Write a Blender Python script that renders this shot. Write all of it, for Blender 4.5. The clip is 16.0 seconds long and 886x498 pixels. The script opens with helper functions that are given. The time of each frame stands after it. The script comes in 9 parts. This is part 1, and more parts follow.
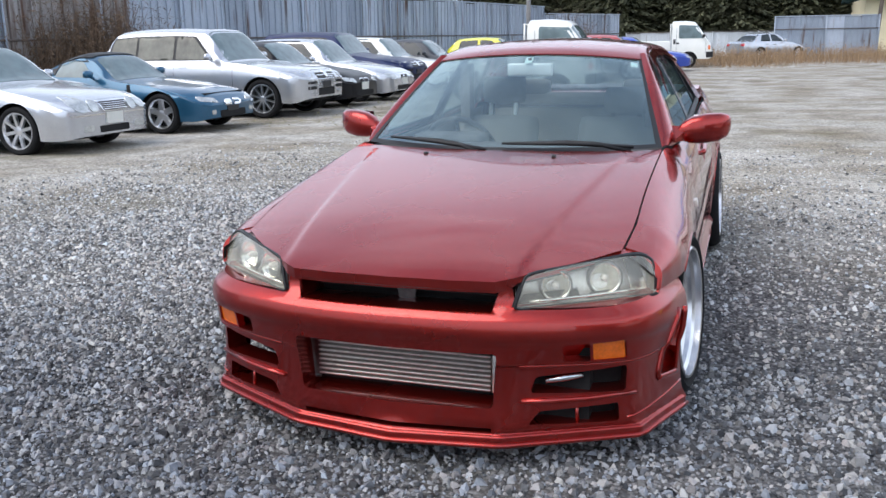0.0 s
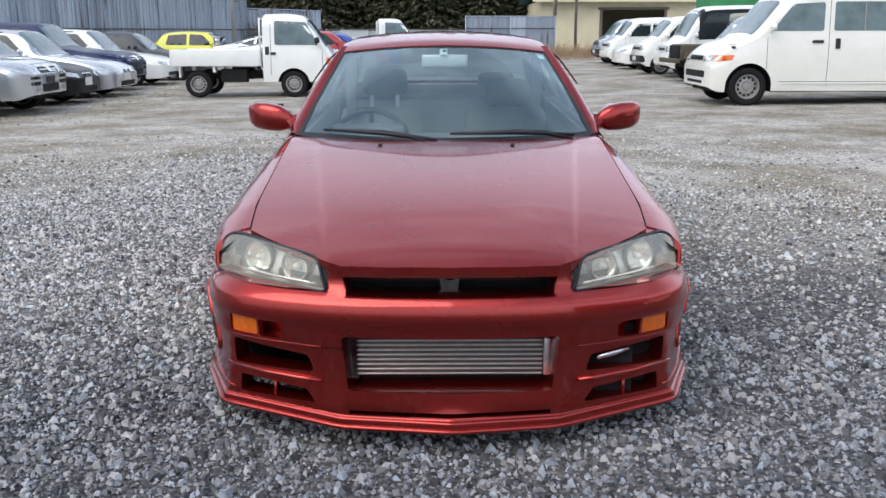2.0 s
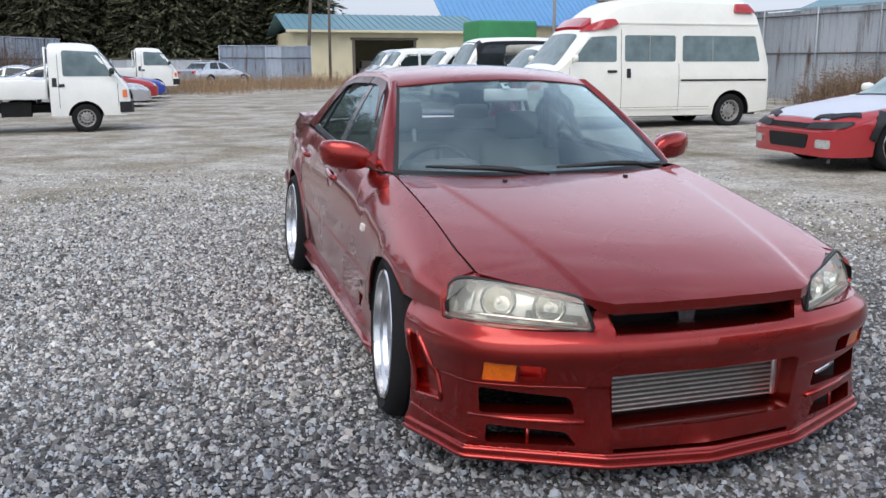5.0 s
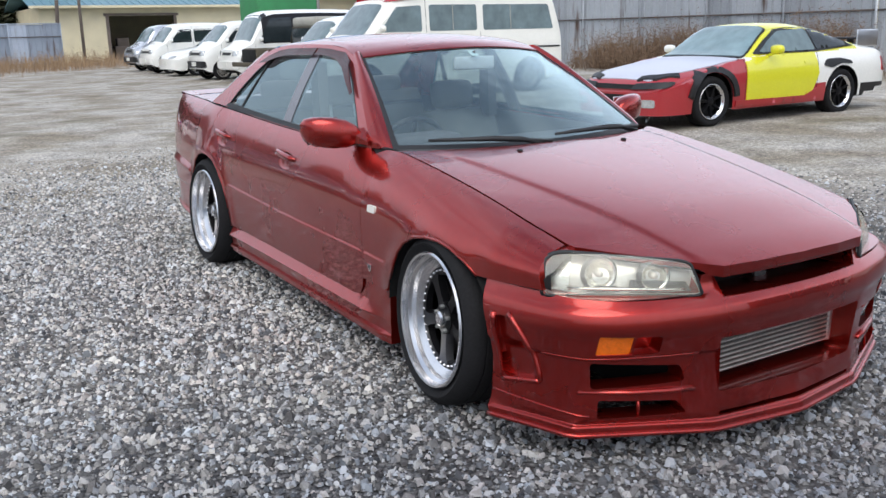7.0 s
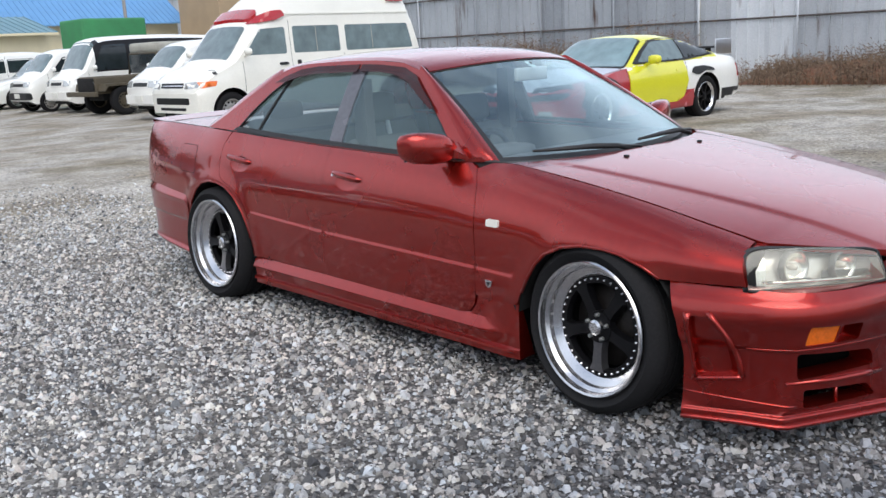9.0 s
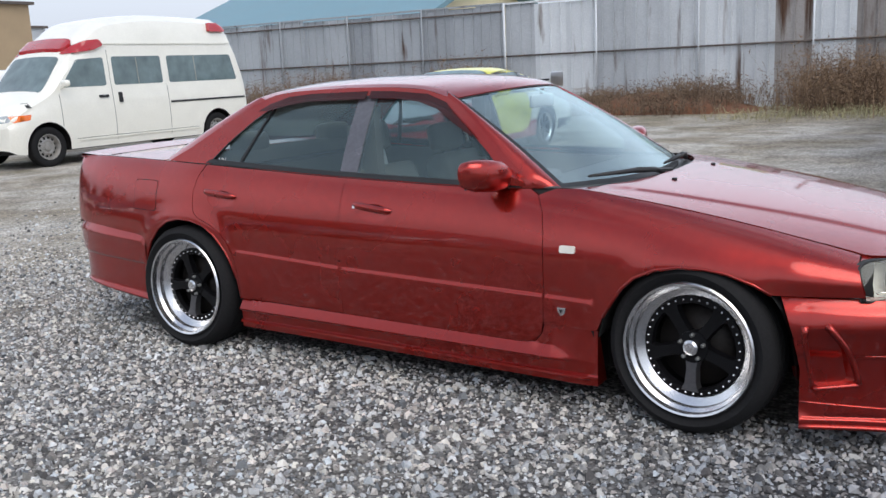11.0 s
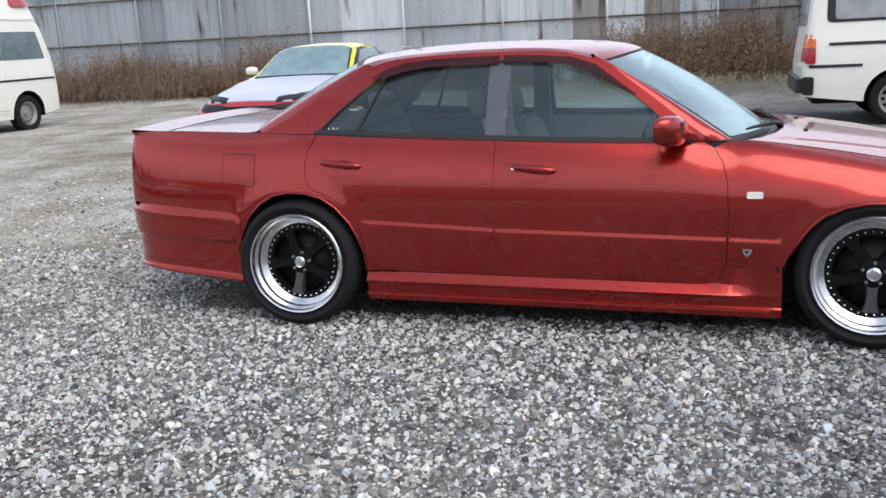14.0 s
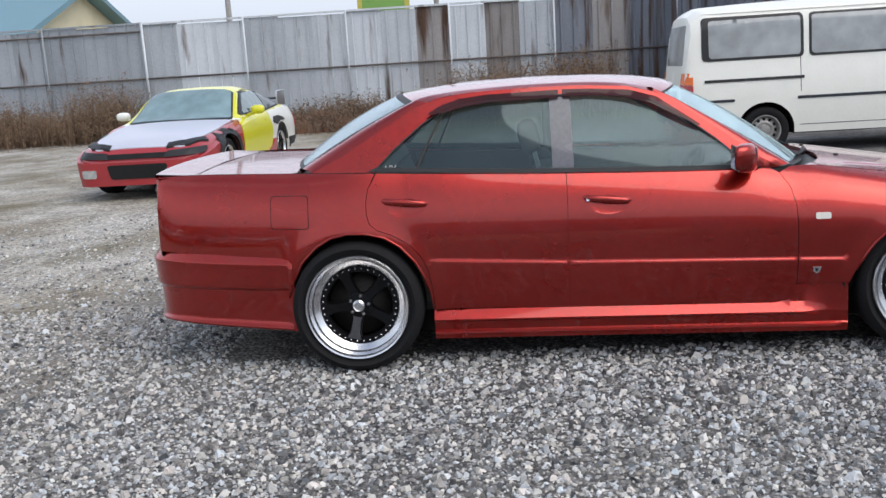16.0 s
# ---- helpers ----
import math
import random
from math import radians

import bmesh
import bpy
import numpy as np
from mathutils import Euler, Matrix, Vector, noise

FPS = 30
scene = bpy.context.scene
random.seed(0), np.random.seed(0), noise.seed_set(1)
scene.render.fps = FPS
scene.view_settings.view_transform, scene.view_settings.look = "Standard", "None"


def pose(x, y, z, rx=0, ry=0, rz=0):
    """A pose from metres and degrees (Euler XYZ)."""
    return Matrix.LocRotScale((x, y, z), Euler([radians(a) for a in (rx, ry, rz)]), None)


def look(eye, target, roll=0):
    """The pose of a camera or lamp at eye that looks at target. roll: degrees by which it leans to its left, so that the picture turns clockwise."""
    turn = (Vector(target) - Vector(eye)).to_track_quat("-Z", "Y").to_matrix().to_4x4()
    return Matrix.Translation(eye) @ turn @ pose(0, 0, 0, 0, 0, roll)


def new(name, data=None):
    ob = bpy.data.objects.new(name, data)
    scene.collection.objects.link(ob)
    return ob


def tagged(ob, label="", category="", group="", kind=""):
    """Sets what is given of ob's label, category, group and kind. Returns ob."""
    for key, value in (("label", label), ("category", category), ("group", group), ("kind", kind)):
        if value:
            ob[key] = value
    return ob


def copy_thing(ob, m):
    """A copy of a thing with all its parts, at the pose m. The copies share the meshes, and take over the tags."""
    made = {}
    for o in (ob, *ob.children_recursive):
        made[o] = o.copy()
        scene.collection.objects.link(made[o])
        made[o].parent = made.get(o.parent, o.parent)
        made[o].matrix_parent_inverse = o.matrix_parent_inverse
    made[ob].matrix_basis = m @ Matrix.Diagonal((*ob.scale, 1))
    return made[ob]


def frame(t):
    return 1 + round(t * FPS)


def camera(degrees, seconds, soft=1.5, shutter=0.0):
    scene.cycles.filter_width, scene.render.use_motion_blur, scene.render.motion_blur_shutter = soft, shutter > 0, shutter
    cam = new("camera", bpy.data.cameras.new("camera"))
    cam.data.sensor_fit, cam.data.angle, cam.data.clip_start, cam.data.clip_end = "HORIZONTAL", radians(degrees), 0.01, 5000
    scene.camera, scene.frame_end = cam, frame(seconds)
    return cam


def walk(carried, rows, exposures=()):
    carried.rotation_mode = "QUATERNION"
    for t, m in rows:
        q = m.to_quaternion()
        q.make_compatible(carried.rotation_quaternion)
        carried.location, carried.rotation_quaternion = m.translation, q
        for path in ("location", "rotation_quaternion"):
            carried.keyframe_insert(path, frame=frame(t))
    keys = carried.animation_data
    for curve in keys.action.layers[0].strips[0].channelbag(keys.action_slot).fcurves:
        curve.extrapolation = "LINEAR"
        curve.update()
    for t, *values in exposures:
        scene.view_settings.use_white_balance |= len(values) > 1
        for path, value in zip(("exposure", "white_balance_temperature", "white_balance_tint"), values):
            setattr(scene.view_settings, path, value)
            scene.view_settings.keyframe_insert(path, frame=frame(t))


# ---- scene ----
cam = camera(51.7, 16.0)
METRES, EYE, TILT, LEAN, TURN = 9.42, 1.366, 0.0, 0.0, 19.0
ROWS = [
    (0.0, 0.0, 0.0, 0.0, -0.21, -12.97, 0.91),
    (0.5, -0.0305, 0.0076, -0.0007, -6.21, -12.9, 1.97),
    (1.0, -0.0596, 0.0117, -0.0015, -10.22, -11.46, -0.09),
    (1.5, -0.0919, 0.0083, 0.0011, -15.23, -12.81, 1.86),
    (2.0, -0.1186, 0.0215, -0.0016, -19.42, -13.36, 0.07),
    (2.5, -0.1427, 0.0338, -0.0009, -20.14, -12.53, 0.03),
    (3.0, -0.1742, 0.0466, -0.0002, -24.3, -14.25, 0.07),
    (3.5, -0.1995, 0.0669, 0.0, -26.76, -14.49, 0.6),
    (4.0, -0.2217, 0.0811, 0.0019, -29.06, -11.81, 0.23),
    (6.5, -0.325, 0.1713, -0.0005, -47.43, -13.19, 1.02),
    (7.0, -0.336, 0.1993, -0.0004, -51.0, -13.42, 1.34),
    (7.5, -0.3623, 0.2249, -0.0002, -54.88, -13.94, 1.9),
    (8.0, -0.3766, 0.2509, -0.0027, -55.89, -14.5, 1.09),
    (8.5, -0.3838, 0.2804, -0.0014, -58.8, -14.05, 0.53),
    (9.0, -0.3999, 0.3113, 0.0, -62.96, -12.59, 2.92),
    (11.5, -0.4376, 0.4646, 0.0019, -80.62, -12.38, 1.26),
    (12.0, -0.4501, 0.5006, 0.0017, -84.44, -13.95, 0.97),
    (12.5, -0.4554, 0.5276, 0.0026, -86.16, -14.26, 2.7),
    (13.0, -0.4538, 0.5585, 0.0044, -84.49, -13.24, 2.84),
    (13.5, -0.4566, 0.5925, 0.002, -89.61, -13.32, 1.74),
    (14.0, -0.4581, 0.6236, 0.0043, -92.6, -13.22, 3.05),
    (14.5, -0.4461, 0.6526, 0.0059, -98.14, -12.13, 2.19),
    (15.0, -0.4425, 0.6883, 0.0047, -103.74, -12.45, 1.89),
    (15.5, -0.4411, 0.7213, 0.0046, -104.82, -11.9, 1.88),
    (16.0, -0.4323, 0.7529, 0.0068, -104.82, -11.2, 3.49),
]
# stops, white balance and tint along the way
EXPOSURE = [
    (0.0, 0.19, 6230, 10), (0.5, 0.42, 6230, 10), (1.0, 0.40, 6230, 10), (1.5, 0.25, 6270, 10), (2.0, 0.04, 6280, 10), (2.5, 0.10, 6280, 10), (3.0, 0.06, 6280, 10),
    (3.5, 0.08, 6280, 10), (4.0, -0.12, 6320, 10), (6.5, 0.04, 6360, 10), (8.0, 0.03, 6360, 10), (8.5, 0.16, 6380, 10), (9.0, 0.02, 6400, 10), (11.5, -0.10, 6430, 10), (12.0, 0.28, 6430, 10),
    (12.5, 0.30, 6430, 10), (13.0, 0.20, 6440, 10), (13.5, 0.06, 6440, 10), (14.5, 0.10, 6440, 10), (15.0, -0.12, 6440, 10), (15.5, -0.08, 6440, 10), (16.0, -0.10, 6440, 10),
]
walk(cam, [(t, pose(1.08, -3.505, EYE, TILT, LEAN, TURN) @ pose(METRES * x, METRES * y, METRES * z, 90 + pitch, roll, yaw)) for t, x, y, z, yaw, pitch, roll in ROWS], EXPOSURE)

# ---- light ----
world = bpy.data.worlds.new("world")
scene.world = world
world.use_nodes = True
SUN_UP, SUN_TURN = 52.0, 224.0


def build_world():
    nt = world.node_tree
    nt.nodes.clear()
    out = nt.nodes.new("ShaderNodeOutputWorld")
    bg = nt.nodes.new("ShaderNodeBackground")
    sky = nt.nodes.new("ShaderNodeTexSky")
    sky.sky_type = "NISHITA"
    sky.sun_disc = False
    sky.sun_elevation = radians(SUN_UP)
    sky.sun_rotation = radians(SUN_TURN)
    sky.dust_density = 2.0
    # a broken layer of cloud all over the sky
    tc = nt.nodes.new("ShaderNodeTexCoord")
    mp = nt.nodes.new("ShaderNodeMapping")
    mp.inputs["Scale"].default_value = (1.0, 1.0, 3.2)
    ns = nt.nodes.new("ShaderNodeTexNoise")
    ns.inputs["Scale"].default_value = 2.2
    ns.inputs["Detail"].default_value = 6
    ns.inputs["Roughness"].default_value = 0.55
    ramp = nt.nodes.new("ShaderNodeValToRGB")
    ramp.color_ramp.elements[0].position, ramp.color_ramp.elements[1].position = 0.42, 0.78
    ramp.color_ramp.elements[0].color = (0.10, 0.10, 0.10, 1)
    mix = nt.nodes.new("ShaderNodeMix")
    mix.data_type = "RGBA"
    mix.inputs[7].default_value = (7.5, 8.1, 9.2, 1)
    nt.links.new(tc.outputs["Generated"], mp.inputs[0])
    nt.links.new(mp.outputs[0], ns.inputs["Vector"])
    nt.links.new(ns.outputs[0], ramp.inputs[0])
    # pale haze all round, thickest at the horizon
    sep = nt.nodes.new("ShaderNodeSeparateXYZ")
    nt.links.new(tc.outputs["Generated"], sep.inputs[0])
    hz = nt.nodes.new("ShaderNodeMapRange")
    hz.interpolation_type = "SMOOTHSTEP"
    hz.inputs[1].default_value, hz.inputs[2].default_value = 1.0, 0.18
    hz.inputs[3].default_value, hz.inputs[4].default_value = 0.0, 0.92
    nt.links.new(sep.outputs[2], hz.inputs[0])
    mxm = nt.nodes.new("ShaderNodeMath")
    mxm.operation = "MAXIMUM"
    nt.links.new(ramp.outputs[0], mxm.inputs[0])
    nt.links.new(hz.outputs[0], mxm.inputs[1])
    nt.links.new(mxm.outputs[0], mix.inputs[0])
    nt.links.new(sky.outputs[0], mix.inputs[6])
    # the cloud opposite the low sun is lit from the front and brighter
    lit = nt.nodes.new("ShaderNodeMapRange")
    lit.inputs[1].default_value, lit.inputs[2].default_value = -1.0, 1.0
    lit.inputs[3].default_value, lit.inputs[4].default_value = 0.142, 0.190
    nt.links.new(sep.outputs[0], lit.inputs[0])
    nt.links.new(mix.outputs[2], bg.inputs[0])
    # and the low haze dimmer than the cloud overhead
    low = nt.nodes.new("ShaderNodeMapRange")
    low.interpolation_type = "SMOOTHSTEP"
    low.inputs[1].default_value, low.inputs[2].default_value = -0.05, 0.38
    low.inputs[3].default_value, low.inputs[4].default_value = 0.52, 1.0
    nt.links.new(sep.outputs[2], low.inputs[0])
    dim = nt.nodes.new("ShaderNodeMath")
    dim.operation = "MULTIPLY"
    nt.links.new(lit.outputs[0], dim.inputs[0])
    nt.links.new(low.outputs[0], dim.inputs[1])
    nt.links.new(dim.outputs[0], bg.inputs[1])
    nt.links.new(bg.outputs[0], out.inputs[0])


build_world()
sun = new("sun", bpy.data.lights.new("sun", "SUN"))
sun.data.energy, sun.data.angle, sun.data.color = 1.62, radians(54), (1.0, 0.955, 0.89)
_a = radians(SUN_TURN)
sun.matrix_world = look((0, 0, 0), (-math.sin(_a) * math.cos(radians(SUN_UP)), -math.cos(_a) * math.cos(radians(SUN_UP)), -math.sin(radians(SUN_UP))))
sun.location = (0, 0, 30)


# ---- materials ----
def mat(name, col, rough=0.5, metal=0.0, coat=0.0, var=0.12, scale=6.0, fine=60.0, bump=0.0, spec=0.5, tint=None, alpha=1.0, island=False, objrand=0.0):
    """A painted or plain surface: base colour with variation at two scales, uneven gloss and fine relief."""
    m = bpy.data.materials.new(name)
    m.use_nodes = True
    nt = m.node_tree
    b = nt.nodes["Principled BSDF"]
    b.inputs["Roughness"].default_value = rough
    b.inputs["Metallic"].default_value = metal
    b.inputs["Coat Weight"].default_value = coat
    b.inputs["Coat Roughness"].default_value = 0.04
    b.inputs["Specular IOR Level"].default_value = spec
    tc = nt.nodes.new("ShaderNodeTexCoord")
    n1 = nt.nodes.new("ShaderNodeTexNoise")
    n1.inputs["Scale"].default_value, n1.inputs["Detail"].default_value = scale, 5
    n2 = nt.nodes.new("ShaderNodeTexNoise")
    n2.inputs["Scale"].default_value, n2.inputs["Detail"].default_value = fine, 3
    for n in (n1, n2):
        nt.links.new(tc.outputs["Object"], n.inputs["Vector"])
    add = nt.nodes.new("ShaderNodeMath")
    add.operation = "ADD"
    nt.links.new(n1.outputs[0], add.inputs[0])
    nt.links.new(n2.outputs[0], add.inputs[1])
    rg = nt.nodes.new("ShaderNodeMapRange")
    rg.inputs[1].default_value, rg.inputs[2].default_value = 0.6, 1.4
    rg.inputs[3].default_value, rg.inputs[4].default_value = 0.0, 1.0
    nt.links.new(add.outputs[0], rg.inputs[0])
    mix = nt.nodes.new("ShaderNodeMix")
    mix.data_type = "RGBA"
    lo = [max(0.0, c * (1 - var)) for c in col]
    hi = [min(1.0, c * (1 + var)) for c in (tint or col)]
    mix.inputs[6].default_value, mix.inputs[7].default_value = (*lo, 1), (*hi, 1)
    fac = rg.outputs[0]
    if island or objrand:
        src = nt.nodes.new("ShaderNodeNewGeometry" if island else "ShaderNodeObjectInfo")
        avg = nt.nodes.new("ShaderNodeMix")
        avg.inputs[0].default_value = 0.75 if island else objrand
        nt.links.new(fac, avg.inputs[2])
        nt.links.new(src.outputs["Random Per Island" if island else "Random"], avg.inputs[3])
        fac = avg.outputs[0]
    nt.links.new(fac, mix.inputs[0])
    nt.links.new(mix.outputs[2], b.inputs["Base Color"])
    rr = nt.nodes.new("ShaderNodeMapRange")
    rr.inputs[3].default_value, rr.inputs[4].default_value = max(0.0, rough * 0.8), min(1.0, rough * 1.25)
    nt.links.new(n1.outputs[0], rr.inputs[0])
    nt.links.new(rr.outputs[0], b.inputs["Roughness"])
    if bump:
        bp = nt.nodes.new("ShaderNodeBump")
        bp.inputs["Strength"].default_value, bp.inputs["Distance"].default_value = bump, 0.01
        nt.links.new(n2.outputs[0], bp.inputs["Height"])
        nt.links.new(bp.outputs[0], b.inputs["Normal"])
    return m


def glass(name, col, trans=1.0, rough=0.0):
    m = bpy.data.materials.new(name)
    m.use_nodes = True
    b = m.node_tree.nodes["Principled BSDF"]
    b.inputs["Base Color"].default_value = (*col, 1)
    b.inputs["Transmission Weight"].default_value = trans
    b.inputs["Roughness"].default_value = rough
    b.inputs["IOR"].default_value = 1.45
    return m


def thin_glass(name, col, f0, film=0.0, film_col=(0.55, 0.58, 0.57), sheen=(1.0, 1.0, 1.0), haze=0.0, power=3.0):
    """A tinted pane: see-through, with gloss from f0 head on up to a mirror at a flat angle, alike from both sides."""
    m = bpy.data.materials.new(name)
    m.use_nodes = True
    nt = m.node_tree
    nt.nodes.remove(nt.nodes["Principled BSDF"])
    out = nt.nodes["Material Output"]
    tr = nt.nodes.new("ShaderNodeBsdfTransparent")
    tr.inputs[0].default_value = (*col, 1)
    lw = nt.nodes.new("ShaderNodeLayerWeight")
    lw.inputs[0].default_value = 0.5
    pw = nt.nodes.new("ShaderNodeMath")
    pw.operation = "POWER"
    pw.inputs[1].default_value = power
    nt.links.new(lw.outputs["Facing"], pw.inputs[0])
    last = tr.outputs[0]
    # a clear gloss, and for dusty glass a soft one that is strong only at a flat angle
    for lo, hi, rough in [(f0, 0.75, 0.01)] + ([(0.0, haze, 0.22)] if haze else []):
        gl = nt.nodes.new("ShaderNodeBsdfGlossy")
        gl.inputs["Roughness"].default_value = rough
        gl.inputs[0].default_value = (*sheen, 1)
        rg = nt.nodes.new("ShaderNodeMapRange")
        rg.inputs[3].default_value, rg.inputs[4].default_value = lo, hi
        nt.links.new(pw.outputs[0], rg.inputs[0])
        mx = nt.nodes.new("ShaderNodeMixShader")
        nt.links.new(rg.outputs[0], mx.inputs[0])
        nt.links.new(last, mx.inputs[1])
        nt.links.new(gl.outputs[0], mx.inputs[2])
        last = mx.outputs[0]
    if film:
        # a thin uneven film of dust; film_col also paints in sky sheen
        df = nt.nodes.new("ShaderNodeBsdfDiffuse")
        df.inputs[0].default_value = (*film_col, 1)
        tc = nt.nodes.new("ShaderNodeTexCoord")
        ns = nt.nodes.new("ShaderNodeTexNoise")
        ns.inputs["Scale"].default_value, ns.inputs["Detail"].default_value = 3.0, 6
        nt.links.new(tc.outputs["Object"], ns.inputs["Vector"])
        rg = nt.nodes.new("ShaderNodeMapRange")
        rg.inputs[1].default_value, rg.inputs[2].default_value = 0.3, 0.7
        rg.inputs[3].default_value, rg.inputs[4].default_value = film * 0.65, film * 1.35
        nt.links.new(ns.outputs[0], rg.inputs[0])
        m2 = nt.nodes.new("ShaderNodeMixShader")
        nt.links.new(rg.outputs[0], m2.inputs[0])
        nt.links.new(last, m2.inputs[1])
        nt.links.new(df.outputs[0], m2.inputs[2])
        last = m2.outputs[0]
    nt.links.new(last, out.inputs[0])
    return m


M = {}


def paint(key, col, metal=0.0, rough=0.35, coat=0.8, var=0.06):
    M[key] = mat(key, col, rough, metal, coat if sum(col) > 0.2 else 0.2, var, 3.0, 40.0, spec=0.5 if sum(col) > 0.2 else 0.15)


paint("white_paint", (0.86, 0.86, 0.81))
paint("aged_white_paint", (0.86, 0.855, 0.785), rough=0.45, coat=0.5, var=0.04)
paint("cream_paint", (0.86, 0.85, 0.77))
paint("silver_paint", (0.60, 0.62, 0.65), 0.70, 0.24)
paint("blue_paint", (0.016, 0.095, 0.18), 0.5)
paint("navy_paint", (0.012, 0.022, 0.075), 0.3)
paint("black_paint", (0.012, 0.012, 0.014), 0.1)
paint("yellow_paint", (0.72, 0.70, 0.02))
paint("red_paint", (0.38, 0.020, 0.026))
paint("bright_blue_paint", (0.03, 0.07, 0.40), 0.2)
paint("primer_paint", (0.56, 0.58, 0.66), 0.1, 0.5, 0.2)
paint("pale_paint", (0.60, 0.62, 0.70), 0.1)
paint("dark_grey_paint", (0.05, 0.055, 0.065), 0.4)
M["olive_paint"] = mat("olive_paint", (0.085, 0.07, 0.045), 0.7, var=0.3, bump=0.2)
M["rubber"] = mat("rubber", (0.012, 0.012, 0.013), 0.8, var=0.3, fine=90, bump=0.15, spec=0.25)
M["black_plastic"] = mat("black_plastic", (0.014, 0.014, 0.015), 0.5, var=0.2, bump=0.1)
# near-black for dark parts; in openings it paints in the shade inside
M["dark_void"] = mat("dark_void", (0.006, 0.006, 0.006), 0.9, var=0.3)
M["matt_black"] = mat("matt_black", (0.006, 0.006, 0.007), 0.30, 0.0, 0.05, var=0.25, spec=0.16)
M["canvas"] = mat("canvas", (0.36, 0.355, 0.31), 0.9, var=0.25, scale=3, fine=40, bump=0.2)
M["chrome"] = mat("chrome", (0.75, 0.75, 0.76), 0.12, 1.0, var=0.05)
M["polished"] = mat("polished", (0.72, 0.72, 0.73), 0.22, 1.0, var=0.06, scale=8, fine=200)
M["alloy"] = mat("alloy", (0.74, 0.75, 0.77), 0.3, 1.0, var=0.08)
M["steel_wheel"] = mat("steel_wheel", (0.36, 0.35, 0.33), 0.45, 0.6, var=0.2)
M["dark_glass"] = mat("dark_glass", (0.022, 0.03, 0.034), 0.04, 0.0, 0.0, var=0.3, scale=2, fine=5, spec=0.45)
# opaque pale panes: the brightness seen in the glass is put into the colour
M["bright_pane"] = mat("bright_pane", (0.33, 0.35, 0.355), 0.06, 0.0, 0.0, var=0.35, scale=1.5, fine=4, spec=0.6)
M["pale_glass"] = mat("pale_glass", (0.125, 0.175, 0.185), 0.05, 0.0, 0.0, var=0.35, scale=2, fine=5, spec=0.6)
M["brown_glass"] = mat("brown_glass", (0.075, 0.068, 0.06), 0.05, 0.0, 0.0, var=0.4, scale=2, fine=5, spec=0.5, tint=(0.13, 0.13, 0.10))
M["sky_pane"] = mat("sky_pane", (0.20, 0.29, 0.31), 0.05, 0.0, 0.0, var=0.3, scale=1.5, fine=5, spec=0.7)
M["lamp_glass"] = mat("lamp_glass", (0.55, 0.57, 0.56), 0.08, 0.5, 0.5, var=0.35, scale=20, fine=60)
M["amber"] = mat("amber", (0.78, 0.15, 0.006), 0.15, 0.0, 0.6, var=0.2, scale=40, fine=120)
M["red_lamp"] = mat("red_lamp", (0.40, 0.015, 0.02), 0.12, 0.0, 0.6, var=0.2, scale=30, fine=90)
M["plate"] = mat("plate", (0.72, 0.72, 0.66), 0.5)
M["orange_rust"] = mat("orange_rust", (0.16, 0.07, 0.035), 0.9, var=0.5, bump=0.5)


# ---- mesh helpers ----
def mesh_of(verts, faces, smooth=True):
    me = bpy.data.meshes.new("mesh")
    me.from_pydata([tuple(v) for v in verts], [], [tuple(f) for f in faces])
    if smooth:
        me.polygons.foreach_set("use_smooth", np.ones(len(me.polygons), dtype=bool))
    me.update()
    return me


NORMALS = {}


def part(name, me, material, parent=None, label=""):
    ob = new(name, me)
    if me.name in NORMALS:
        me.normals_split_custom_set_from_vertices(NORMALS.pop(me.name))
    if material is not None:
        me.materials.clear()
        me.materials.append(M[material] if isinstance(material, str) else material)
    if parent is not None:
        ob.parent = parent
    if label:
        ob["label"] = label
    return ob


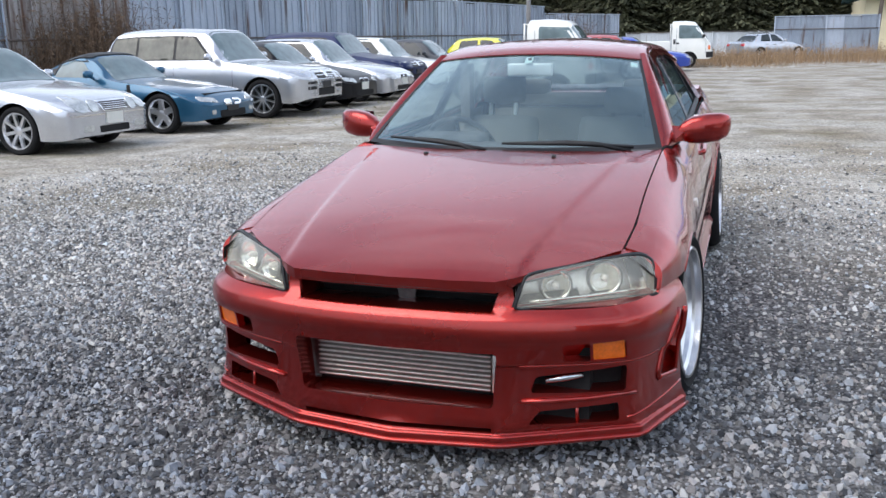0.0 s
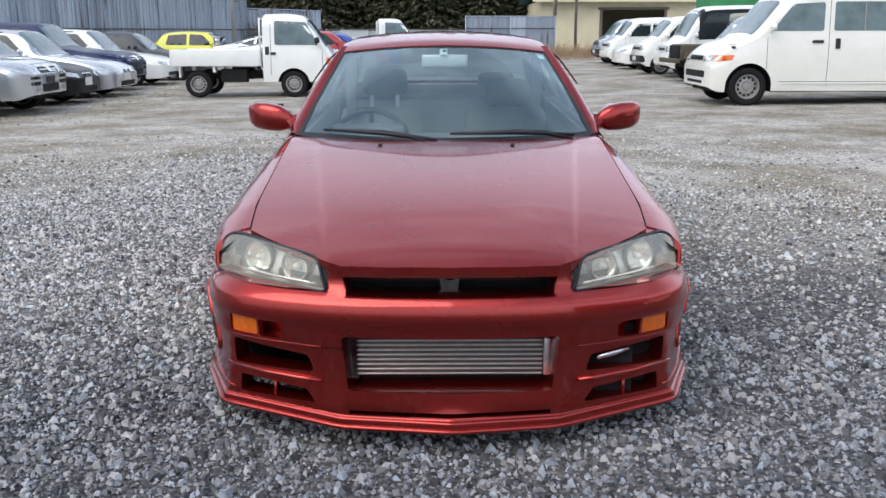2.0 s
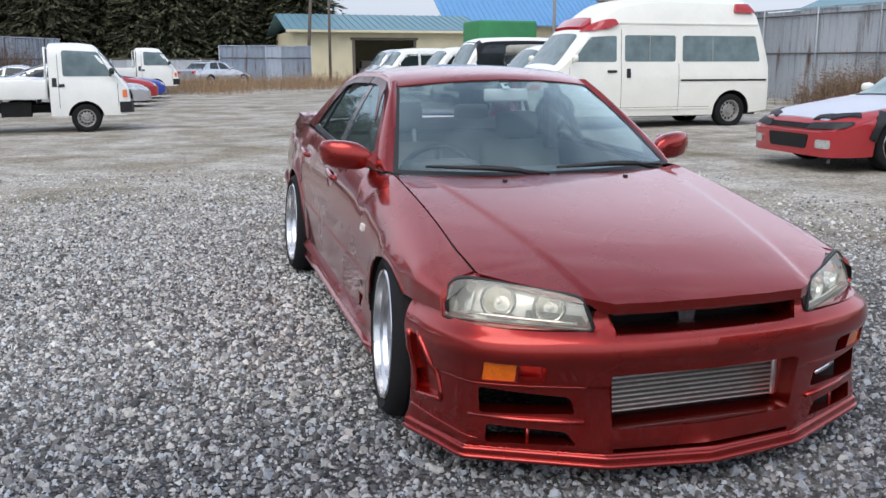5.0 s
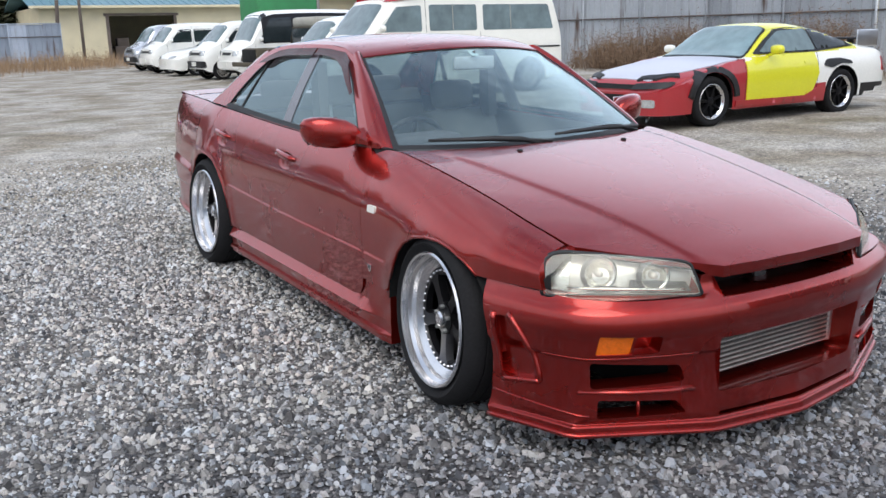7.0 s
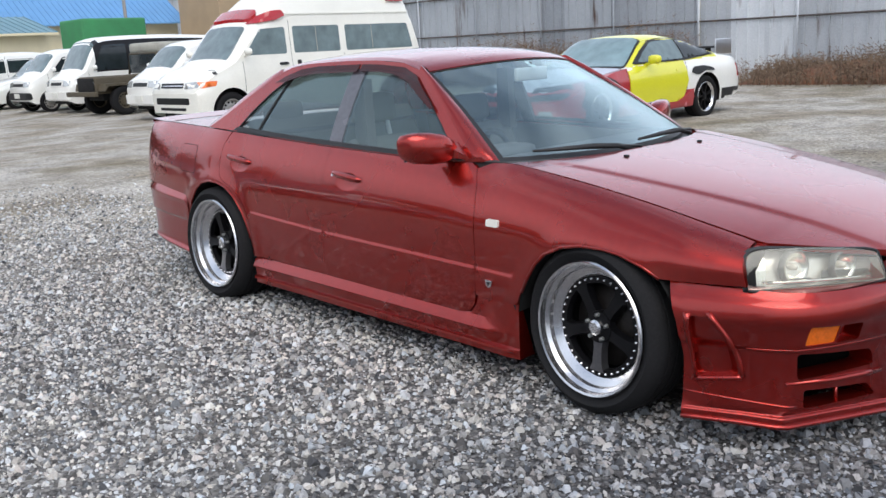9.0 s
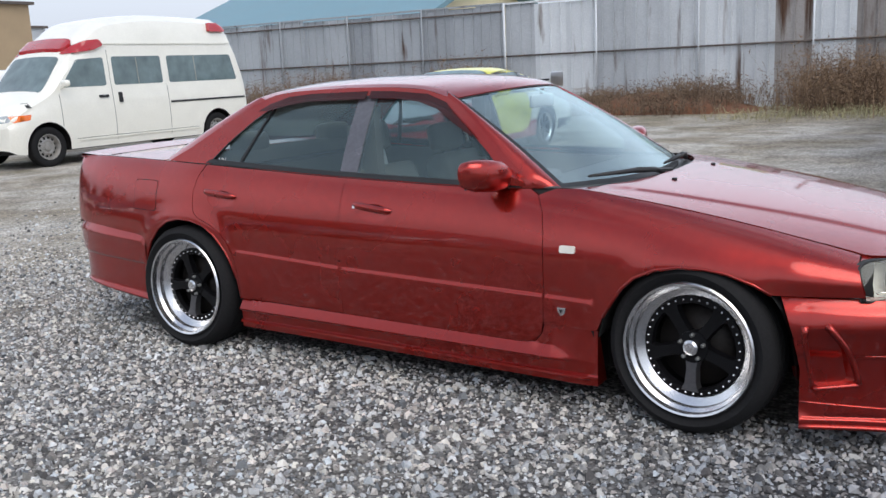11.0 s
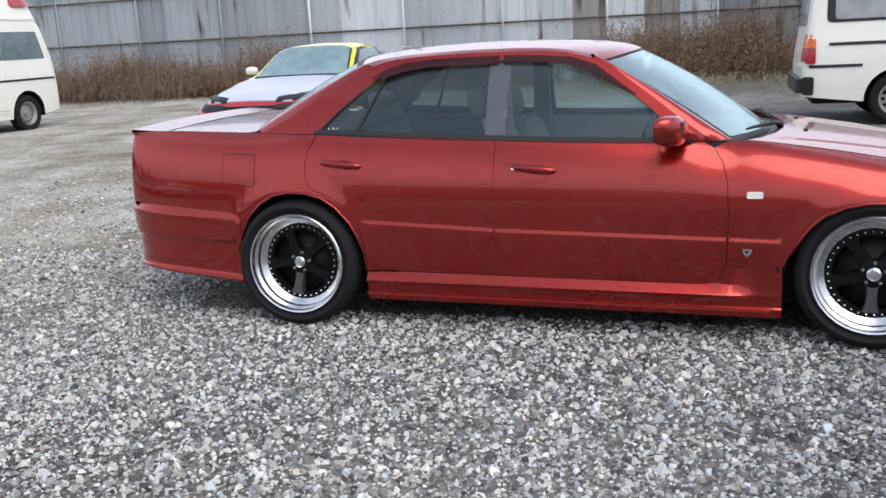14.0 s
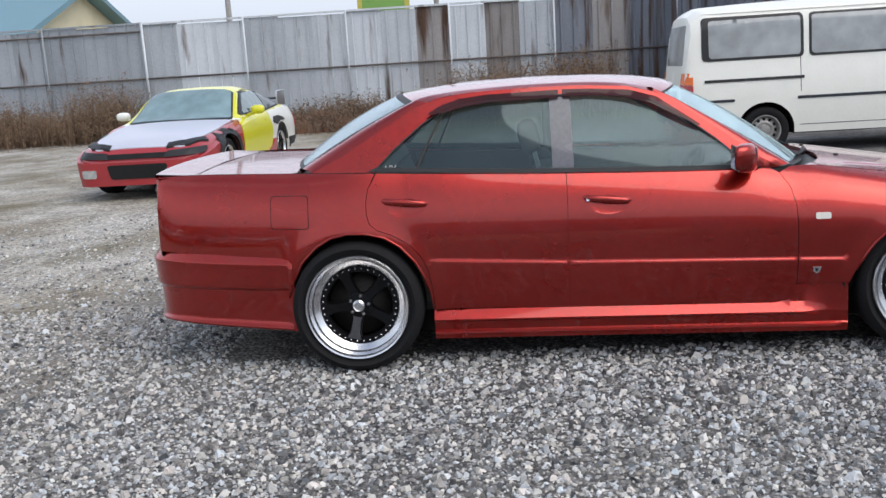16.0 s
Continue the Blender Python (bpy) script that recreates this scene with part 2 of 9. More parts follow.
class Build:
    """Gathers vertices and faces for one mesh."""

    def __init__(self):
        self.v, self.f = [], []

    def add(self, verts, faces):
        n = len(self.v)
        self.v += [tuple(p) for p in verts]
        self.f += [tuple(i + n for i in f) for f in faces]
        return self

    def box(self, lo, hi, m=None, bev=0.0):
        (x0, y0, z0), (x1, y1, z1) = lo, hi
        b = min(bev, abs(x1 - x0) / 2.1, abs(y1 - y0) / 2.1, abs(z1 - z0) / 2.1)
        if b <= 0:
            vs = [(x, y, z) for z in (z0, z1) for y in (y0, y1) for x in (x0, x1)]
            fs = [(0, 2, 3, 1), (4, 5, 7, 6), (0, 1, 5, 4), (2, 6, 7, 3), (0, 4, 6, 2), (1, 3, 7, 5)]
        else:
            bm = bmesh.new()
            bmesh.ops.create_cube(bm, size=1.0)
            for v in bm.verts:
                v.co = ((x0 + x1) / 2 + v.co.x * (x1 - x0), (y0 + y1) / 2 + v.co.y * (y1 - y0), (z0 + z1) / 2 + v.co.z * (z1 - z0))
            bmesh.ops.bevel(bm, geom=bm.edges[:], offset=b, segments=2, affect="EDGES", profile=0.6)
            bm.verts.index_update()
            vs = [v.co.copy() for v in bm.verts]
            fs = [[v.index for v in f.verts] for f in bm.faces]
            bm.free()
        if m is not None:
            vs = [m @ Vector(p) for p in vs]
        return self.add(vs, fs)

    def tube(self, pts, r, seg=8, cap=True):
        pts = [Vector(p) for p in pts]
        rs = r if isinstance(r, (list, tuple)) else [r] * len(pts)
        vs, fs = [], []
        for i, p in enumerate(pts):
            d = (pts[min(i + 1, len(pts) - 1)] - pts[max(i - 1, 0)]).normalized()
            a = d.orthogonal().normalized() if i == 0 else (a - d * a.dot(d)).normalized()
            c = d.cross(a)
            for k in range(seg):
                w = 2 * math.pi * k / seg
                vs.append(p + (a * math.cos(w) + c * math.sin(w)) * rs[i])
        for i in range(len(pts) - 1):
            for k in range(seg):
                q = (k + 1) % seg
                fs.append((i * seg + k, i * seg + q, (i + 1) * seg + q, (i + 1) * seg + k))
        if cap:
            fs.append(tuple(range(seg))[::-1])
            fs.append(tuple(range((len(pts) - 1) * seg, len(pts) * seg)))
        return self.add(vs, fs)

    def lathe(self, prof, seg=32, axis="x", m=None, closed=False):
        """prof: (radius, along) pairs turned about the axis."""
        vs, fs = [], []
        n = len(prof)
        for k in range(seg):
            w = 2 * math.pi * k / seg
            for r, a in prof:
                vs.append((a, r * math.cos(w), r * math.sin(w)))
        for k in range(seg):
            q = (k + 1) % seg
            for i in range(n - 1 if not closed else n):
                j = (i + 1) % n
                fs.append((k * n + i, k * n + j, q * n + j, q * n + i))
        if axis == "z":
            vs = [(y, z, x) for x, y, z in vs]
        if m is not None:
            vs = [m @ Vector(p) for p in vs]
        return self.add(vs, fs)

    def prism(self, poly, lo, hi, axis="x"):
        """A polygon in the two other axes, pushed from lo to hi along axis."""
        n = len(poly)
        put = {"x": lambda a, b, c: (c, a, b), "y": lambda a, b, c: (a, c, b), "z": lambda a, b, c: (a, b, c)}[axis]
        vs = [put(a, b, c) for c in (lo, hi) for a, b in poly]
        fs = [tuple(range(n))[::-1], tuple(range(n, 2 * n))] + [(i, (i + 1) % n, n + (i + 1) % n, n + i) for i in range(n)]
        return self.add(vs, fs)

    def mesh(self, smooth=True):
        return mesh_of(self.v, self.f, smooth)


def sharp(me, degrees=35):
    """Smooth faces, with edges over the angle kept crisp."""
    bm = bmesh.new()
    bm.from_mesh(me)
    bmesh.ops.recalc_face_normals(bm, faces=bm.faces[:])
    for e in bm.edges:
        e.smooth = not (len(e.link_faces) == 2 and e.calc_face_angle(0) > radians(degrees))
    bm.to_mesh(me)
    bm.free()
    return me


def curve(points):
    """A smooth monotone function through (a, b) pairs."""
    xs = np.array([p[0] for p in points], float)
    ys = np.array([p[1] for p in points], float)
    h, d = np.diff(xs), np.diff(ys) / np.diff(xs)
    m = np.empty_like(ys)
    m[0], m[-1] = d[0], d[-1]
    for i in range(1, len(xs) - 1):
        m[i] = 0 if d[i - 1] * d[i] <= 0 else 2 * d[i - 1] * d[i] / (d[i - 1] + d[i])

    def f(a):
        a = min(max(a, xs[0]), xs[-1])
        i = min(int(np.searchsorted(xs, a, "right")) - 1, len(h) - 1)
        t = (a - xs[i]) / h[i]
        return float((1 + 2 * t) * (1 - t) ** 2 * ys[i] + t * (1 - t) ** 2 * h[i] * m[i] + t * t * (3 - 2 * t) * ys[i + 1] + t * t * (t - 1) * h[i] * m[i + 1])

    return f


def line(points):
    xs, ys = [p[0] for p in points], [p[1] for p in points]
    return lambda a: float(np.interp(a, xs, ys))


def inside(poly, pts):
    pts = np.asarray(pts, float)
    x, y = pts[:, 0], pts[:, 1]
    res = np.zeros(len(pts), bool)
    n = len(poly)
    for i in range(n):
        (x1, y1), (x2, y2) = poly[i], poly[(i + 1) % n]
        if y1 == y2:
            continue
        c = ((y1 > y) != (y2 > y)) & (x < (x2 - x1) * (y - y1) / (y2 - y1) + x1)
        res ^= c
    return res


def resample(poly, step, loop=True):
    out = []
    n = len(poly)
    for i in range(n if loop else n - 1):
        a, b = np.array(poly[i], float), np.array(poly[(i + 1) % n], float)
        k = max(1, int(math.ceil(np.linalg.norm(b - a) / step)))
        out += [tuple(a + (b - a) * j / k) for j in range(k)]
    if not loop:
        out.append(tuple(poly[-1]))
    return out


def rounded(poly, r, seg=4):
    """The polygon with its corners rounded."""
    out = []
    n = len(poly)
    for i in range(n):
        p, a, b = (np.array(poly[j % n], float) for j in (i, i - 1, i + 1))
        da, db = a - p, b - p
        la, lb = np.linalg.norm(da), np.linalg.norm(db)
        q = min(r, la * 0.45, lb * 0.45)
        s, e = p + da / la * q, p + db / lb * q
        for k in range(seg + 1):
            t = k / seg
            out.append(tuple((1 - t) ** 2 * s + 2 * t * (1 - t) * p + t * t * e))
    return out


from mathutils.geometry import delaunay_2d_cdt
from mathutils.bvhtree import BVHTree


def patch(outline, fn, step=0.04, holes=(), rim=None, extra=(), smooth=True, eps=0.0015, lines=()):
    """A sheet over a flat outline with holes, lifted by fn(u, v) to a place (or None); rim: a vector by which its edges are turned in."""
    loops = [resample(outline, step)] + [resample(h, step) for h in holes]
    pts, edges = [], []
    for lp in loops:
        s = len(pts)
        pts += lp
        edges += [(s + i, s + (i + 1) % len(lp)) for i in range(len(lp))]
    rims = len(pts)
    us, vs_ = [p[0] for p in loops[0]], [p[1] for p in loops[0]]
    g = [(u + (step * 0.5 if j % 2 else 0), v) for j, v in enumerate(np.arange(min(vs_) + step * 0.5, max(vs_), step * 0.87)) for u in np.arange(min(us) + step * 0.3, max(us), step)]
    if g:
        g = np.array(g)
        keep = inside(loops[0], g)
        for h in loops[1:]:
            keep &= ~inside(h, g)
        b = np.array(pts[:rims])
        g = g[keep]
        if len(g):
            near = np.array([np.min(np.hypot(*(b - p).T)) for p in g])
            pts += [tuple(p) for p in g[near > step * 0.55]]
    pts += list(extra)
    for ln in lines:
        ok = inside(loops[0], ln)
        for h in loops[1:]:
            ok &= ~inside(h, ln)
        for i, p in enumerate(ln):
            if ok[i]:
                pts.append(tuple(p))
                if i and ok[i - 1]:
                    edges.append((len(pts) - 2, len(pts) - 1))
    v2, _, f2, _, _, _ = delaunay_2d_cdt([Vector(p) for p in pts], edges, [], 0, 1e-5)
    cen = np.array([np.mean([v2[i] for i in f], axis=0) for f in f2])
    keep = inside(loops[0], cen)
    for h in loops[1:]:
        keep &= ~inside(h, cen)
    vs = [fn(p[0], p[1]) for p in v2]
    fs = [tuple(f) for f, k in zip(f2, keep) if k and all(vs[i] is not None for i in f)]
    used = sorted({i for f in fs for i in f})
    at = {o: n for n, o in enumerate(used)}
    flat = [v2[i] for i in used]
    vs, fs = [Vector(vs[i]) for i in used], [tuple(at[i] for i in f) for f in fs]
    nrm = []
    if smooth:
        for p, (u, v) in zip(vs, flat):
            q = [fn(u + a, v + b) for a, b in ((eps, 0), (-eps, 0), (0, eps), (0, -eps))]
            n = (Vector(q[0]) - Vector(q[1])).cross(Vector(q[2]) - Vector(q[3])) if all(w is not None for w in q) else Vector((0, 0, 0))
            nrm.append(n.normalized() if n.length > 1e-14 else None)
    if rim is not None:
        cnt = {}
        for f in fs:
            for a, b in zip(f, f[1:] + f[:1]):
                cnt[(a, b)] = cnt.get((a, b), 0) + 1
        rv = rim if callable(rim) else (lambda p: Vector(rim))
        for a, b in [e for e in cnt if (e[1], e[0]) not in cnt]:
            n = len(vs)
            vs += [vs[a].copy(), vs[b].copy(), vs[b] + rv(vs[b]), vs[a] + rv(vs[a])]
            fs.append((n + 1, n, n + 3, n + 2))
    me = mesh_of(vs, fs)
    if smooth and fs and None not in nrm:
        k = len(flat)
        own = [me.vertices[i].normal.copy() for i in range(len(vs))]
        sign = 1 if sum(nrm[i].dot(own[i]) for i in range(k)) >= 0 else -1
        NORMALS[me.name] = [nrm[i] * sign if i < k else own[i] for i in range(len(vs))]
    return me


def facing(me, way):
    """Turns the mesh's faces so that their mean looks along way."""
    t = Vector((0, 0, 0))
    for p in me.polygons:
        t += p.normal * p.area
    if t.dot(Vector(way)) < 0:
        me.flip_normals()
        if me.name in NORMALS:
            NORMALS[me.name] = [-n for n in NORMALS[me.name]]
    return me


def ground_z(x, y):
    """The lot lies almost flat, a little higher beyond the car's far side and lower towards the fence."""
    t = max(-1.0, min(1.0, x / 9.0))
    return 0.075 * t * abs(t)


# ---- wheels ----
def tyre_mesh(r, w, rim_r, seg=40):
    h = w / 2
    prof = [(rim_r - 0.005, -h * 0.72), (rim_r + 0.012, -h * 0.86), ((rim_r + r) / 2, -h), (r - 0.022, -h * 0.93), (r - 0.006, -h * 0.78), (r, -h * 0.45), (r, -h * 0.42), (r - 0.006, -h * 0.41), (r - 0.006, -h * 0.36), (r, -h * 0.35), (r, -h * 0.04), (r - 0.006, -h * 0.03), (r - 0.006, h * 0.03), (r, h * 0.04), (r, h * 0.35), (r - 0.006, h * 0.36), (r - 0.006, h * 0.41), (r, h * 0.42), (r, h * 0.45), (r - 0.006, h * 0.78), (r - 0.022, h * 0.93), ((rim_r + r) / 2, h), (rim_r + 0.012, h * 0.86), (rim_r - 0.005, h * 0.72)]
    return sharp(Build().lathe(prof, seg).mesh(), 50)


def rim_mesh(rim_r, w, style, seg=40):
    """The outer face of the wheel looks along -x."""
    h = w / 2
    b = Build()
    barrel = [(rim_r, -h * 0.80), (rim_r + 0.004, -h * 0.86), (rim_r - 0.008, -h * 0.86), (rim_r - 0.018, -h * 0.70), (rim_r - 0.03, -h * 0.3), (rim_r - 0.035, h * 0.7), (rim_r, h * 0.8)]
    b.lathe(barrel, seg)
    if style == "steel":
        b.lathe([(rim_r - 0.02, -h * 0.66), (rim_r * 0.86, -h * 0.46), (rim_r * 0.82, -h * 0.24)], seg)
        b.lathe([(rim_r * 0.64, -h * 0.34), (rim_r * 0.52, -h * 0.44), (rim_r * 0.40, -h * 0.36), (rim_r * 0.34, -h * 0.40), (rim_r * 0.30, -h * 0.62), (rim_r * 0.2, -h * 0.66), (0.0, -h * 0.66)], seg)
        # webs between the vent holes, wheel nuts
        for k in range(12):
            w0 = 2 * math.pi * k / 12
            arc = [w0 + d for d in (-0.13, 0.0, 0.13)]
            ring = [(-h * x, rim_r * q * math.cos(a), rim_r * q * math.sin(a)) for a in arc for q, x in ((0.64, 0.34), (0.82, 0.24))]
            b.add(ring, [(0, 1, 3, 2), (2, 3, 5, 4)])
        for k in range(5):
            m = Matrix.Rotation(2 * math.pi * k / 5, 4, "X") @ Matrix.Translation((-h * 0.48, rim_r * 0.46, 0))
            b.add([m @ Vector((x, 0.011 * math.cos(a), 0.011 * math.sin(a))) for x in (0.0, -0.018) for a in [q * math.pi / 3 for q in range(6)]], [tuple(range(6, 12))] + [(q, (q + 1) % 6, 6 + (q + 1) % 6, 6 + q) for q in range(6)])
    else:
        n, wd = style
        back = [(rim_r - 0.03, -h * 0.25), (0.0, -h * 0.2)]
        b.lathe([(0.055, -h * 0.3), (0.055, -h * 0.66), (0.03, -h * 0.72), (0.0, -h * 0.72)], 16)
        for k in range(n):
            w0 = 2 * math.pi * k / n
            m = Matrix.Rotation(w0, 4, "X")
            b.add([m @ Vector(p) for p in [(-h * 0.62, 0.03, -wd), (-h * 0.62, 0.03, wd), (-h * 0.74, rim_r - 0.015, wd * 0.75), (-h * 0.74, rim_r - 0.015, -wd * 0.75), (-h * 0.35, 0.03, -wd * 1.3), (-h * 0.35, 0.03, wd * 1.3), (-h * 0.4, rim_r - 0.01, wd * 1.1), (-h * 0.4, rim_r - 0.01, -wd * 1.1)]], [(0, 1, 2, 3), (0, 4, 5, 1), (1, 5, 6, 2), (2, 6, 7, 3), (3, 7, 4, 0)])
    return sharp(b.mesh(), 35)


def disc_mesh(rim_r, w):
    return Build().lathe([(rim_r - 0.03, w * 0.02), (0.0, w * 0.02)], 24).mesh()


_wheel_cache = {}


def add_wheels(car, wb, track, r, w, rim_r, style, rim_mat="alloy"):
    key = (r, w, rim_r, style, rim_mat)
    if key not in _wheel_cache:
        _wheel_cache[key] = (tyre_mesh(r, w, rim_r, 28), rim_mesh(rim_r, w, style), disc_mesh(rim_r, w))
    tm, rm, dm = _wheel_cache[key]
    for y in (0.0, wb):
        for s in (-1, 1):
            hub = new("wheel", None)
            hub.parent = car
            hub.matrix_local = Matrix.Translation((s * (track - w / 2), y, r)) @ Matrix.Rotation(0 if s < 0 else math.pi, 4, "Z") @ Matrix.Rotation(0.7 * y + s, 4, "X")
            part("tyre", tm, "rubber", hub)
            part("rim", rm, rim_mat, hub)
            part("brake_disc", dm, "dark_void", hub)


# ---- a vehicle's body from its lengthwise lines ----
def body_shell(spec):
    """Body with nose to -y, front axle at y = 0. Sections run from the sill over the belt line to the roof's middle line."""
    wb, y0, y1 = spec["wb"], spec["y0"], spec["y1"]
    top, belt, wide = curve(spec["top"]) if spec.get("soft_top", True) else line(spec["top"]), curve(spec["belt"]), curve(spec["wide"])
    roof_w, sill, ar = spec["roof_w"], spec.get("sill", 0.2), spec["arch"]
    sill_f = curve(spec["sill_line"]) if "sill_line" in spec else (lambda y: sill)
    az = spec.get("arch_z", spec["tyre"])
    roof_z = max(p[1] for p in spec["top"])
    ys = set(np.linspace(y0, y1, 46))
    for c in (0.0, wb):
        ys |= set(c + ar * math.cos(a) for a in np.linspace(0, math.pi, 17))
        ys |= {c - ar - 0.004, c + ar + 0.004}
    ys |= {p[0] for p in spec["top"]}
    ys = [y for y in sorted(ys) if y0 <= y <= y1]
    keep = [ys[0]]
    for y in ys[1:]:
        if y - keep[-1] > 0.003:
            keep.append(y)
    ys = keep
    K1, K2, K3 = 9, 6, 6
    belly = spec.get("belly", 0.03)
    rows = []
    for y in ys:
        w = wide(y)
        zt = top(y)
        zb = min(belt(y), zt - 0.015)
        zs = sill_f(y)
        for c in (0.0, wb):
            if abs(y - c) < ar:
                zs = max(zs, az + math.sqrt(ar * ar - (y - c) ** 2))
        zs = min(zs, zb - 0.03)
        wbelt = w - spec.get("shoulder", 0.06)
        f = max(0.0, min(1.0, (zt - zb) / max(0.05, roof_z - zb)))
        wt = wbelt - (wbelt - roof_w) * f
        f2 = min(1.0, (zt - zb) / 0.25)
        row = []
        for k in range(K1):
            t = k / (K1 - 1)
            z = zs + (zb - zs) * t
            zz = (z - spec.get("mid", 0.6))
            off = (belly * (zz / 0.4) ** 2 if zz < 0 else (w - wbelt) * min(1.0, zz / max(0.05, zb - spec.get("mid", 0.6))) ** 2.2)
            row.append((-(w - off), y, z))
        rr = spec.get("round", 0.10) * f2 + 0.03
        for k in range(1, K2):
            t = k / K2
            z = zb + max(0.0, (zt - rr - zb)) * t
            tt = (z - zb) / max(0.02, zt - zb)
            row.append((-(wbelt - (wbelt - wt) * tt - spec.get("bulge", 0.0) * -math.sin(math.pi * tt)), y, z))
        zl, xl = row[-1][2], -row[-1][0]
        for k in range(1, K3 + 1):
            t = k / K3
            # eased over the roof's edge towards the middle
            a = t * math.pi / 2
            x = xl * (1 - t) if t > 0.34 else xl - xl * 0.34 * (1 - math.cos(a * 2.94)) * 1.0
            crown = spec.get("crown", 0.03)
            zc = zt - crown * (x / max(0.3, wt)) ** 2
            e = min(1.0, t / 0.34)
            z = zl + (zc - zl) * math.sin(e * math.pi / 2)
            row.append((-x, y, z))
        rows.append(row)
    n = len(rows[0])
    vs, fs = [], []
    for row in rows:
        vs += row + [(-x, y, z) for x, y, z in row[-2::-1]]
    m = 2 * n - 1
    for i in range(len(rows) - 1):
        for k in range(m - 1):
            fs.append((i * m + k, i * m + k + 1, (i + 1) * m + k + 1, (i + 1) * m + k))
    for i in (0, len(rows) - 1):
        r = list(range(i * m, i * m + m))
        for k in range(n - 1):
            q = (r[k], r[k + 1], r[m - 2 - k], r[m - 1 - k])
            fs.append(q if i == 0 else q[::-1])
    me = sharp(mesh_of(vs, fs), 32)
    return me


def nose_round(y0, w, depth=0.5, end=0.6, power=2.4):
    """Points for a width line that narrows to the nose at y0."""
    return [(y0 + depth * t, w * (end + (1 - end) * (1 - (1 - t) ** power) ** (1 / power))) for t in (0, 0.05, 0.15, 0.3, 0.5, 0.75, 1)]


def tail_round(y1, w, depth=0.4, end=0.75, power=2.4):
    return [(y1 - depth * t, w * (end + (1 - end) * (1 - (1 - t) ** power) ** (1 / power))) for t in (1, 0.75, 0.5, 0.3, 0.15, 0.05, 0)]


class Skin:
    """Lays sheets on a body by casting the outline on to it along an axis."""

    def __init__(self, me, parent):
        self.tree = BVHTree.FromPolygons([v.co.copy() for v in me.vertices], [tuple(p.vertices) for p in me.polygons])
        self.parent = parent

    def cast(self, way, u, v, lift):
        o, d = {"L": ((-5, u, v), (1, 0, 0)), "R": ((5, u, v), (-1, 0, 0)), "F": ((u, -9, v), (0, 1, 0)), "B": ((u, 14, v), (0, -1, 0)), "T": ((u, v, 9), (0, 0, -1))}[way]
        p, nrm, _, _ = self.tree.ray_cast(Vector(o), Vector(d))
        if p is None:
            return None
        return p - Vector(d) * lift

    def lay(self, name, way, outline, material, lift=0.006, step=0.07, deep=0.012, round_by=0.0, label="", holes=()):
        o = rounded(outline, round_by) if round_by else outline
        d = {"L": (1, 0, 0), "R": (-1, 0, 0), "F": (0, 1, 0), "B": (0, -1, 0), "T": (0, 0, -1)}[way]
        me = patch(o, lambda u, v: self.cast(way, u, v, lift), step, holes, rim=tuple(c * (deep + lift) for c in d), smooth=False)
        if not len(me.polygons):
            return None
        facing(me, [-c for c in d])
        return part(name, me, material, self.parent, label)

    def both(self, name, outline, material, **k):
        for w in "LR":
            self.lay(name, w, outline, material, **k)

    def pair(self, name, way, outline, material, **k):
        self.lay(name, way, outline, material, **k)
        self.lay(name, way, [(-u, v) for u, v in outline][::-1], material, **k)

    def seam(self, pts, w=0.008):
        """A dark panel joint down both sides."""
        for way in "LR":
            a = resample(pts, 0.1, False)
            o = [(u - w / 2, v) for u, v in a] + [(u + w / 2, v) for u, v in a[::-1]]
            if abs(a[0][1] - a[-1][1]) < abs(a[0][0] - a[-1][0]):
                o = [(u, v - w / 2) for u, v in a] + [(u, v + w / 2) for u, v in a[::-1]]
            self.lay("panel_gap", way, o, "dark_void", lift=0.0015, deep=0.002, step=0.2)


def mirror_mesh(s, y, z, x):
    """A rounded shell, flat at the back, on a short stalk."""
    b = Build()
    rings = []
    for dx, k in ((-0.095, 0.45), (-0.08, 0.80), (-0.03, 1.0), (0.04, 0.97), (0.08, 0.75), (0.095, 0.40)):
        ring = []
        for a in np.linspace(0, 2 * math.pi, 13)[:-1]:
            c, q = math.cos(a), math.sin(a)
            ring.append((x + s * dx, y + 0.065 * k * math.copysign(abs(c) ** 0.7, c) * (1.0 if c < 0 else 0.5), z + 0.062 * k * math.copysign(abs(q) ** 0.7, q)))
        rings.append(ring)
    b.add([p for r in rings for p in r], [(i * 12 + k, i * 12 + (k + 1) % 12, (i + 1) * 12 + (k + 1) % 12, (i + 1) * 12 + k) for i in range(5) for k in range(12)] + [tuple(range(12)), tuple(range(60, 72))[::-1]])
    b.tube([(x - s * 0.06, y, z - 0.04), (x - s * 0.20, y + 0.02, z - 0.09)], 0.022, 6)
    return sharp(b.mesh(), 50)


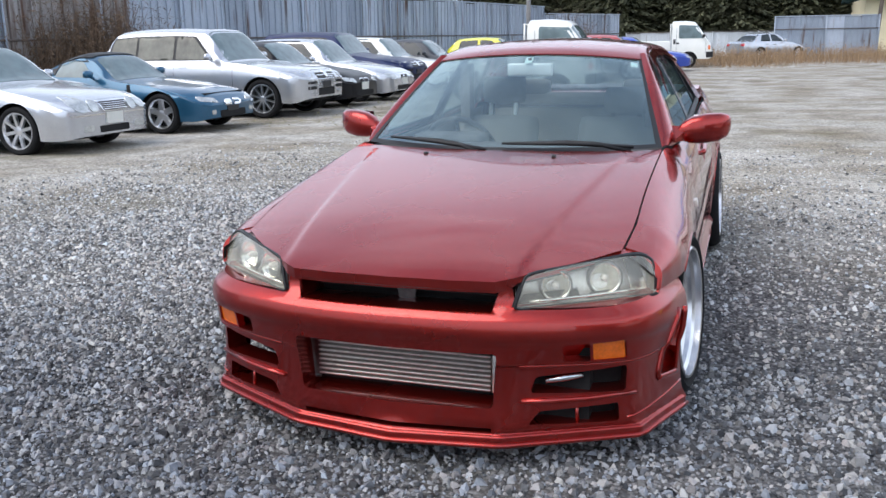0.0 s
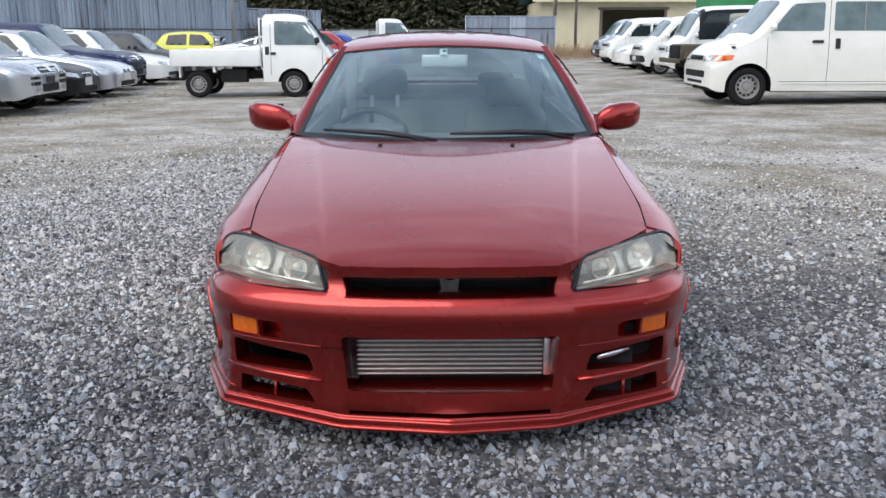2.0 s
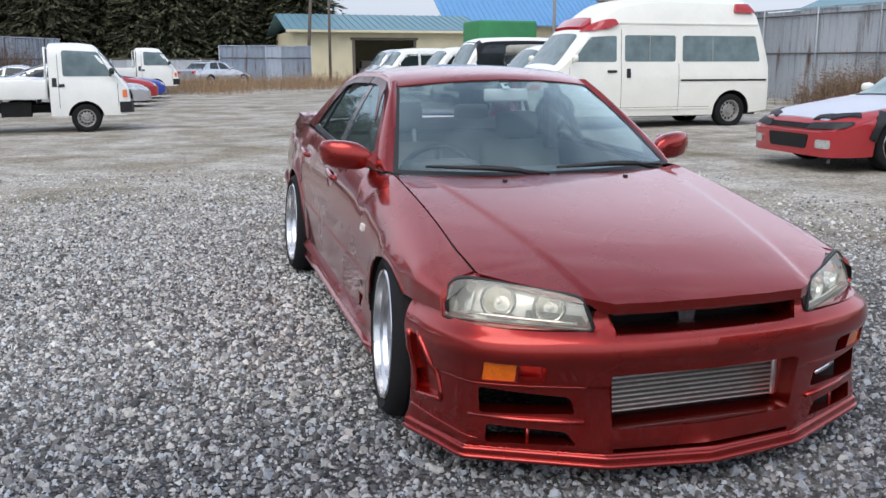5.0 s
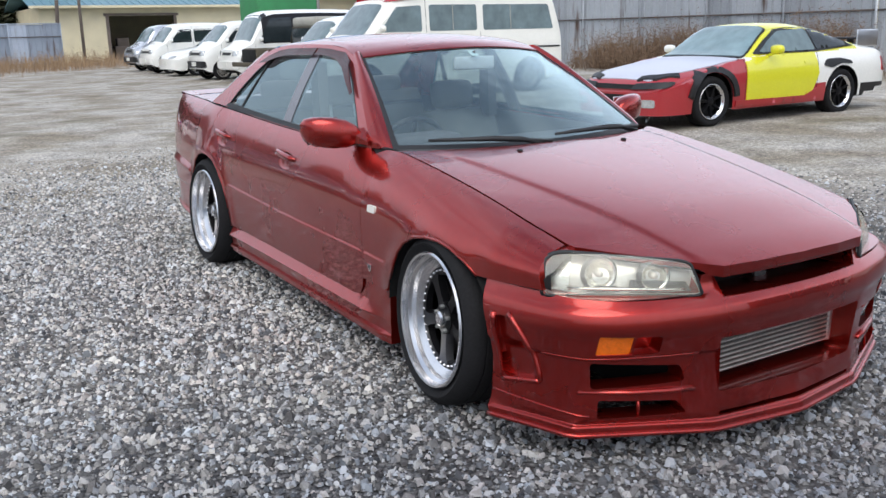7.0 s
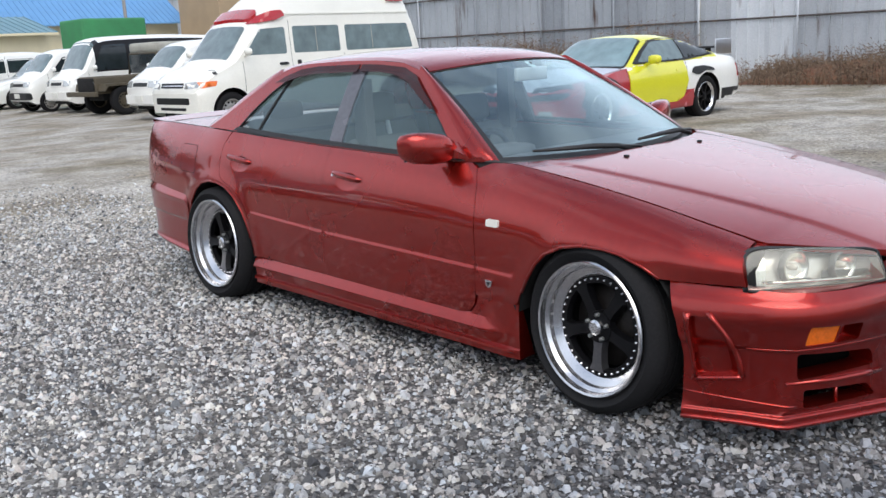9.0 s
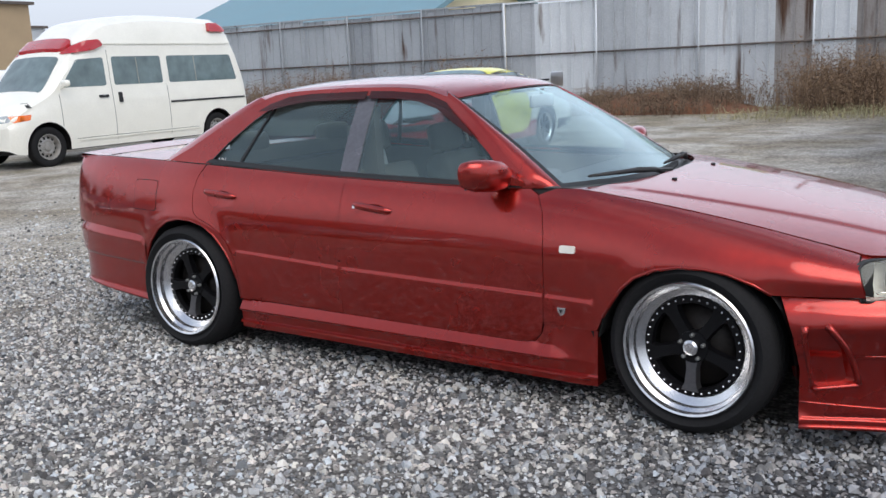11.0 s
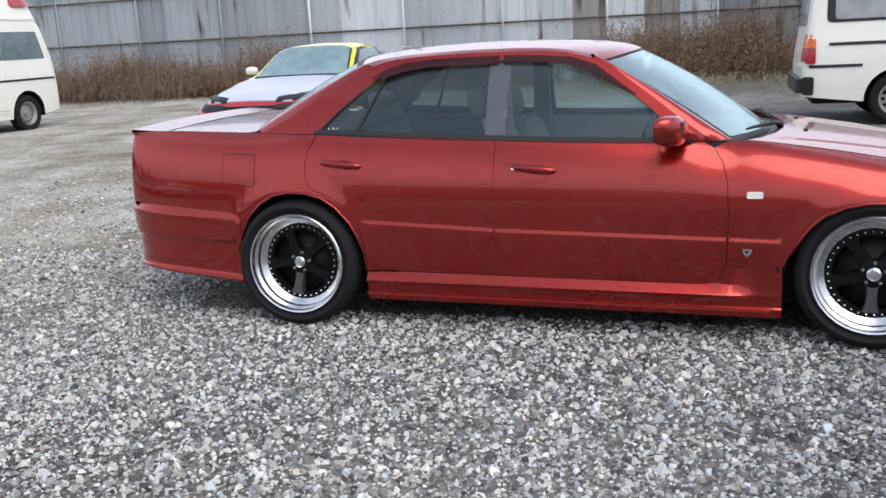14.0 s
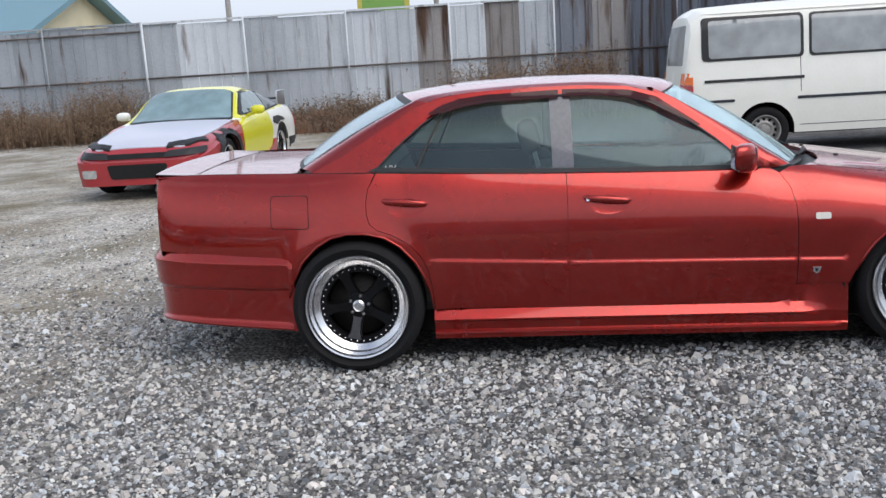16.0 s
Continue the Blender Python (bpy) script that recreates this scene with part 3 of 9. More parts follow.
def underside(spec, car):
    b = Build()
    ar, wb = spec["arch"] + 0.02, spec["wb"]
    w = min(p[1] for p in spec["wide"][3:-3]) - 0.10
    z0, z1 = spec.get("sill", 0.2) - 0.01, spec.get("mid", 0.6)
    inner = w - 0.17
    b.box((-inner, spec["y0"] + 0.15, z0), (inner, spec["y1"] - 0.15, z1 + 0.05))
    b.box((-w, ar, z0), (w, wb - ar, z0 + 0.22))
    part("underbody", b.mesh(False), "dark_void", car)
    for c in (0.0, wb):
        for s in (-1, 1):
            prof = [(c + ar * math.cos(a), spec.get("arch_z", spec["tyre"]) + ar * math.sin(a)) for a in np.linspace(-0.1, math.pi + 0.1, 14)]
            n = len(prof)
            part("wheel_arch", Build().add([(s * x, y, z) for x in (inner - 0.02, w + 0.05) for y, z in prof], [(i, i + 1, n + i + 1, n + i) for i in range(n - 1)]).mesh(False), "dark_void", car)


def vehicle(name, spec, at, turn, label, category="car", paint_key=None):
    """One vehicle: body, glass, lamps, wheels and trim by its spec, its front axle on the ground at `at`, nose turned by `turn` from -y."""
    car = new(name, None)
    tagged(car, label, category)
    me = body_shell(spec)
    part("body", me, paint_key or spec["paint"], car)
    if "zones" in spec:
        keys = []
        for p in me.polygons:
            k = spec["zones"](p.center)
            if k not in keys:
                keys.append(k)
                if len(keys) > 1:
                    me.materials.append(M[k])
                else:
                    me.materials[0] = M[k]
            p.material_index = keys.index(k)
    sk = Skin(me, car)
    underside(spec, car)
    add_wheels(car, spec["wb"], spec["track"], spec["tyre"], spec["tyre_w"], spec["rim"], spec["style"], spec.get("rim_mat", "alloy"))
    g = spec.get("glass", "dark_glass")
    for o in spec.get("side_glass", ()):
        sk.both("window", o, g, round_by=0.05, lift=spec.get("pane_lift", 0.004), step=spec.get("pane_step", 0.07))
    for o in spec.get("front_glass", ()):
        sk.lay("windscreen", spec.get("ws_way", "T"), o, spec.get("ws_mat", "pale_glass"), round_by=0.06, lift=spec.get("ws_lift", 0.006), step=0.06)
    for o in spec.get("rear_glass", ()):
        sk.lay("rear_window", spec.get("rw_way", "T"), o, g, round_by=0.05, lift=0.006, step=0.1)
    for nm, way, o, mt, *rest in spec.get("trim", ()):
        kw = rest[0] if rest else {}
        if way == "LR":
            sk.both(nm, o, mt, **kw)
        elif way in ("FF", "BB", "TT"):
            sk.pair(nm, way[0], o, mt, **kw)
        else:
            sk.lay(nm, way, o, mt, **kw)
    for s in spec.get("seams", ()):
        sk.seam(s)
    if "mirror" in spec:
        y, z, x = spec["mirror"]
        for s in (-1, 1):
            part("mirror", mirror_mesh(s, y, z, s * x), spec.get("mirror_mat", paint_key or spec["paint"]), car)
    x, y = at[0], at[1]
    car.matrix_world = pose(x, y, ground_z(x, y) + (at[2] if len(at) > 2 else 0), 0, 0, turn) @ Matrix.Diagonal((*[spec.get("size", 1.0)] * 3, 1))
    return car, sk


def rect(a0, b0, a1, b1):
    return [(a0, b0), (a1, b0), (a1, b1), (a0, b1)]


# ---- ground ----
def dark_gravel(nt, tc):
    """Where the gravel is darker: a ragged stretch before the car's nose."""
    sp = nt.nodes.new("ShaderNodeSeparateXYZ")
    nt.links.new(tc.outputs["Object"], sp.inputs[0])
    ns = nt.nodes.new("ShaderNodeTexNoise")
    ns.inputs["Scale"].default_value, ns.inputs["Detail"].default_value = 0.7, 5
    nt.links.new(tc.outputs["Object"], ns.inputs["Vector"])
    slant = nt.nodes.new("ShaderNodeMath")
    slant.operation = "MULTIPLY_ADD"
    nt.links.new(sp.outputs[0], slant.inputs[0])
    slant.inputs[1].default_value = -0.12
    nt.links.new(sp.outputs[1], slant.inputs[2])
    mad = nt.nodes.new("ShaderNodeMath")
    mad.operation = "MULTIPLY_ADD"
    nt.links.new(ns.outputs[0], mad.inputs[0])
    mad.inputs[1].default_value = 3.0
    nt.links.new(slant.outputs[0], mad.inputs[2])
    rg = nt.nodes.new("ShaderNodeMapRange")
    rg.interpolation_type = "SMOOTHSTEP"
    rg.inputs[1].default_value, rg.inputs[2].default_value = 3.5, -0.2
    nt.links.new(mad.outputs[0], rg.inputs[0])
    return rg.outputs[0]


def gravel_ground_material():
    m = bpy.data.materials.new("gravel_ground")
    m.use_nodes = True
    nt = m.node_tree
    L = nt.links.new
    b = nt.nodes["Principled BSDF"]
    b.inputs["Roughness"].default_value = 0.9
    b.inputs["Specular IOR Level"].default_value = 0.25
    tc = nt.nodes.new("ShaderNodeTexCoord")

    def tex(kind, scale, detail=4.0):
        n = nt.nodes.new(kind)
        n.inputs["Scale"].default_value = scale
        if kind == "ShaderNodeTexNoise":
            n.inputs["Detail"].default_value = detail
        L(tc.outputs["Object"], n.inputs["Vector"])
        return n

    def ramp(src, stops):
        r = nt.nodes.new("ShaderNodeValToRGB")
        e = r.color_ramp.elements
        while len(e) < len(stops):
            e.new(0.5)
        for k, (p, c) in zip(e, stops):
            k.position, k.color = p, (*c, 1)
        L(src, r.inputs[0])
        return r.outputs[0]

    def mixed(fac, a, c, kind="MIX"):
        n = nt.nodes.new("ShaderNodeMix")
        n.data_type, n.blend_type = "RGBA", kind
        for s, i in ((fac, 0), (a, 6), (c, 7)):
            if isinstance(s, (int, float)):
                n.inputs[i].default_value = s
            elif isinstance(s, tuple):
                n.inputs[i].default_value = (*s, 1)
            else:
                L(s, n.inputs[i])
        return n.outputs[2]

    stones = tex("ShaderNodeTexVoronoi", 52)
    stones2 = tex("ShaderNodeTexVoronoi", 120)
    sep = nt.nodes.new("ShaderNodeSeparateColor")
    L(stones.outputs["Color"], sep.inputs[0])
    sep2 = nt.nodes.new("ShaderNodeSeparateColor")
    L(stones2.outputs["Color"], sep2.inputs[0])
    c1 = ramp(sep.outputs[0], [(0.0, (0.07, 0.07, 0.073)), (0.4, (0.20, 0.20, 0.20)), (0.75, (0.44, 0.43, 0.41)), (1.0, (0.84, 0.83, 0.79))])
    c2 = ramp(sep2.outputs[0], [(0.0, (0.09, 0.092, 0.10)), (0.6, (0.22, 0.22, 0.225)), (1.0, (0.48, 0.47, 0.46))])
    fresh = mixed(0.45, c1, c2)
    # shade between the stones painted in: each cell darkens towards its edge
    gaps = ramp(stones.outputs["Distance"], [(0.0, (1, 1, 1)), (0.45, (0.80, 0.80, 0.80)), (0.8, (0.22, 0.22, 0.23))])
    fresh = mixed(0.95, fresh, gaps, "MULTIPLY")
    fresh = mixed(1.0, fresh, (0.78, 0.77, 0.76), "MULTIPLY")
    # worn, dusty stretches of fine pale dirt away from the fresh gravel
    big = tex("ShaderNodeTexNoise", 0.22, 5)
    mid = tex("ShaderNodeTexNoise", 2.6, 8)
    fine = tex("ShaderNodeTexNoise", 22, 6)
    dusty = mixed(0.5, ramp(mid.outputs[0], [(0.36, (0.30, 0.275, 0.24)), (0.64, (0.80, 0.755, 0.67))]), ramp(fine.outputs[0], [(0.38, (0.20, 0.185, 0.165)), (0.62, (0.85, 0.80, 0.715))]))
    dusty = mixed(0.42, dusty, c1)
    blot = ramp(tex("ShaderNodeTexNoise", 0.75, 7).outputs[0], [(0.36, (0.62, 0.57, 0.48)), (0.62, (1.0, 0.99, 0.97))])
    dusty = mixed(1.0, dusty, blot, "MULTIPLY")
    geo = nt.nodes.new("ShaderNodeSeparateXYZ")
    L(tc.outputs["Object"], geo.inputs[0])
    # distance from the fresh load of gravel round the car
    sub = nt.nodes.new("ShaderNodeVectorMath")
    sub.operation = "SUBTRACT"
    L(tc.outputs["Object"], sub.inputs[0])
    sub.inputs[1].default_value = (-1.5, -0.5, 0)
    ln = nt.nodes.new("ShaderNodeVectorMath")
    ln.operation = "LENGTH"
    L(sub.outputs[0], ln.inputs[0])
    rg = nt.nodes.new("ShaderNodeMapRange")
    rg.inputs[1].default_value, rg.inputs[2].default_value = 3.0, 10.0
    L(ln.outputs["Value"], rg.inputs[0])
    ad = nt.nodes.new("ShaderNodeMath")
    ad.operation = "MULTIPLY_ADD"
    L(big.outputs[0], ad.inputs[0])
    ad.inputs[1].default_value = 0.9
    L(rg.outputs[0], ad.inputs[2])
    far = ramp(ad.outputs[0], [(0.42, (0, 0, 0)), (0.95, (1, 1, 1))])
    col = mixed(far, fresh, dusty)
    # dry moss and damp stains in the lot
    moss = ramp(tex("ShaderNodeTexNoise", 0.55, 6).outputs[0], [(0.57, (0, 0, 0)), (0.70, (1, 1, 1))])
    mm = nt.nodes.new("ShaderNodeMath")
    mm.operation = "MULTIPLY"
    L(moss, mm.inputs[0])
    L(far, mm.inputs[1])
    m2 = nt.nodes.new("ShaderNodeMath")
    m2.operation = "MULTIPLY"
    L(mm.outputs[0], m2.inputs[0])
    m2.inputs[1].default_value = 0.68
    col = mixed(m2.outputs[0], col, (0.13, 0.115, 0.06))
    # bare earth and thin turf towards the east fence
    east = nt.nodes.new("ShaderNodeMath")
    east.operation = "MULTIPLY_ADD"
    L(geo.outputs[1], east.inputs[0])
    east.inputs[1].default_value = -0.55
    L(geo.outputs[0], east.inputs[2])
    wob = nt.nodes.new("ShaderNodeMath")
    wob.operation = "MULTIPLY_ADD"
    L(tex("ShaderNodeTexNoise", 0.6, 6).outputs[0], wob.inputs[0])
    wob.inputs[1].default_value = 7.0
    L(east.outputs[0], wob.inputs[2])
    em = nt.nodes.new("ShaderNodeMapRange")
    em.interpolation_type = "SMOOTHSTEP"
    em.inputs[1].default_value, em.inputs[2].default_value = 13.0, 18.5
    em.inputs[4].default_value = 0.75
    L(wob.outputs[0], em.inputs[0])
    earth = mixed(0.5, ramp(mid.outputs[0], [(0.35, (0.095, 0.080, 0.040)), (0.65, (0.29, 0.235, 0.15))]), ramp(fine.outputs[0], [(0.38, (0.09, 0.075, 0.048)), (0.62, (0.48, 0.42, 0.32))]))
    col = mixed(em.outputs[0], col, earth)
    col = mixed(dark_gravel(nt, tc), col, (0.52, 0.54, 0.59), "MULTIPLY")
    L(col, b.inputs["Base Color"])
    bp = nt.nodes.new("ShaderNodeBump")
    bp.inputs["Strength"].default_value, bp.inputs["Distance"].default_value = 0.7, 0.02
    inv = nt.nodes.new("ShaderNodeMath")
    inv.operation = "MULTIPLY_ADD"
    L(stones.outputs["Distance"], inv.inputs[0])
    inv.inputs[1].default_value = -1.0
    L(fine.outputs[0], inv.inputs[2])
    L(inv.outputs[0], bp.inputs["Height"])
    L(bp.outputs[0], b.inputs["Normal"])
    return m


M["gravel_ground"] = gravel_ground_material()


def build_ground():
    xs = sorted(set(list(np.linspace(-14, 24, 77)) + [-400, -150, -60, -30, -20, 35, 60, 150, 400]))
    ys = sorted(set(list(np.linspace(-12, 50, 125)) + [-400, -150, -60, -25, 60, 80, 150, 400]))
    vs = []
    for y in ys:
        for x in xs:
            near = math.exp(-((x / 14) ** 2 + ((y - 12) / 26) ** 2))
            under = 1 - math.exp(-((x / 2.2) ** 2 + ((y - 1.3) / 3.5) ** 2) * 0.8)
            vs.append((x, y, ground_z(x, y) + 0.018 * near * under * noise.fractal(Vector((x * 0.45, y * 0.45, 0)), 1.0, 2.0, 3)))
    nx = len(xs)
    fs = [(j * nx + i, j * nx + i + 1, (j + 1) * nx + i + 1, (j + 1) * nx + i) for j in range(len(ys) - 1) for i in range(nx - 1)]
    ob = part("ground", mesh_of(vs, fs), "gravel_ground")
    tagged(ob, "grey gravel lot worn to pale dirt", "ground", kind="structure")


build_ground()


# ---- corrugated sheet fences ----
def sheet_material(name, base, stain, rust):
    m = mat(name, base, 0.55, 0.35, 0.0, 0.2, 1.2, 30, 0.1, tint=stain, objrand=0.6)
    nt = m.node_tree
    L = nt.links.new
    b = nt.nodes["Principled BSDF"]
    src = b.inputs["Base Color"].links[0].from_socket
    tc = nt.nodes.new("ShaderNodeTexCoord")
    mp = nt.nodes.new("ShaderNodeMapping")
    mp.inputs["Scale"].default_value = (2.2, 2.2, 0.28)
    ns = nt.nodes.new("ShaderNodeTexNoise")
    ns.inputs["Scale"].default_value, ns.inputs["Detail"].default_value = 1.6, 7
    rp = nt.nodes.new("ShaderNodeValToRGB")
    rp.color_ramp.elements[0].position, rp.color_ramp.elements[1].position = rust, rust + 0.14
    mx = nt.nodes.new("ShaderNodeMix")
    mx.data_type = "RGBA"
    mx.inputs[7].default_value = (0.10, 0.055, 0.035, 1)
    geo = nt.nodes.new("ShaderNodeNewGeometry")
    L(geo.outputs["Position"], mp.inputs[0])
    L(mp.outputs[0], ns.inputs["Vector"])
    L(ns.outputs[0], rp.inputs[0])
    L(rp.outputs[0], mx.inputs[0])
    L(src, mx.inputs[6])
    L(mx.outputs[2], b.inputs["Base Color"])
    return m


M["grey_sheet"] = sheet_material("grey_sheet", (0.43, 0.46, 0.495), (0.64, 0.67, 0.695), 0.615)
M["blue_sheet"] = sheet_material("blue_sheet", (0.28, 0.33, 0.40), (0.44, 0.49, 0.56), 0.575)
M["dark_sheet"] = sheet_material("dark_sheet", (0.15, 0.17, 0.20), (0.24, 0.26, 0.30), 0.52)
M["rusty_sheet"] = sheet_material("rusty_sheet", (0.20, 0.165, 0.145), (0.36, 0.35, 0.345), 0.50)
M["dull_sheet"] = sheet_material("dull_sheet", (0.31, 0.335, 0.365), (0.49, 0.52, 0.55), 0.605)
M["fence_rail"] = mat("fence_rail", (0.14, 0.12, 0.11), 0.7, 0.4, var=0.4, bump=0.3)


def sheet_mesh(w, h, seed):
    """A ribbed steel sheet w wide: flat pans between raised folds, worn and slightly buckled."""
    rnd = random.Random(seed)
    vs, fs = [], []
    prof = []
    n = 3
    for k in range(n):
        a = w * k / n
        p = w / n
        prof += [(a, 0.0), (a + p * 0.43, 0.0), (a + p * 0.455, 0.042), (a + p * 0.545, 0.042), (a + p * 0.57, 0.0), (a + p * 0.8, 0.006)]
    prof.append((w, 0.0))
    zs = [0, h * 0.25, h * 0.5, h * 0.75, h]
    lean = rnd.uniform(-0.012, 0.012)
    for j, z in enumerate(zs):
        dz = rnd.uniform(-0.015, 0.015) if j == len(zs) - 1 else 0
        for u, d in prof:
            vs.append((u, -d + lean * z + 0.006 * math.sin(3 * u + z * 2 + seed), z + dz))
    k = len(prof)
    fs = [(j * k + i, j * k + i + 1, (j + 1) * k + i + 1, (j + 1) * k + i) for j in range(len(zs) - 1) for i in range(k - 1)]
    n0 = len(vs)
    vs += [(x, y + 0.012, z) for x, y, z in vs]
    fs += [tuple(i + n0 for i in f[::-1]) for f in fs]
    top = (len(zs) - 1) * k
    fs += [(top + i, top + i + 1, n0 + top + i + 1, n0 + top + i) for i in range(k - 1)]
    return sharp(mesh_of(vs, fs), 25)


_sheets = {}


def fence(name, a, b, h, material, label, rails=(1.6,), sheet=0.9, jag=0.04, posts=3, odd=()):
    """Sheets from a to b; their outer face looks to the right of that way."""
    a, b = Vector((*a, 0)), Vector((*b, 0))
    d = b - a
    n = max(1, round(d.length / sheet))
    w = d.length / n
    turn = math.atan2(d.y, d.x)
    root = new(name, None)
    tagged(root, label, "fence", kind="structure")
    root.matrix_world = Matrix.Translation((a.x, a.y, ground_z(a.x, a.y) - 0.05)) @ Matrix.Rotation(turn, 4, "Z")
    rnd = random.Random(len(name) + n)
    for i in range(n):
        key = (round(w, 3), h, i % 4)
        if key not in _sheets:
            _sheets[key] = sheet_mesh(w + 0.02, h, i % 4)
        s = part("sheet", _sheets[key], None, root)
        if not _sheets[key].materials:
            _sheets[key].materials.append(M[material])
        if i in odd:
            s.material_slots[0].link = "OBJECT"
            s.material_slots[0].material = M["rusty_sheet"]
        s.location = (i * w, 0.008 * (i % 2), rnd.uniform(-jag, jag))
    for z in rails:
        r = Build().tube([(0, -0.055, z), (d.length, -0.055, z)], 0.024, 8)
        part("rail", r.mesh(), "fence_rail", root)
    part("top_rail", Build().box((0, -0.05, h + 0.02), (d.length, 0.04, h + 0.07)).mesh(False), material, root)
    for i in range(0, n + 1, posts):
        p = part("post", Build().tube([(0, 0, -0.1), (0, 0, h + 0.06)], 0.026, 8).mesh(), material, root)
        p.location = (i * w, -0.062, 0)
    return root


fence("fence_east", (18.97, 28.0), (19.49, 11.7), 3.02, "dull_sheet", "dull blue-grey corrugated steel fence behind the weeds", rails=(1.6, 2.85))
fence("fence_east", (19.5, 11.68), (19.84, 0.7), 3.0, "grey_sheet", "weathered grey corrugated steel fence with rust streaks", odd=(8, 10))
fence("fence_corner", (19.845, 0.69), (19.9, -1.3), 3.04, "dark_sheet", "dark blue-grey corrugated steel sheets at the fence corner", odd=(1,))
fence("fence_south", (19.9, -1.3), (6.0, -9.5), 3.02, "dark_sheet", "dull blue-grey corrugated steel fence turning the corner")
fence("fence_west", (-17.5, -6.0), (-9.6, 44.0), 2.95, "blue_sheet", "tall blue-grey corrugated steel fence with rust stains", odd=(21, 22, 23, 24))
fence("fence_north", (-9.6, 44.0), (-6.6, 50.0), 2.6, "blue_sheet", "lower blue-grey corrugated steel fence")
fence("fence_back", (1.7, 52.0), (7.0, 52.0), 2.25, "blue_sheet", "short blue-grey corrugated fence beside dry grass")
fence("low_wall", (-7.0, 56.0), (1.7, 56.0), 1.55, "grey_sheet", "low grey sheet wall in front of the wood")


# ---- shed with blue roof ----
M["cream_wall"] = mat("cream_wall", (0.74, 0.665, 0.46), 0.8, var=0.14, scale=1.2, bump=0.15)
M["blue_roof"] = mat("blue_roof", (0.16, 0.29, 0.345), 0.5, 0.1, var=0.14, scale=1.0)
M["sky_blue_roof"] = mat("sky_blue_roof", (0.15, 0.34, 0.60), 0.5, 0.1, var=0.1, scale=1.0)
M["green_tarp"] = mat("green_tarp", (0.04, 0.22, 0.08), 0.7, var=0.25, scale=3, bump=0.2)
M["timber_pole"] = mat("timber_pole", (0.16, 0.13, 0.11), 0.85, var=0.25, bump=0.3)
M["concrete_pole"] = mat("concrete_pole", (0.32, 0.31, 0.30), 0.85, var=0.15, bump=0.2)


def roof_slab(name, lo, hi, z_eave, z_ridge, material, parent, rib=0.45):
    """One slope of a ribbed metal roof, eave towards -y."""
    (x0, y0), (x1, y1) = lo, hi
    b = Build()
    n = int((x1 - x0) / rib)
    w = (x1 - x0) / n
    prof = []
    for i in range(n):
        q = x0 + i * w
        prof += [(q, 0.0), (q + w * 0.86, 0.0), (q + w * 0.87, 0.05), (q + w * 0.99, 0.05)]
    prof.append((x1, 0.0))
    k = len(prof)
    b.add([(u, y, z + dz - low) for low in (0.0, 0.08) for y, z in ((y0, z_eave), (y1, z_ridge)) for u, dz in prof],
          [f for i in range(k - 1) for f in ((i, i + 1, k + i + 1, k + i), (2 * k + i + 1, 2 * k + i, 3 * k + i, 3 * k + i + 1), (2 * k + i, 2 * k + i + 1, i + 1, i), (k + i, k + i + 1, 3 * k + i + 1, 3 * k + i))]
          + [(0, k, 3 * k, 2 * k), (k - 1, 3 * k - 1, 4 * k - 1, 2 * k - 1)])
    return part(name, b.mesh(False), material, parent)


M["tan_wall"] = mat("tan_wall", (0.40, 0.30, 0.19), 0.85, var=0.15, scale=0.8)


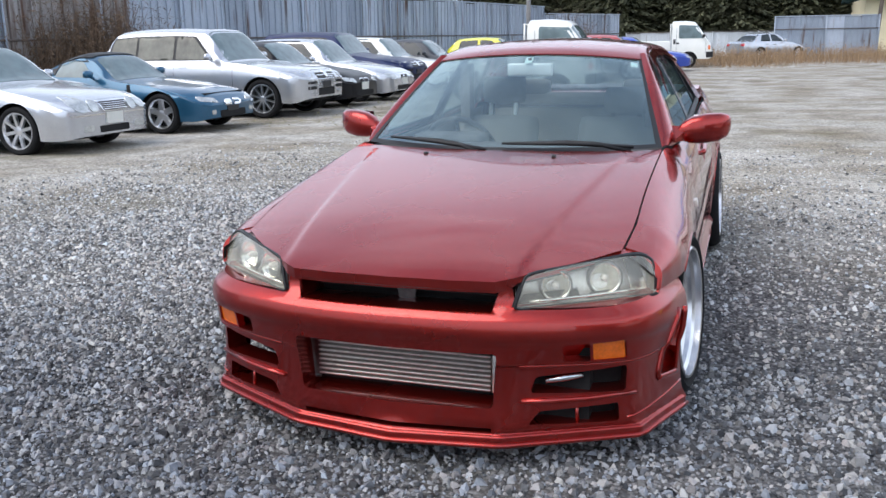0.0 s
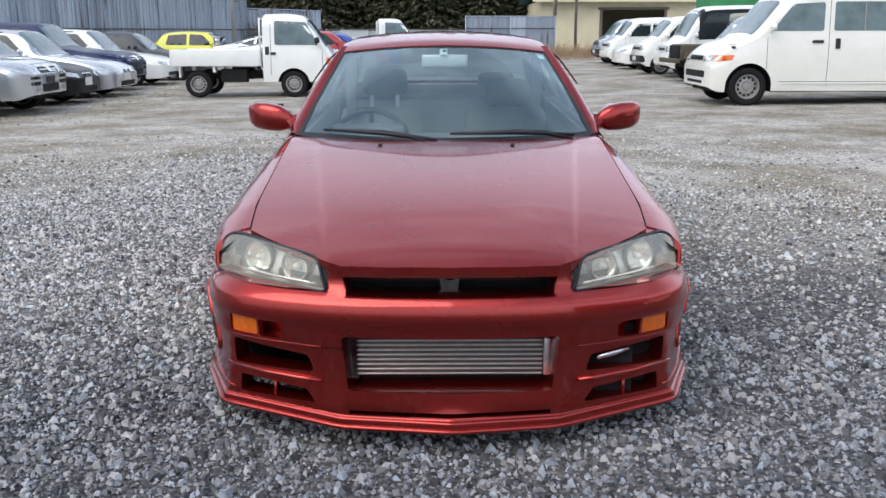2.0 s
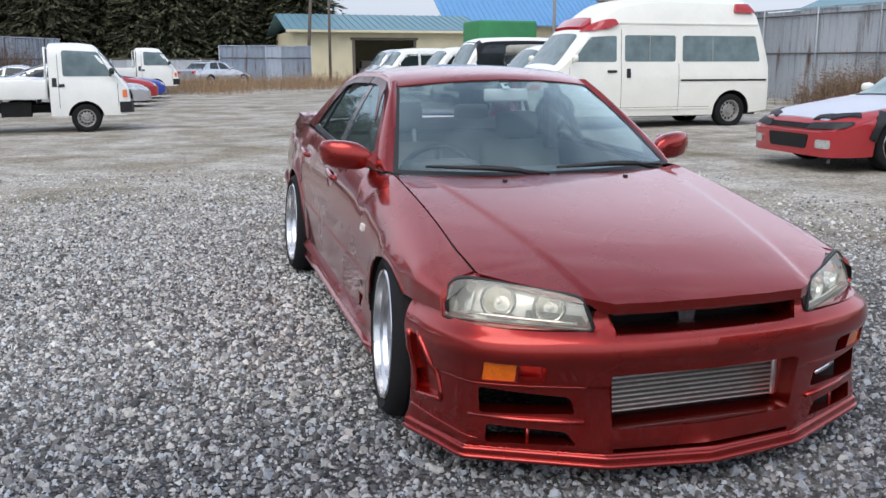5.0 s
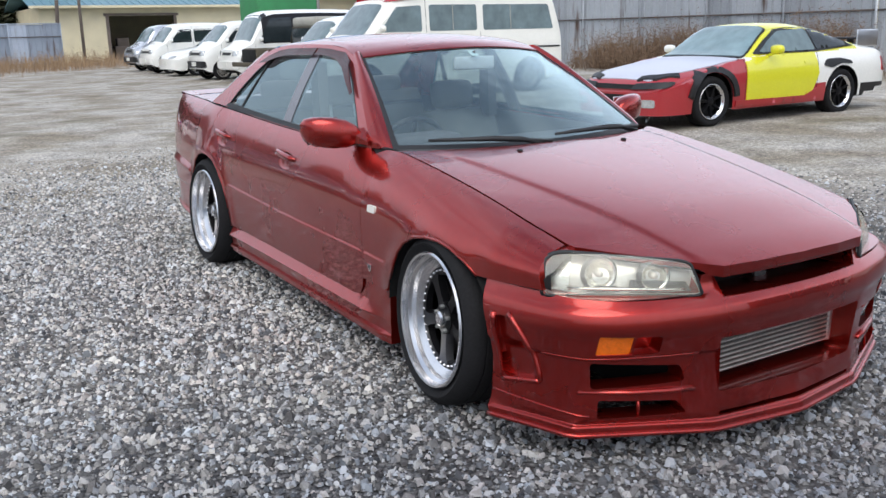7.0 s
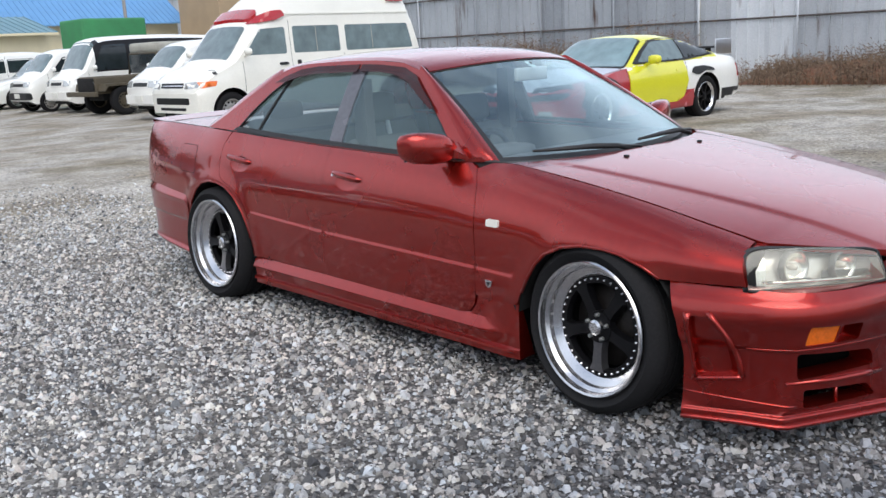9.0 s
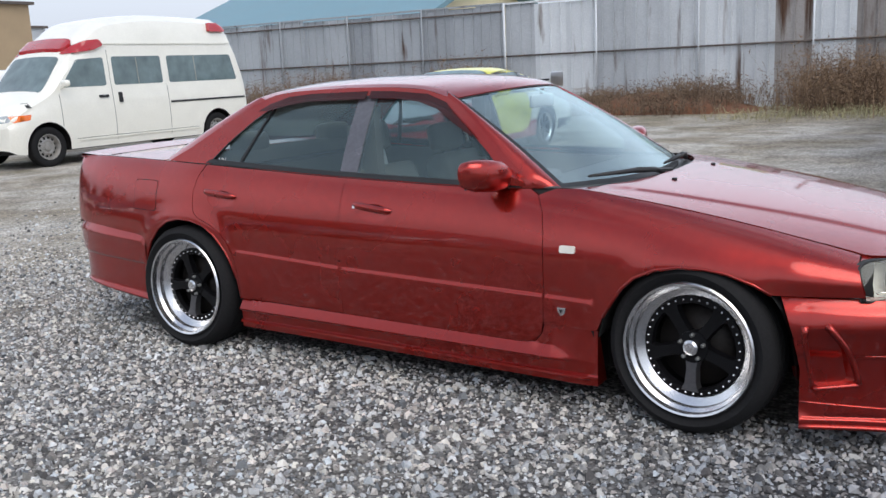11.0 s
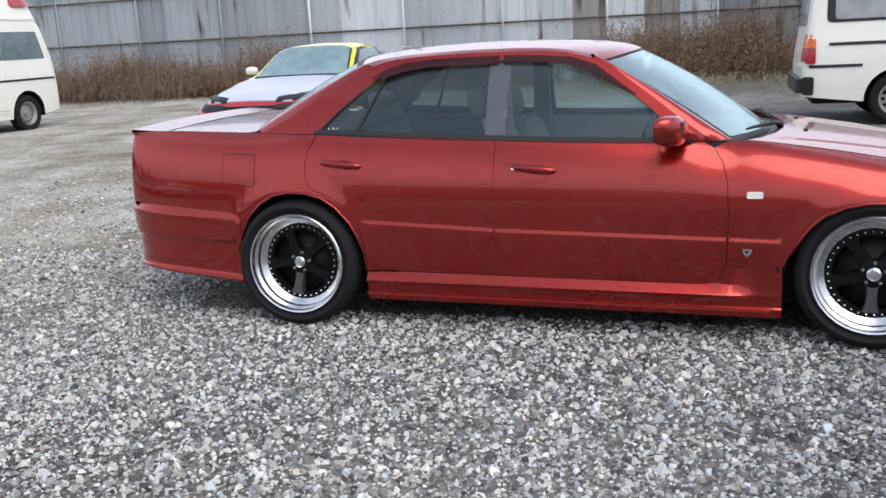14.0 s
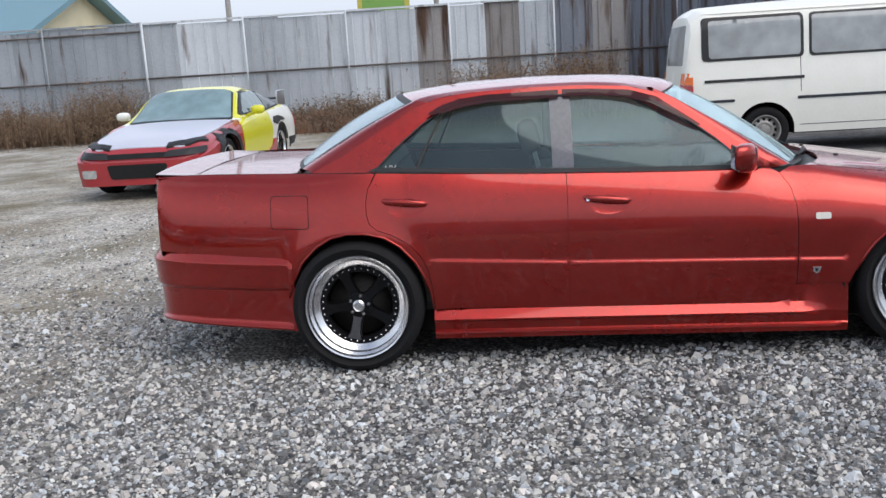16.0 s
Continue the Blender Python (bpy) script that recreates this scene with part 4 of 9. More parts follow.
def build_shed():
    s = new("shed", None)
    tagged(s, "cream-walled storage shed with a blue metal roof and dark open doorway", "shed")
    y = 56.0
    b = Build()
    b.box((6.6, y, 0), (10.5, y + 0.18, 3.25)).box((14.4, y, 0), (18.9, y + 0.18, 3.25)).box((10.5, y, 2.7), (14.4, y + 0.18, 3.25))
    b.box((6.6, y + 0.18, 0), (6.78, y + 9, 3.25)).box((18.72, y + 0.18, 0), (18.9, y + 9, 3.25)).box((6.6, y + 9, 0), (18.9, y + 9.2, 3.25))
    b.add([(18.82, y, 3.25), (18.82, y + 9.2, 3.25), (18.82, y + 4.6, 4.4)], [(0, 1, 2)])
    part("wall", b.mesh(False), "cream_wall", s)
    roof_slab("roof", (6.0, y - 0.7), (19.4, y + 4.6), 3.3, 4.5, "blue_roof", s)
    back = Build()
    back.add([(6.0, y + 4.6, 4.5), (19.4, y + 4.6, 4.5), (19.4, y + 9.7, 3.3), (6.0, y + 9.7, 3.3), (6.0, y + 4.6, 4.42), (19.4, y + 4.6, 4.42), (19.4, y + 9.7, 3.2), (6.0, y + 9.7, 3.2)], [(0, 1, 2, 3), (7, 6, 5, 4), (0, 3, 7, 4), (1, 5, 6, 2), (2, 6, 7, 3)])
    part("roof", back.mesh(False), "blue_roof", s)
    part("fascia", Build().box((6.0, y - 0.78, 3.16), (19.4, y - 0.70, 3.30)).mesh(False), "cream_wall", s)
    part("door_frame", Build().box((10.32, y - 0.05, 0), (10.5, y + 0.2, 2.7)).box((14.4, y - 0.05, 0), (14.58, y + 0.2, 2.7)).box((10.2, y - 0.07, 2.7), (14.7, y + 0.0, 2.85)).mesh(False), "timber_pole", s)
    # clutter stored inside the doorway
    c = new("stored_crates", None)
    tagged(c, "dark crates and pallets stored inside the shed", "crate")
    b = Build().box((11.0, y + 1.2, 0), (12.0, y + 2.2, 0.9), bev=0.02).box((12.3, y + 1.5, 0), (13.6, y + 2.6, 0.55), bev=0.02).box((11.2, y + 1.4, 0.9), (11.9, y + 2.0, 1.4), bev=0.02)
    part("crate_stack", b.mesh(), "timber_pole", c)
    # the further sheds
    s2 = new("shed", None)
    tagged(s2, "further storage shed with a bright blue metal roof", "shed")
    part("wall", Build().box((20.5, 68, 0), (34.2, 78, 4.2)).mesh(False), "cream_wall", s2)
    roof_slab("roof", (20.0, 67), (34.6, 74), 4.2, 8.6, "sky_blue_roof", s2)
    s4 = new("building", None)
    tagged(s4, "tan rendered building beyond the lot", "building")
    part("wall", Build().box((33.4, 60, 0), (37.5, 66, 7.2)).mesh(False), "tan_wall", s4)
    part("roof", Build().box((33.1, 59.7, 7.2), (37.8, 66.3, 7.4)).mesh(False), "fence_rail", s4)
    s5 = new("building", None)
    tagged(s5, "pale grey hall with rust-streaked walls beyond the lot", "building")
    part("wall", Build().box((35.2, 72, 0), (47, 80, 6.4)).mesh(False), "grey_sheet", s5)
    part("roof", Build().box((35.0, 71.8, 6.4), (47.2, 80.2, 6.6)).mesh(False), "fence_rail", s5)
    s3 = new("house", None)
    tagged(s3, "cream house with a dark teal roof behind the fence", "house")
    part("wall", Build().prism([(25.5, 0), (36.0, 0), (36.0, 3.4), (30.6, 5.3), (25.5, 3.4)], 18.6, 32.0, "y").mesh(False), "cream_wall", s3)
    b = Build()
    for (xa, za), (xb, zb) in (((25.0, 3.3), (30.6, 5.45)), ((30.6, 5.45), (36.5, 3.3))):
        b.add([(xa, 18.0, za), (xb, 18.0, zb), (xb, 32.5, zb), (xa, 32.5, za), (xa, 18.0, za - 0.2), (xb, 18.0, zb - 0.2), (xb, 32.5, zb - 0.2), (xa, 32.5, za - 0.2)], [(0, 1, 2, 3), (7, 6, 5, 4), (0, 4, 5, 1), (0, 3, 7, 4), (1, 5, 6, 2), (3, 2, 6, 7)])
    part("roof", b.mesh(False), "blue_roof", s3)


build_shed()


def pole(x, y, h, r, material, label, lean=0.0, arms=0):
    p = new("utility_pole", None)
    tagged(p, label, "utility pole")
    part("pole", Build().tube([(0, 0, -0.3), (lean * h, 0, h)], [r, r * 0.7], 10).mesh(), material, p)
    for k in range(arms):
        part("crossarm", Build().box((-0.9, -0.05, h - 0.5 - 0.7 * k), (0.9, 0.05, h - 0.4 - 0.7 * k)).mesh(False), "timber_pole", p)
    p.location = (x, y, 0)
    return p


pole(-9.2, 39.0, 7.0, 0.11, "concrete_pole", "pale concrete utility pole by the west fence")
pole(7.0, 53.5, 9.0, 0.12, "timber_pole", "leaning timber utility pole by the shed", 0.06)
pole(8.6, 54.5, 8.0, 0.10, "timber_pole", "timber utility pole by the shed", 0.0)
pole(27.0, 62.0, 11.0, 0.14, "concrete_pole", "tall concrete utility pole beyond the sheds", 0.0, 1)
pole(33.5, 13.5, 7.5, 0.14, "concrete_pole", "concrete utility pole with crossarms behind the east fence", 0.0, 1)
pole(36.0, 5.0, 8.0, 0.14, "concrete_pole", "concrete utility pole behind the east fence", 0.0, 2)


def sign_board():
    s = new("sign_board", None)
    tagged(s, "green and yellow roadside sign board behind the fence", "sign")
    M["sign_green"] = mat("sign_green", (0.22, 0.42, 0.10), 0.5, var=0.1)
    M["sign_yellow"] = mat("sign_yellow", (0.55, 0.50, 0.10), 0.5, var=0.1)
    part("panel", Build().box((0, -0.95, 3.3), (0.12, 0.95, 4.6), bev=0.01).mesh(), "sign_green", s)
    for y in (-0.95, 0.78):
        part("border", Build().box((-0.02, y, 3.3), (0.0, y + 0.17, 4.6)).mesh(False), "sign_yellow", s)
    for y in (-0.6, 0.6):
        part("post", Build().tube([(0.06, y, 0), (0.06, y, 3.4)], 0.05, 8).mesh(), "fence_rail", s)
    s.location = (29.0, 6.4, 0)


sign_board()


def green_container():
    s = new("covered_load", None)
    tagged(s, "green tarpaulin-covered box standing behind the vans", "tarpaulin")
    b = Build().box((8.85, 26.95, 0), (11.0, 28.7, 2.74), bev=0.08)
    part("cover", b.mesh(), "green_tarp", s)


green_container()

# ---- trees, weeds ----
M["conifer"] = mat("conifer", (0.040, 0.050, 0.026), 0.9, var=0.5, scale=0.5, fine=3, tint=(0.095, 0.098, 0.052), island=True)
M["bark"] = mat("bark", (0.09, 0.07, 0.055), 0.9, var=0.3, bump=0.4)
M["dry_weed"] = mat("dry_weed", (0.092, 0.055, 0.033), 0.9, var=0.4, scale=1, fine=8, tint=(0.20, 0.130, 0.078), island=True)
M["dry_grass"] = mat("dry_grass", (0.17, 0.10, 0.055), 0.9, var=0.4, scale=0.6, fine=6, tint=(0.34, 0.23, 0.13), island=True)
M["straw"] = mat("straw", (0.22, 0.20, 0.11), 0.9, var=0.3, scale=1, fine=8, tint=(0.34, 0.31, 0.18), island=True)
M["twig"] = mat("twig", (0.085, 0.053, 0.034), 0.9, var=0.4, tint=(0.175, 0.118, 0.075), island=True)


def conifer_mesh(h, seed):
    """Trunk apart from the crown: many drooping sprays in whorls with gaps."""
    rnd = random.Random(seed)
    b = Build()
    z = h * 0.16
    while z < h:
        t = (z - h * 0.16) / (h * 0.84)
        reach = (1 - t) ** 0.75 * h * 0.20 + 0.15
        for k in range(max(6, int(22 * (1 - t) + 6))):
            a = rnd.uniform(0, 2 * math.pi)
            ln = reach * rnd.uniform(0.55, 1.15)
            wd = ln * rnd.uniform(0.07, 0.14) + 0.06
            dz = -ln * rnd.uniform(0.1, 0.45)
            c, s = math.cos(a), math.sin(a)
            base = Vector((c * ln * 0.15, s * ln * 0.15, z + rnd.uniform(-0.2, 0.2)))
            tip = Vector((c * ln, s * ln, z + dz))
            for j in range(13):
                u = rnd.uniform(0.12, 0.98)
                p = base.lerp(tip, u)
                b2 = a + rnd.uniform(-0.75, 0.75)
                l2 = ln * rnd.uniform(0.10, 0.26)
                q = p + Vector((math.cos(b2) * l2, math.sin(b2) * l2, -l2 * rnd.uniform(0.05, 0.6)))
                w2 = Vector((-math.sin(b2), math.cos(b2), rnd.uniform(-0.8, 0.8))) * (0.035 + wd * rnd.uniform(0.12, 0.3))
                b.add([p - w2 * 0.4, q, p.lerp(q, 0.4) + w2], [(0, 1, 2)])
        z += h * rnd.uniform(0.008, 0.014)
    trunk = Build().tube([(0, 0, -0.3), (0.05, 0, h * 0.5), (0, 0, h * 0.97)], [h * 0.018, h * 0.012, 0.02], 8)
    return b.mesh(False), trunk.mesh()


def build_wood():
    kinds = [conifer_mesh(h, i) for i, h in enumerate((11.5, 13.0, 14.5, 12.2))]
    protos = []
    for cm, tm in kinds:
        t = new("conifer_tree", None)
        tagged(t, "dark green conifer in the wood behind the lot", "tree", "conifers of the wood")
        part("crown", cm, "conifer", t)
        part("trunk", tm, "bark", t)
        protos.append(t)
    rnd = random.Random(5)
    spots = []
    for row, y in enumerate((66, 69.5, 73.5, 78)):
        x = -20 + row * 1.1
        while x < 9.5 - row * 0.3:
            spots.append((x + rnd.uniform(-0.6, 0.6), y + rnd.uniform(-1.2, 1.2)))
            x += rnd.uniform(1.7, 2.5)
    for x in np.arange(-46, -20, 2.6):
        spots.append((x + rnd.uniform(-0.8, 0.8), 60 + rnd.uniform(-3, 5)))
    for i, (x, y) in enumerate(spots):
        m = pose(x, y, 0, 0, 0, rnd.uniform(0, 360))
        if i < 4:
            protos[i].matrix_basis = m
        else:
            copy_thing(protos[i % 4], m)


build_wood()


def stalks(name, spots, h, material, label, seed, per=26, spread=0.35, leaves=True, category="weeds"):
    """Dry stems with side twigs and withered leaf scraps, in clumps."""
    rnd = random.Random(seed)
    b = Build()
    for x, y, s in spots:
        z0 = ground_z(x, y)
        for k in range(per):
            px, py = x + rnd.gauss(0, spread), y + rnd.gauss(0, spread)
            hh = h * s * rnd.uniform(0.35, 1.1)
            lx, ly = rnd.gauss(0, 0.28) * hh, rnd.gauss(0, 0.28) * hh
            w = 0.004 + 0.003 * rnd.random()
            p0, p1, p2 = Vector((px, py, z0)), Vector((px + lx * 0.35, py + ly * 0.35, z0 + hh * 0.6)), Vector((px + lx, py + ly, z0 + hh))
            a = rnd.uniform(0, math.pi)
            sd = Vector((math.cos(a), math.sin(a), 0)) * w
            b.add([p0 - sd, p0 + sd, p1 + sd, p1 - sd, p2], [(0, 1, 2, 3), (3, 2, 4)])
            for q in range(9 if leaves else 1):
                t = rnd.uniform(0.3, 1.0)
                c = p0.lerp(p1, min(1, t * 1.6)) if t < 0.6 else p1.lerp(p2, (t - 0.6) / 0.4)
                d = Vector((rnd.uniform(-1, 1), rnd.uniform(-1, 1), rnd.uniform(-0.6, 0.8))).normalized() * rnd.uniform(0.03, 0.10) * (0.6 + s)
                e = d.orthogonal().normalized() * rnd.uniform(0.005, 0.014)
                b.add([c, c + d * 0.5 + e, c + d, c + d * 0.5 - e], [(0, 1, 2, 3)])
    ob = part(name, b.mesh(False), material)
    tagged(ob, label, category, kind="stuff")


_r = random.Random(3)


def thicket(n, x, y0, y1):
    """Places along the fence, higher and lower in turn."""
    out = []
    while len(out) < n:
        y = _r.uniform(y0, y1)
        s = 0.62 + 0.30 * math.sin(1.9 * y + 0.5) * math.sin(0.7 * y + 2.0) + 0.12 * math.sin(5.1 * y)
        if _r.random() < s + 0.2:
            out.append((x - abs(_r.gauss(0, 1.1)), y, s * _r.uniform(0.7, 1.25)))
    return out



def clumps(n, x, dx, y0, y1, lo, hi, every=1.3):
    """Places gathered in clumps with bare stretches between."""
    out = []
    cs = [(_r.uniform(y0, y1), _r.uniform(0.35, 1.0)) for _ in range(max(2, int((y1 - y0) / every)))]
    for _ in range(n):
        c, s = _r.choice(cs)
        out.append((x - abs(_r.gauss(0, dx)), c + _r.gauss(0, 0.45), s * _r.uniform(lo, hi)))
    return out


stalks("dry_weeds", thicket(230, 19.1, 12.2, 20.8), 1.5, "dry_weed", "brown withered weeds along the east fence", 1, 30, 0.4)
stalks("dry_weeds", thicket(160, 19.2, -1.0, 3.3), 1.6, "dry_weed", "brown withered weeds in the fence corner", 2, 30, 0.4)
stalks("dry_weeds", clumps(150, 18.9, 0.8, 4.6, 9.0, 0.5, 1.15), 1.05, "twig", "tangled brown brambles by the fence", 4, 34, 0.5)
stalks("dry_grass", [(_r.uniform(14.8, 18.6), _r.uniform(-1.2, 4.2), _r.uniform(0.3, 0.8)) for _ in range(110)], 0.35, "straw", "flattened straw-coloured grass before the weeds", 11, 18, 0.35, False, "grass")
stalks("dry_grass", [(_r.uniform(-2.5, 9.0), _r.uniform(40, 50), _r.uniform(0.5, 1.2)) for _ in range(260)], 0.8, "dry_grass", "tall rusty-brown dry grass by the shed", 5, 24, 0.8, False, "grass")
stalks("dry_grass", [(_r.uniform(-4.0, 2.0), _r.uniform(36, 42), _r.uniform(0.2, 0.5)) for _ in range(70)], 0.7, "dry_grass", "low straw-coloured dry grass at the edge of the lot", 6, 20, 0.7, False, "grass")
stalks("dry_weeds", [(-8.8 + _r.gauss(0, 0.5), _r.uniform(43, 47), _r.uniform(0.8, 1.5)) for _ in range(30)], 1.9, "twig", "reddish-brown creeper on the fence end", 7, 40, 0.5)
stalks("dry_weeds", [(-14.0 + 0.16 * (y - 15.0) + _r.gauss(0, 0.2), y, _r.uniform(0.9, 1.45)) for y in np.linspace(13.3, 16.2, 30)], 2.1, "twig", "brown dead creeper on the west fence", 8, 55, 0.3)
stalks("grass_tufts", [(_r.uniform(-7.6, -5.5), _r.uniform(10, 24), _r.uniform(0.2, 0.5)) for _ in range(90)], 0.06, "straw", "thin yellowing grass tufts under the parked cars", 9, 7, 0.3, False, "grass")


def bramble_heap():
    b = Build()
    rnd = random.Random(9)
    nx, ny = 24, 18
    for j in range(ny):
        for i in range(nx):
            u, v = i / (nx - 1), j / (ny - 1)
            hgt = 0.55 * (math.sin(math.pi * u) ** 0.7) * (math.sin(math.pi * v) ** 0.6)
            b.v.append((16.9 + 2.2 * v, 4.2 + 5.2 * u, ground_z(17, 5) - 0.02 + hgt * (0.75 + 0.35 * noise.noise(Vector((u * 7, v * 5, 2)))) + rnd.uniform(-0.02, 0.02)))
    b.f = [(j * nx + i, j * nx + i + 1, (j + 1) * nx + i + 1, (j + 1) * nx + i) for j in range(ny - 1) for i in range(nx - 1)]
    ob = part("bramble_heap", b.mesh(), "orange_rust")
    tagged(ob, "low heap of brown brambles and leaf litter", "brush", kind="stuff")


bramble_heap()


# ---- parked vehicles ----
def three_box(y0, y1, wb, w, h, cowl, roof_f, roof_r, deck_y, deck_z, hood=(0.64, 0.90), belt=0.90, tyre=0.31, **k):
    """Lines of an ordinary car: nose, bonnet, glasshouse, boot. w: half width."""
    mid = (cowl + deck_y) / 2 + 0.05
    roof_w = k.pop("roof_w", w * 0.66)
    s = dict(y0=y0, y1=y1, wb=wb, tyre=tyre, tyre_w=0.215, rim=tyre - 0.085, style=(5, 0.032), arch=tyre + 0.045, track=w - 0.015, roof_w=roof_w, mid=0.58, sill=0.21, shoulder=0.07,
             top=[(y0, hood[0] - 0.10), (y0 + 0.07, hood[0]), (y0 + 0.35, hood[0] + (hood[1] - hood[0]) * 0.42), (cowl - 0.35, hood[1] - 0.04), (cowl, hood[1]), (roof_f, h - 0.035), ((roof_f + roof_r) / 2, h), (roof_r, h - 0.045), (deck_y, deck_z), (y1 - 0.08, deck_z - 0.03), (y1, deck_z - 0.14)],
             belt=[(y0, hood[0] - 0.14), (0.0, hood[1] - 0.13), (cowl, belt - 0.02), (deck_y, belt + 0.03), (y1, deck_z - 0.17)],
             wide=nose_round(y0, w, 0.55, 0.72) + [(1.0, w), (wb - 0.3, w)] + tail_round(y1, w, 0.5, 0.82),
             sill_line=[(y0, 0.24), (y0 + 0.2, 0.20), (0.5, 0.21), (wb, 0.21), (y1 - 0.3, 0.24), (y1, 0.30)])
    s["side_glass"] = [[(cowl + 0.42, belt + 0.03), (roof_f + 0.16, h - 0.13), (mid - 0.05, h - 0.10), (mid - 0.05, belt + 0.035)], [(mid + 0.05, belt + 0.035), (mid + 0.05, h - 0.10), (roof_r - 0.10, h - 0.13), (deck_y - 0.42, belt + 0.05)]]
    s["front_glass"] = [[(-w + 0.19, cowl + 0.04), (w - 0.19, cowl + 0.04), (roof_w - 0.02, roof_f - 0.05), (-roof_w + 0.02, roof_f - 0.05)]]
    s["rear_glass"] = [[(-roof_w + 0.02, roof_r + 0.06), (roof_w - 0.02, roof_r + 0.06), (w - 0.22, deck_y - 0.05), (-w + 0.22, deck_y - 0.05)]]
    s["mirror"] = (cowl + 0.45, belt + 0.08, w + 0.09)
    s["seams"] = [[(0.52, 0.3), (0.52, 0.78)], [(mid, 0.28), (mid, 0.86)], [(0.52, 0.27), (wb - 0.42, 0.27)]]
    s["trim"] = [("headlight", "FF", [(w - 0.13, hood[0] - 0.085), (w - 0.47, hood[0] - 0.125), (w - 0.45, hood[0] - 0.035), (w - 0.15, hood[0] + 0.005)], "lamp_glass", dict(round_by=0.04, lift=0.012, step=0.04)),
                 ("door_handle", "LR", rect(mid - 0.28, belt - 0.14, mid - 0.10, belt - 0.11), "black_plastic", dict(lift=0.02, deep=0.02, round_by=0.012)),
                 ("door_handle", "LR", rect(wb - 0.52, belt - 0.13, wb - 0.34, belt - 0.10), "black_plastic", dict(lift=0.02, deep=0.02, round_by=0.012)),
                 ("number_plate", "F", rect(-0.165, 0.38, 0.165, 0.53), "plate", dict(lift=0.02, deep=0.02, round_by=0.01)),
                 ("tail_light", "BB", rect(w - 0.42, 0.70, w - 0.16, 0.84), "red_lamp", dict(round_by=0.03))]
    s.update(k)
    return s


def e_class():
    s = three_box(-0.86, 3.94, 2.83, 0.90, 1.44, 0.62, 1.32, 2.55, 3.12, 0.98, (0.70, 0.93), 0.93, 0.325, paint="silver_paint", style=(8, 0.022))
    s["trim"] = s["trim"][1:] + [
        ("headlight", "FF", [(0.60 + 0.125 * math.cos(a), 0.665 + 0.115 * math.sin(a)) for a in np.linspace(0, 2 * math.pi, 14)[:-1]], "lamp_glass", dict(lift=0.02)),
        ("headlight", "FF", [(0.385 + 0.085 * math.cos(a), 0.63 + 0.085 * math.sin(a)) for a in np.linspace(0, 2 * math.pi, 14)[:-1]], "lamp_glass", dict(lift=0.02)),
        ("grille_frame", "F", [(-0.24, 0.545), (0.24, 0.545), (0.29, 0.70), (-0.29, 0.70)], "chrome", dict(lift=0.03, deep=0.05, round_by=0.03)),
        ] + [("grille_bar", "F", rect(-0.22 - 0.012 * k, 0.560 + 0.026 * k, 0.22 + 0.012 * k, 0.574 + 0.026 * k), "dark_void", dict(lift=0.034, deep=0.01)) for k in range(5)] + [
        ("bumper_strip", "F", rect(-0.78, 0.505, 0.78, 0.525), "chrome", dict(lift=0.012)),
        ("air_intake", "F", rect(-0.30, 0.27, 0.30, 0.36), "dark_void", dict(round_by=0.02)),
        ("fog_lamp", "FF", rect(0.42, 0.30, 0.62, 0.38), "lamp_glass", dict(round_by=0.03)),
        ("side_moulding", "LR", rect(0.45, 0.50, 2.40, 0.545), "dark_grey_paint", dict(lift=0.012)),
        ("pillar_post", "LR", rect(1.78, 0.96, 1.84, 1.33), "dark_void", dict(lift=0.007))]
    return s


def roadster():
    s = three_box(-0.80, 3.30, 2.495, 0.885, 1.27, 0.85, 1.42, 1.85, 2.72, 0.90, (0.58, 0.84), 0.86, 0.32, paint="blue_paint", style=(5, 0.045))
    s["side_glass"] = [[(1.28, 0.89), (1.55, 1.14), (1.95, 1.16), (2.05, 0.90)]]
    s["glass"] = "pale_glass"
    s["rear_glass"] = []
    s["seams"] = [[(0.62, 0.3), (0.62, 0.80)], [(2.0, 0.28), (2.0, 0.86)], [(0.62, 0.28), (2.0, 0.28)]]
    soft = [(-0.57, 1.44), (0.57, 1.44), (0.66, 2.0), (0.62, 2.62), (-0.62, 2.62), (-0.66, 2.0)]
    s["trim"] = [("soft_top", "T", soft, "black_plastic", dict(lift=0.02, deep=0.03, round_by=0.08, step=0.09)),
                 ("soft_top_side", "LR", [(1.45, 1.14), (1.6, 1.24), (1.9, 1.23), (2.55, 0.97), (2.05, 0.93), (1.97, 1.17)], "black_plastic", dict(lift=0.012)),
                 ("headlight", "FF", [(0.40, 0.475), (0.76, 0.515), (0.74, 0.595), (0.46, 0.555)], "lamp_glass", dict(round_by=0.04, lift=0.012, step=0.04)),
                 ("grille", "FF", [(0.03, 0.425), (0.22, 0.425), (0.26, 0.475), (0.20, 0.525), (0.04, 0.525)], "chrome", dict(round_by=0.03, lift=0.012)),
                 ("number_plate", "F", rect(-0.17, 0.33, 0.17, 0.415), "black_plastic", dict(lift=0.015)),
                 ("air_intake", "F", rect(-0.38, 0.24, 0.38, 0.35), "dark_void", dict(round_by=0.03)),
                 ("fog_lamp", "FF", rect(0.50, 0.30, 0.62, 0.37), "lamp_glass", dict(round_by=0.03)),
                 ("door_handle", "LR", rect(1.72, 0.70, 1.90, 0.725), "blue_paint", dict(lift=0.02, round_by=0.01)),
                 ("side_vent", "LR", [(0.50, 0.62), (0.58, 0.62), (0.62, 0.78), (0.56, 0.78)], "dark_void")]
    s["mirror"] = (1.25, 0.95, 0.97)
    return s


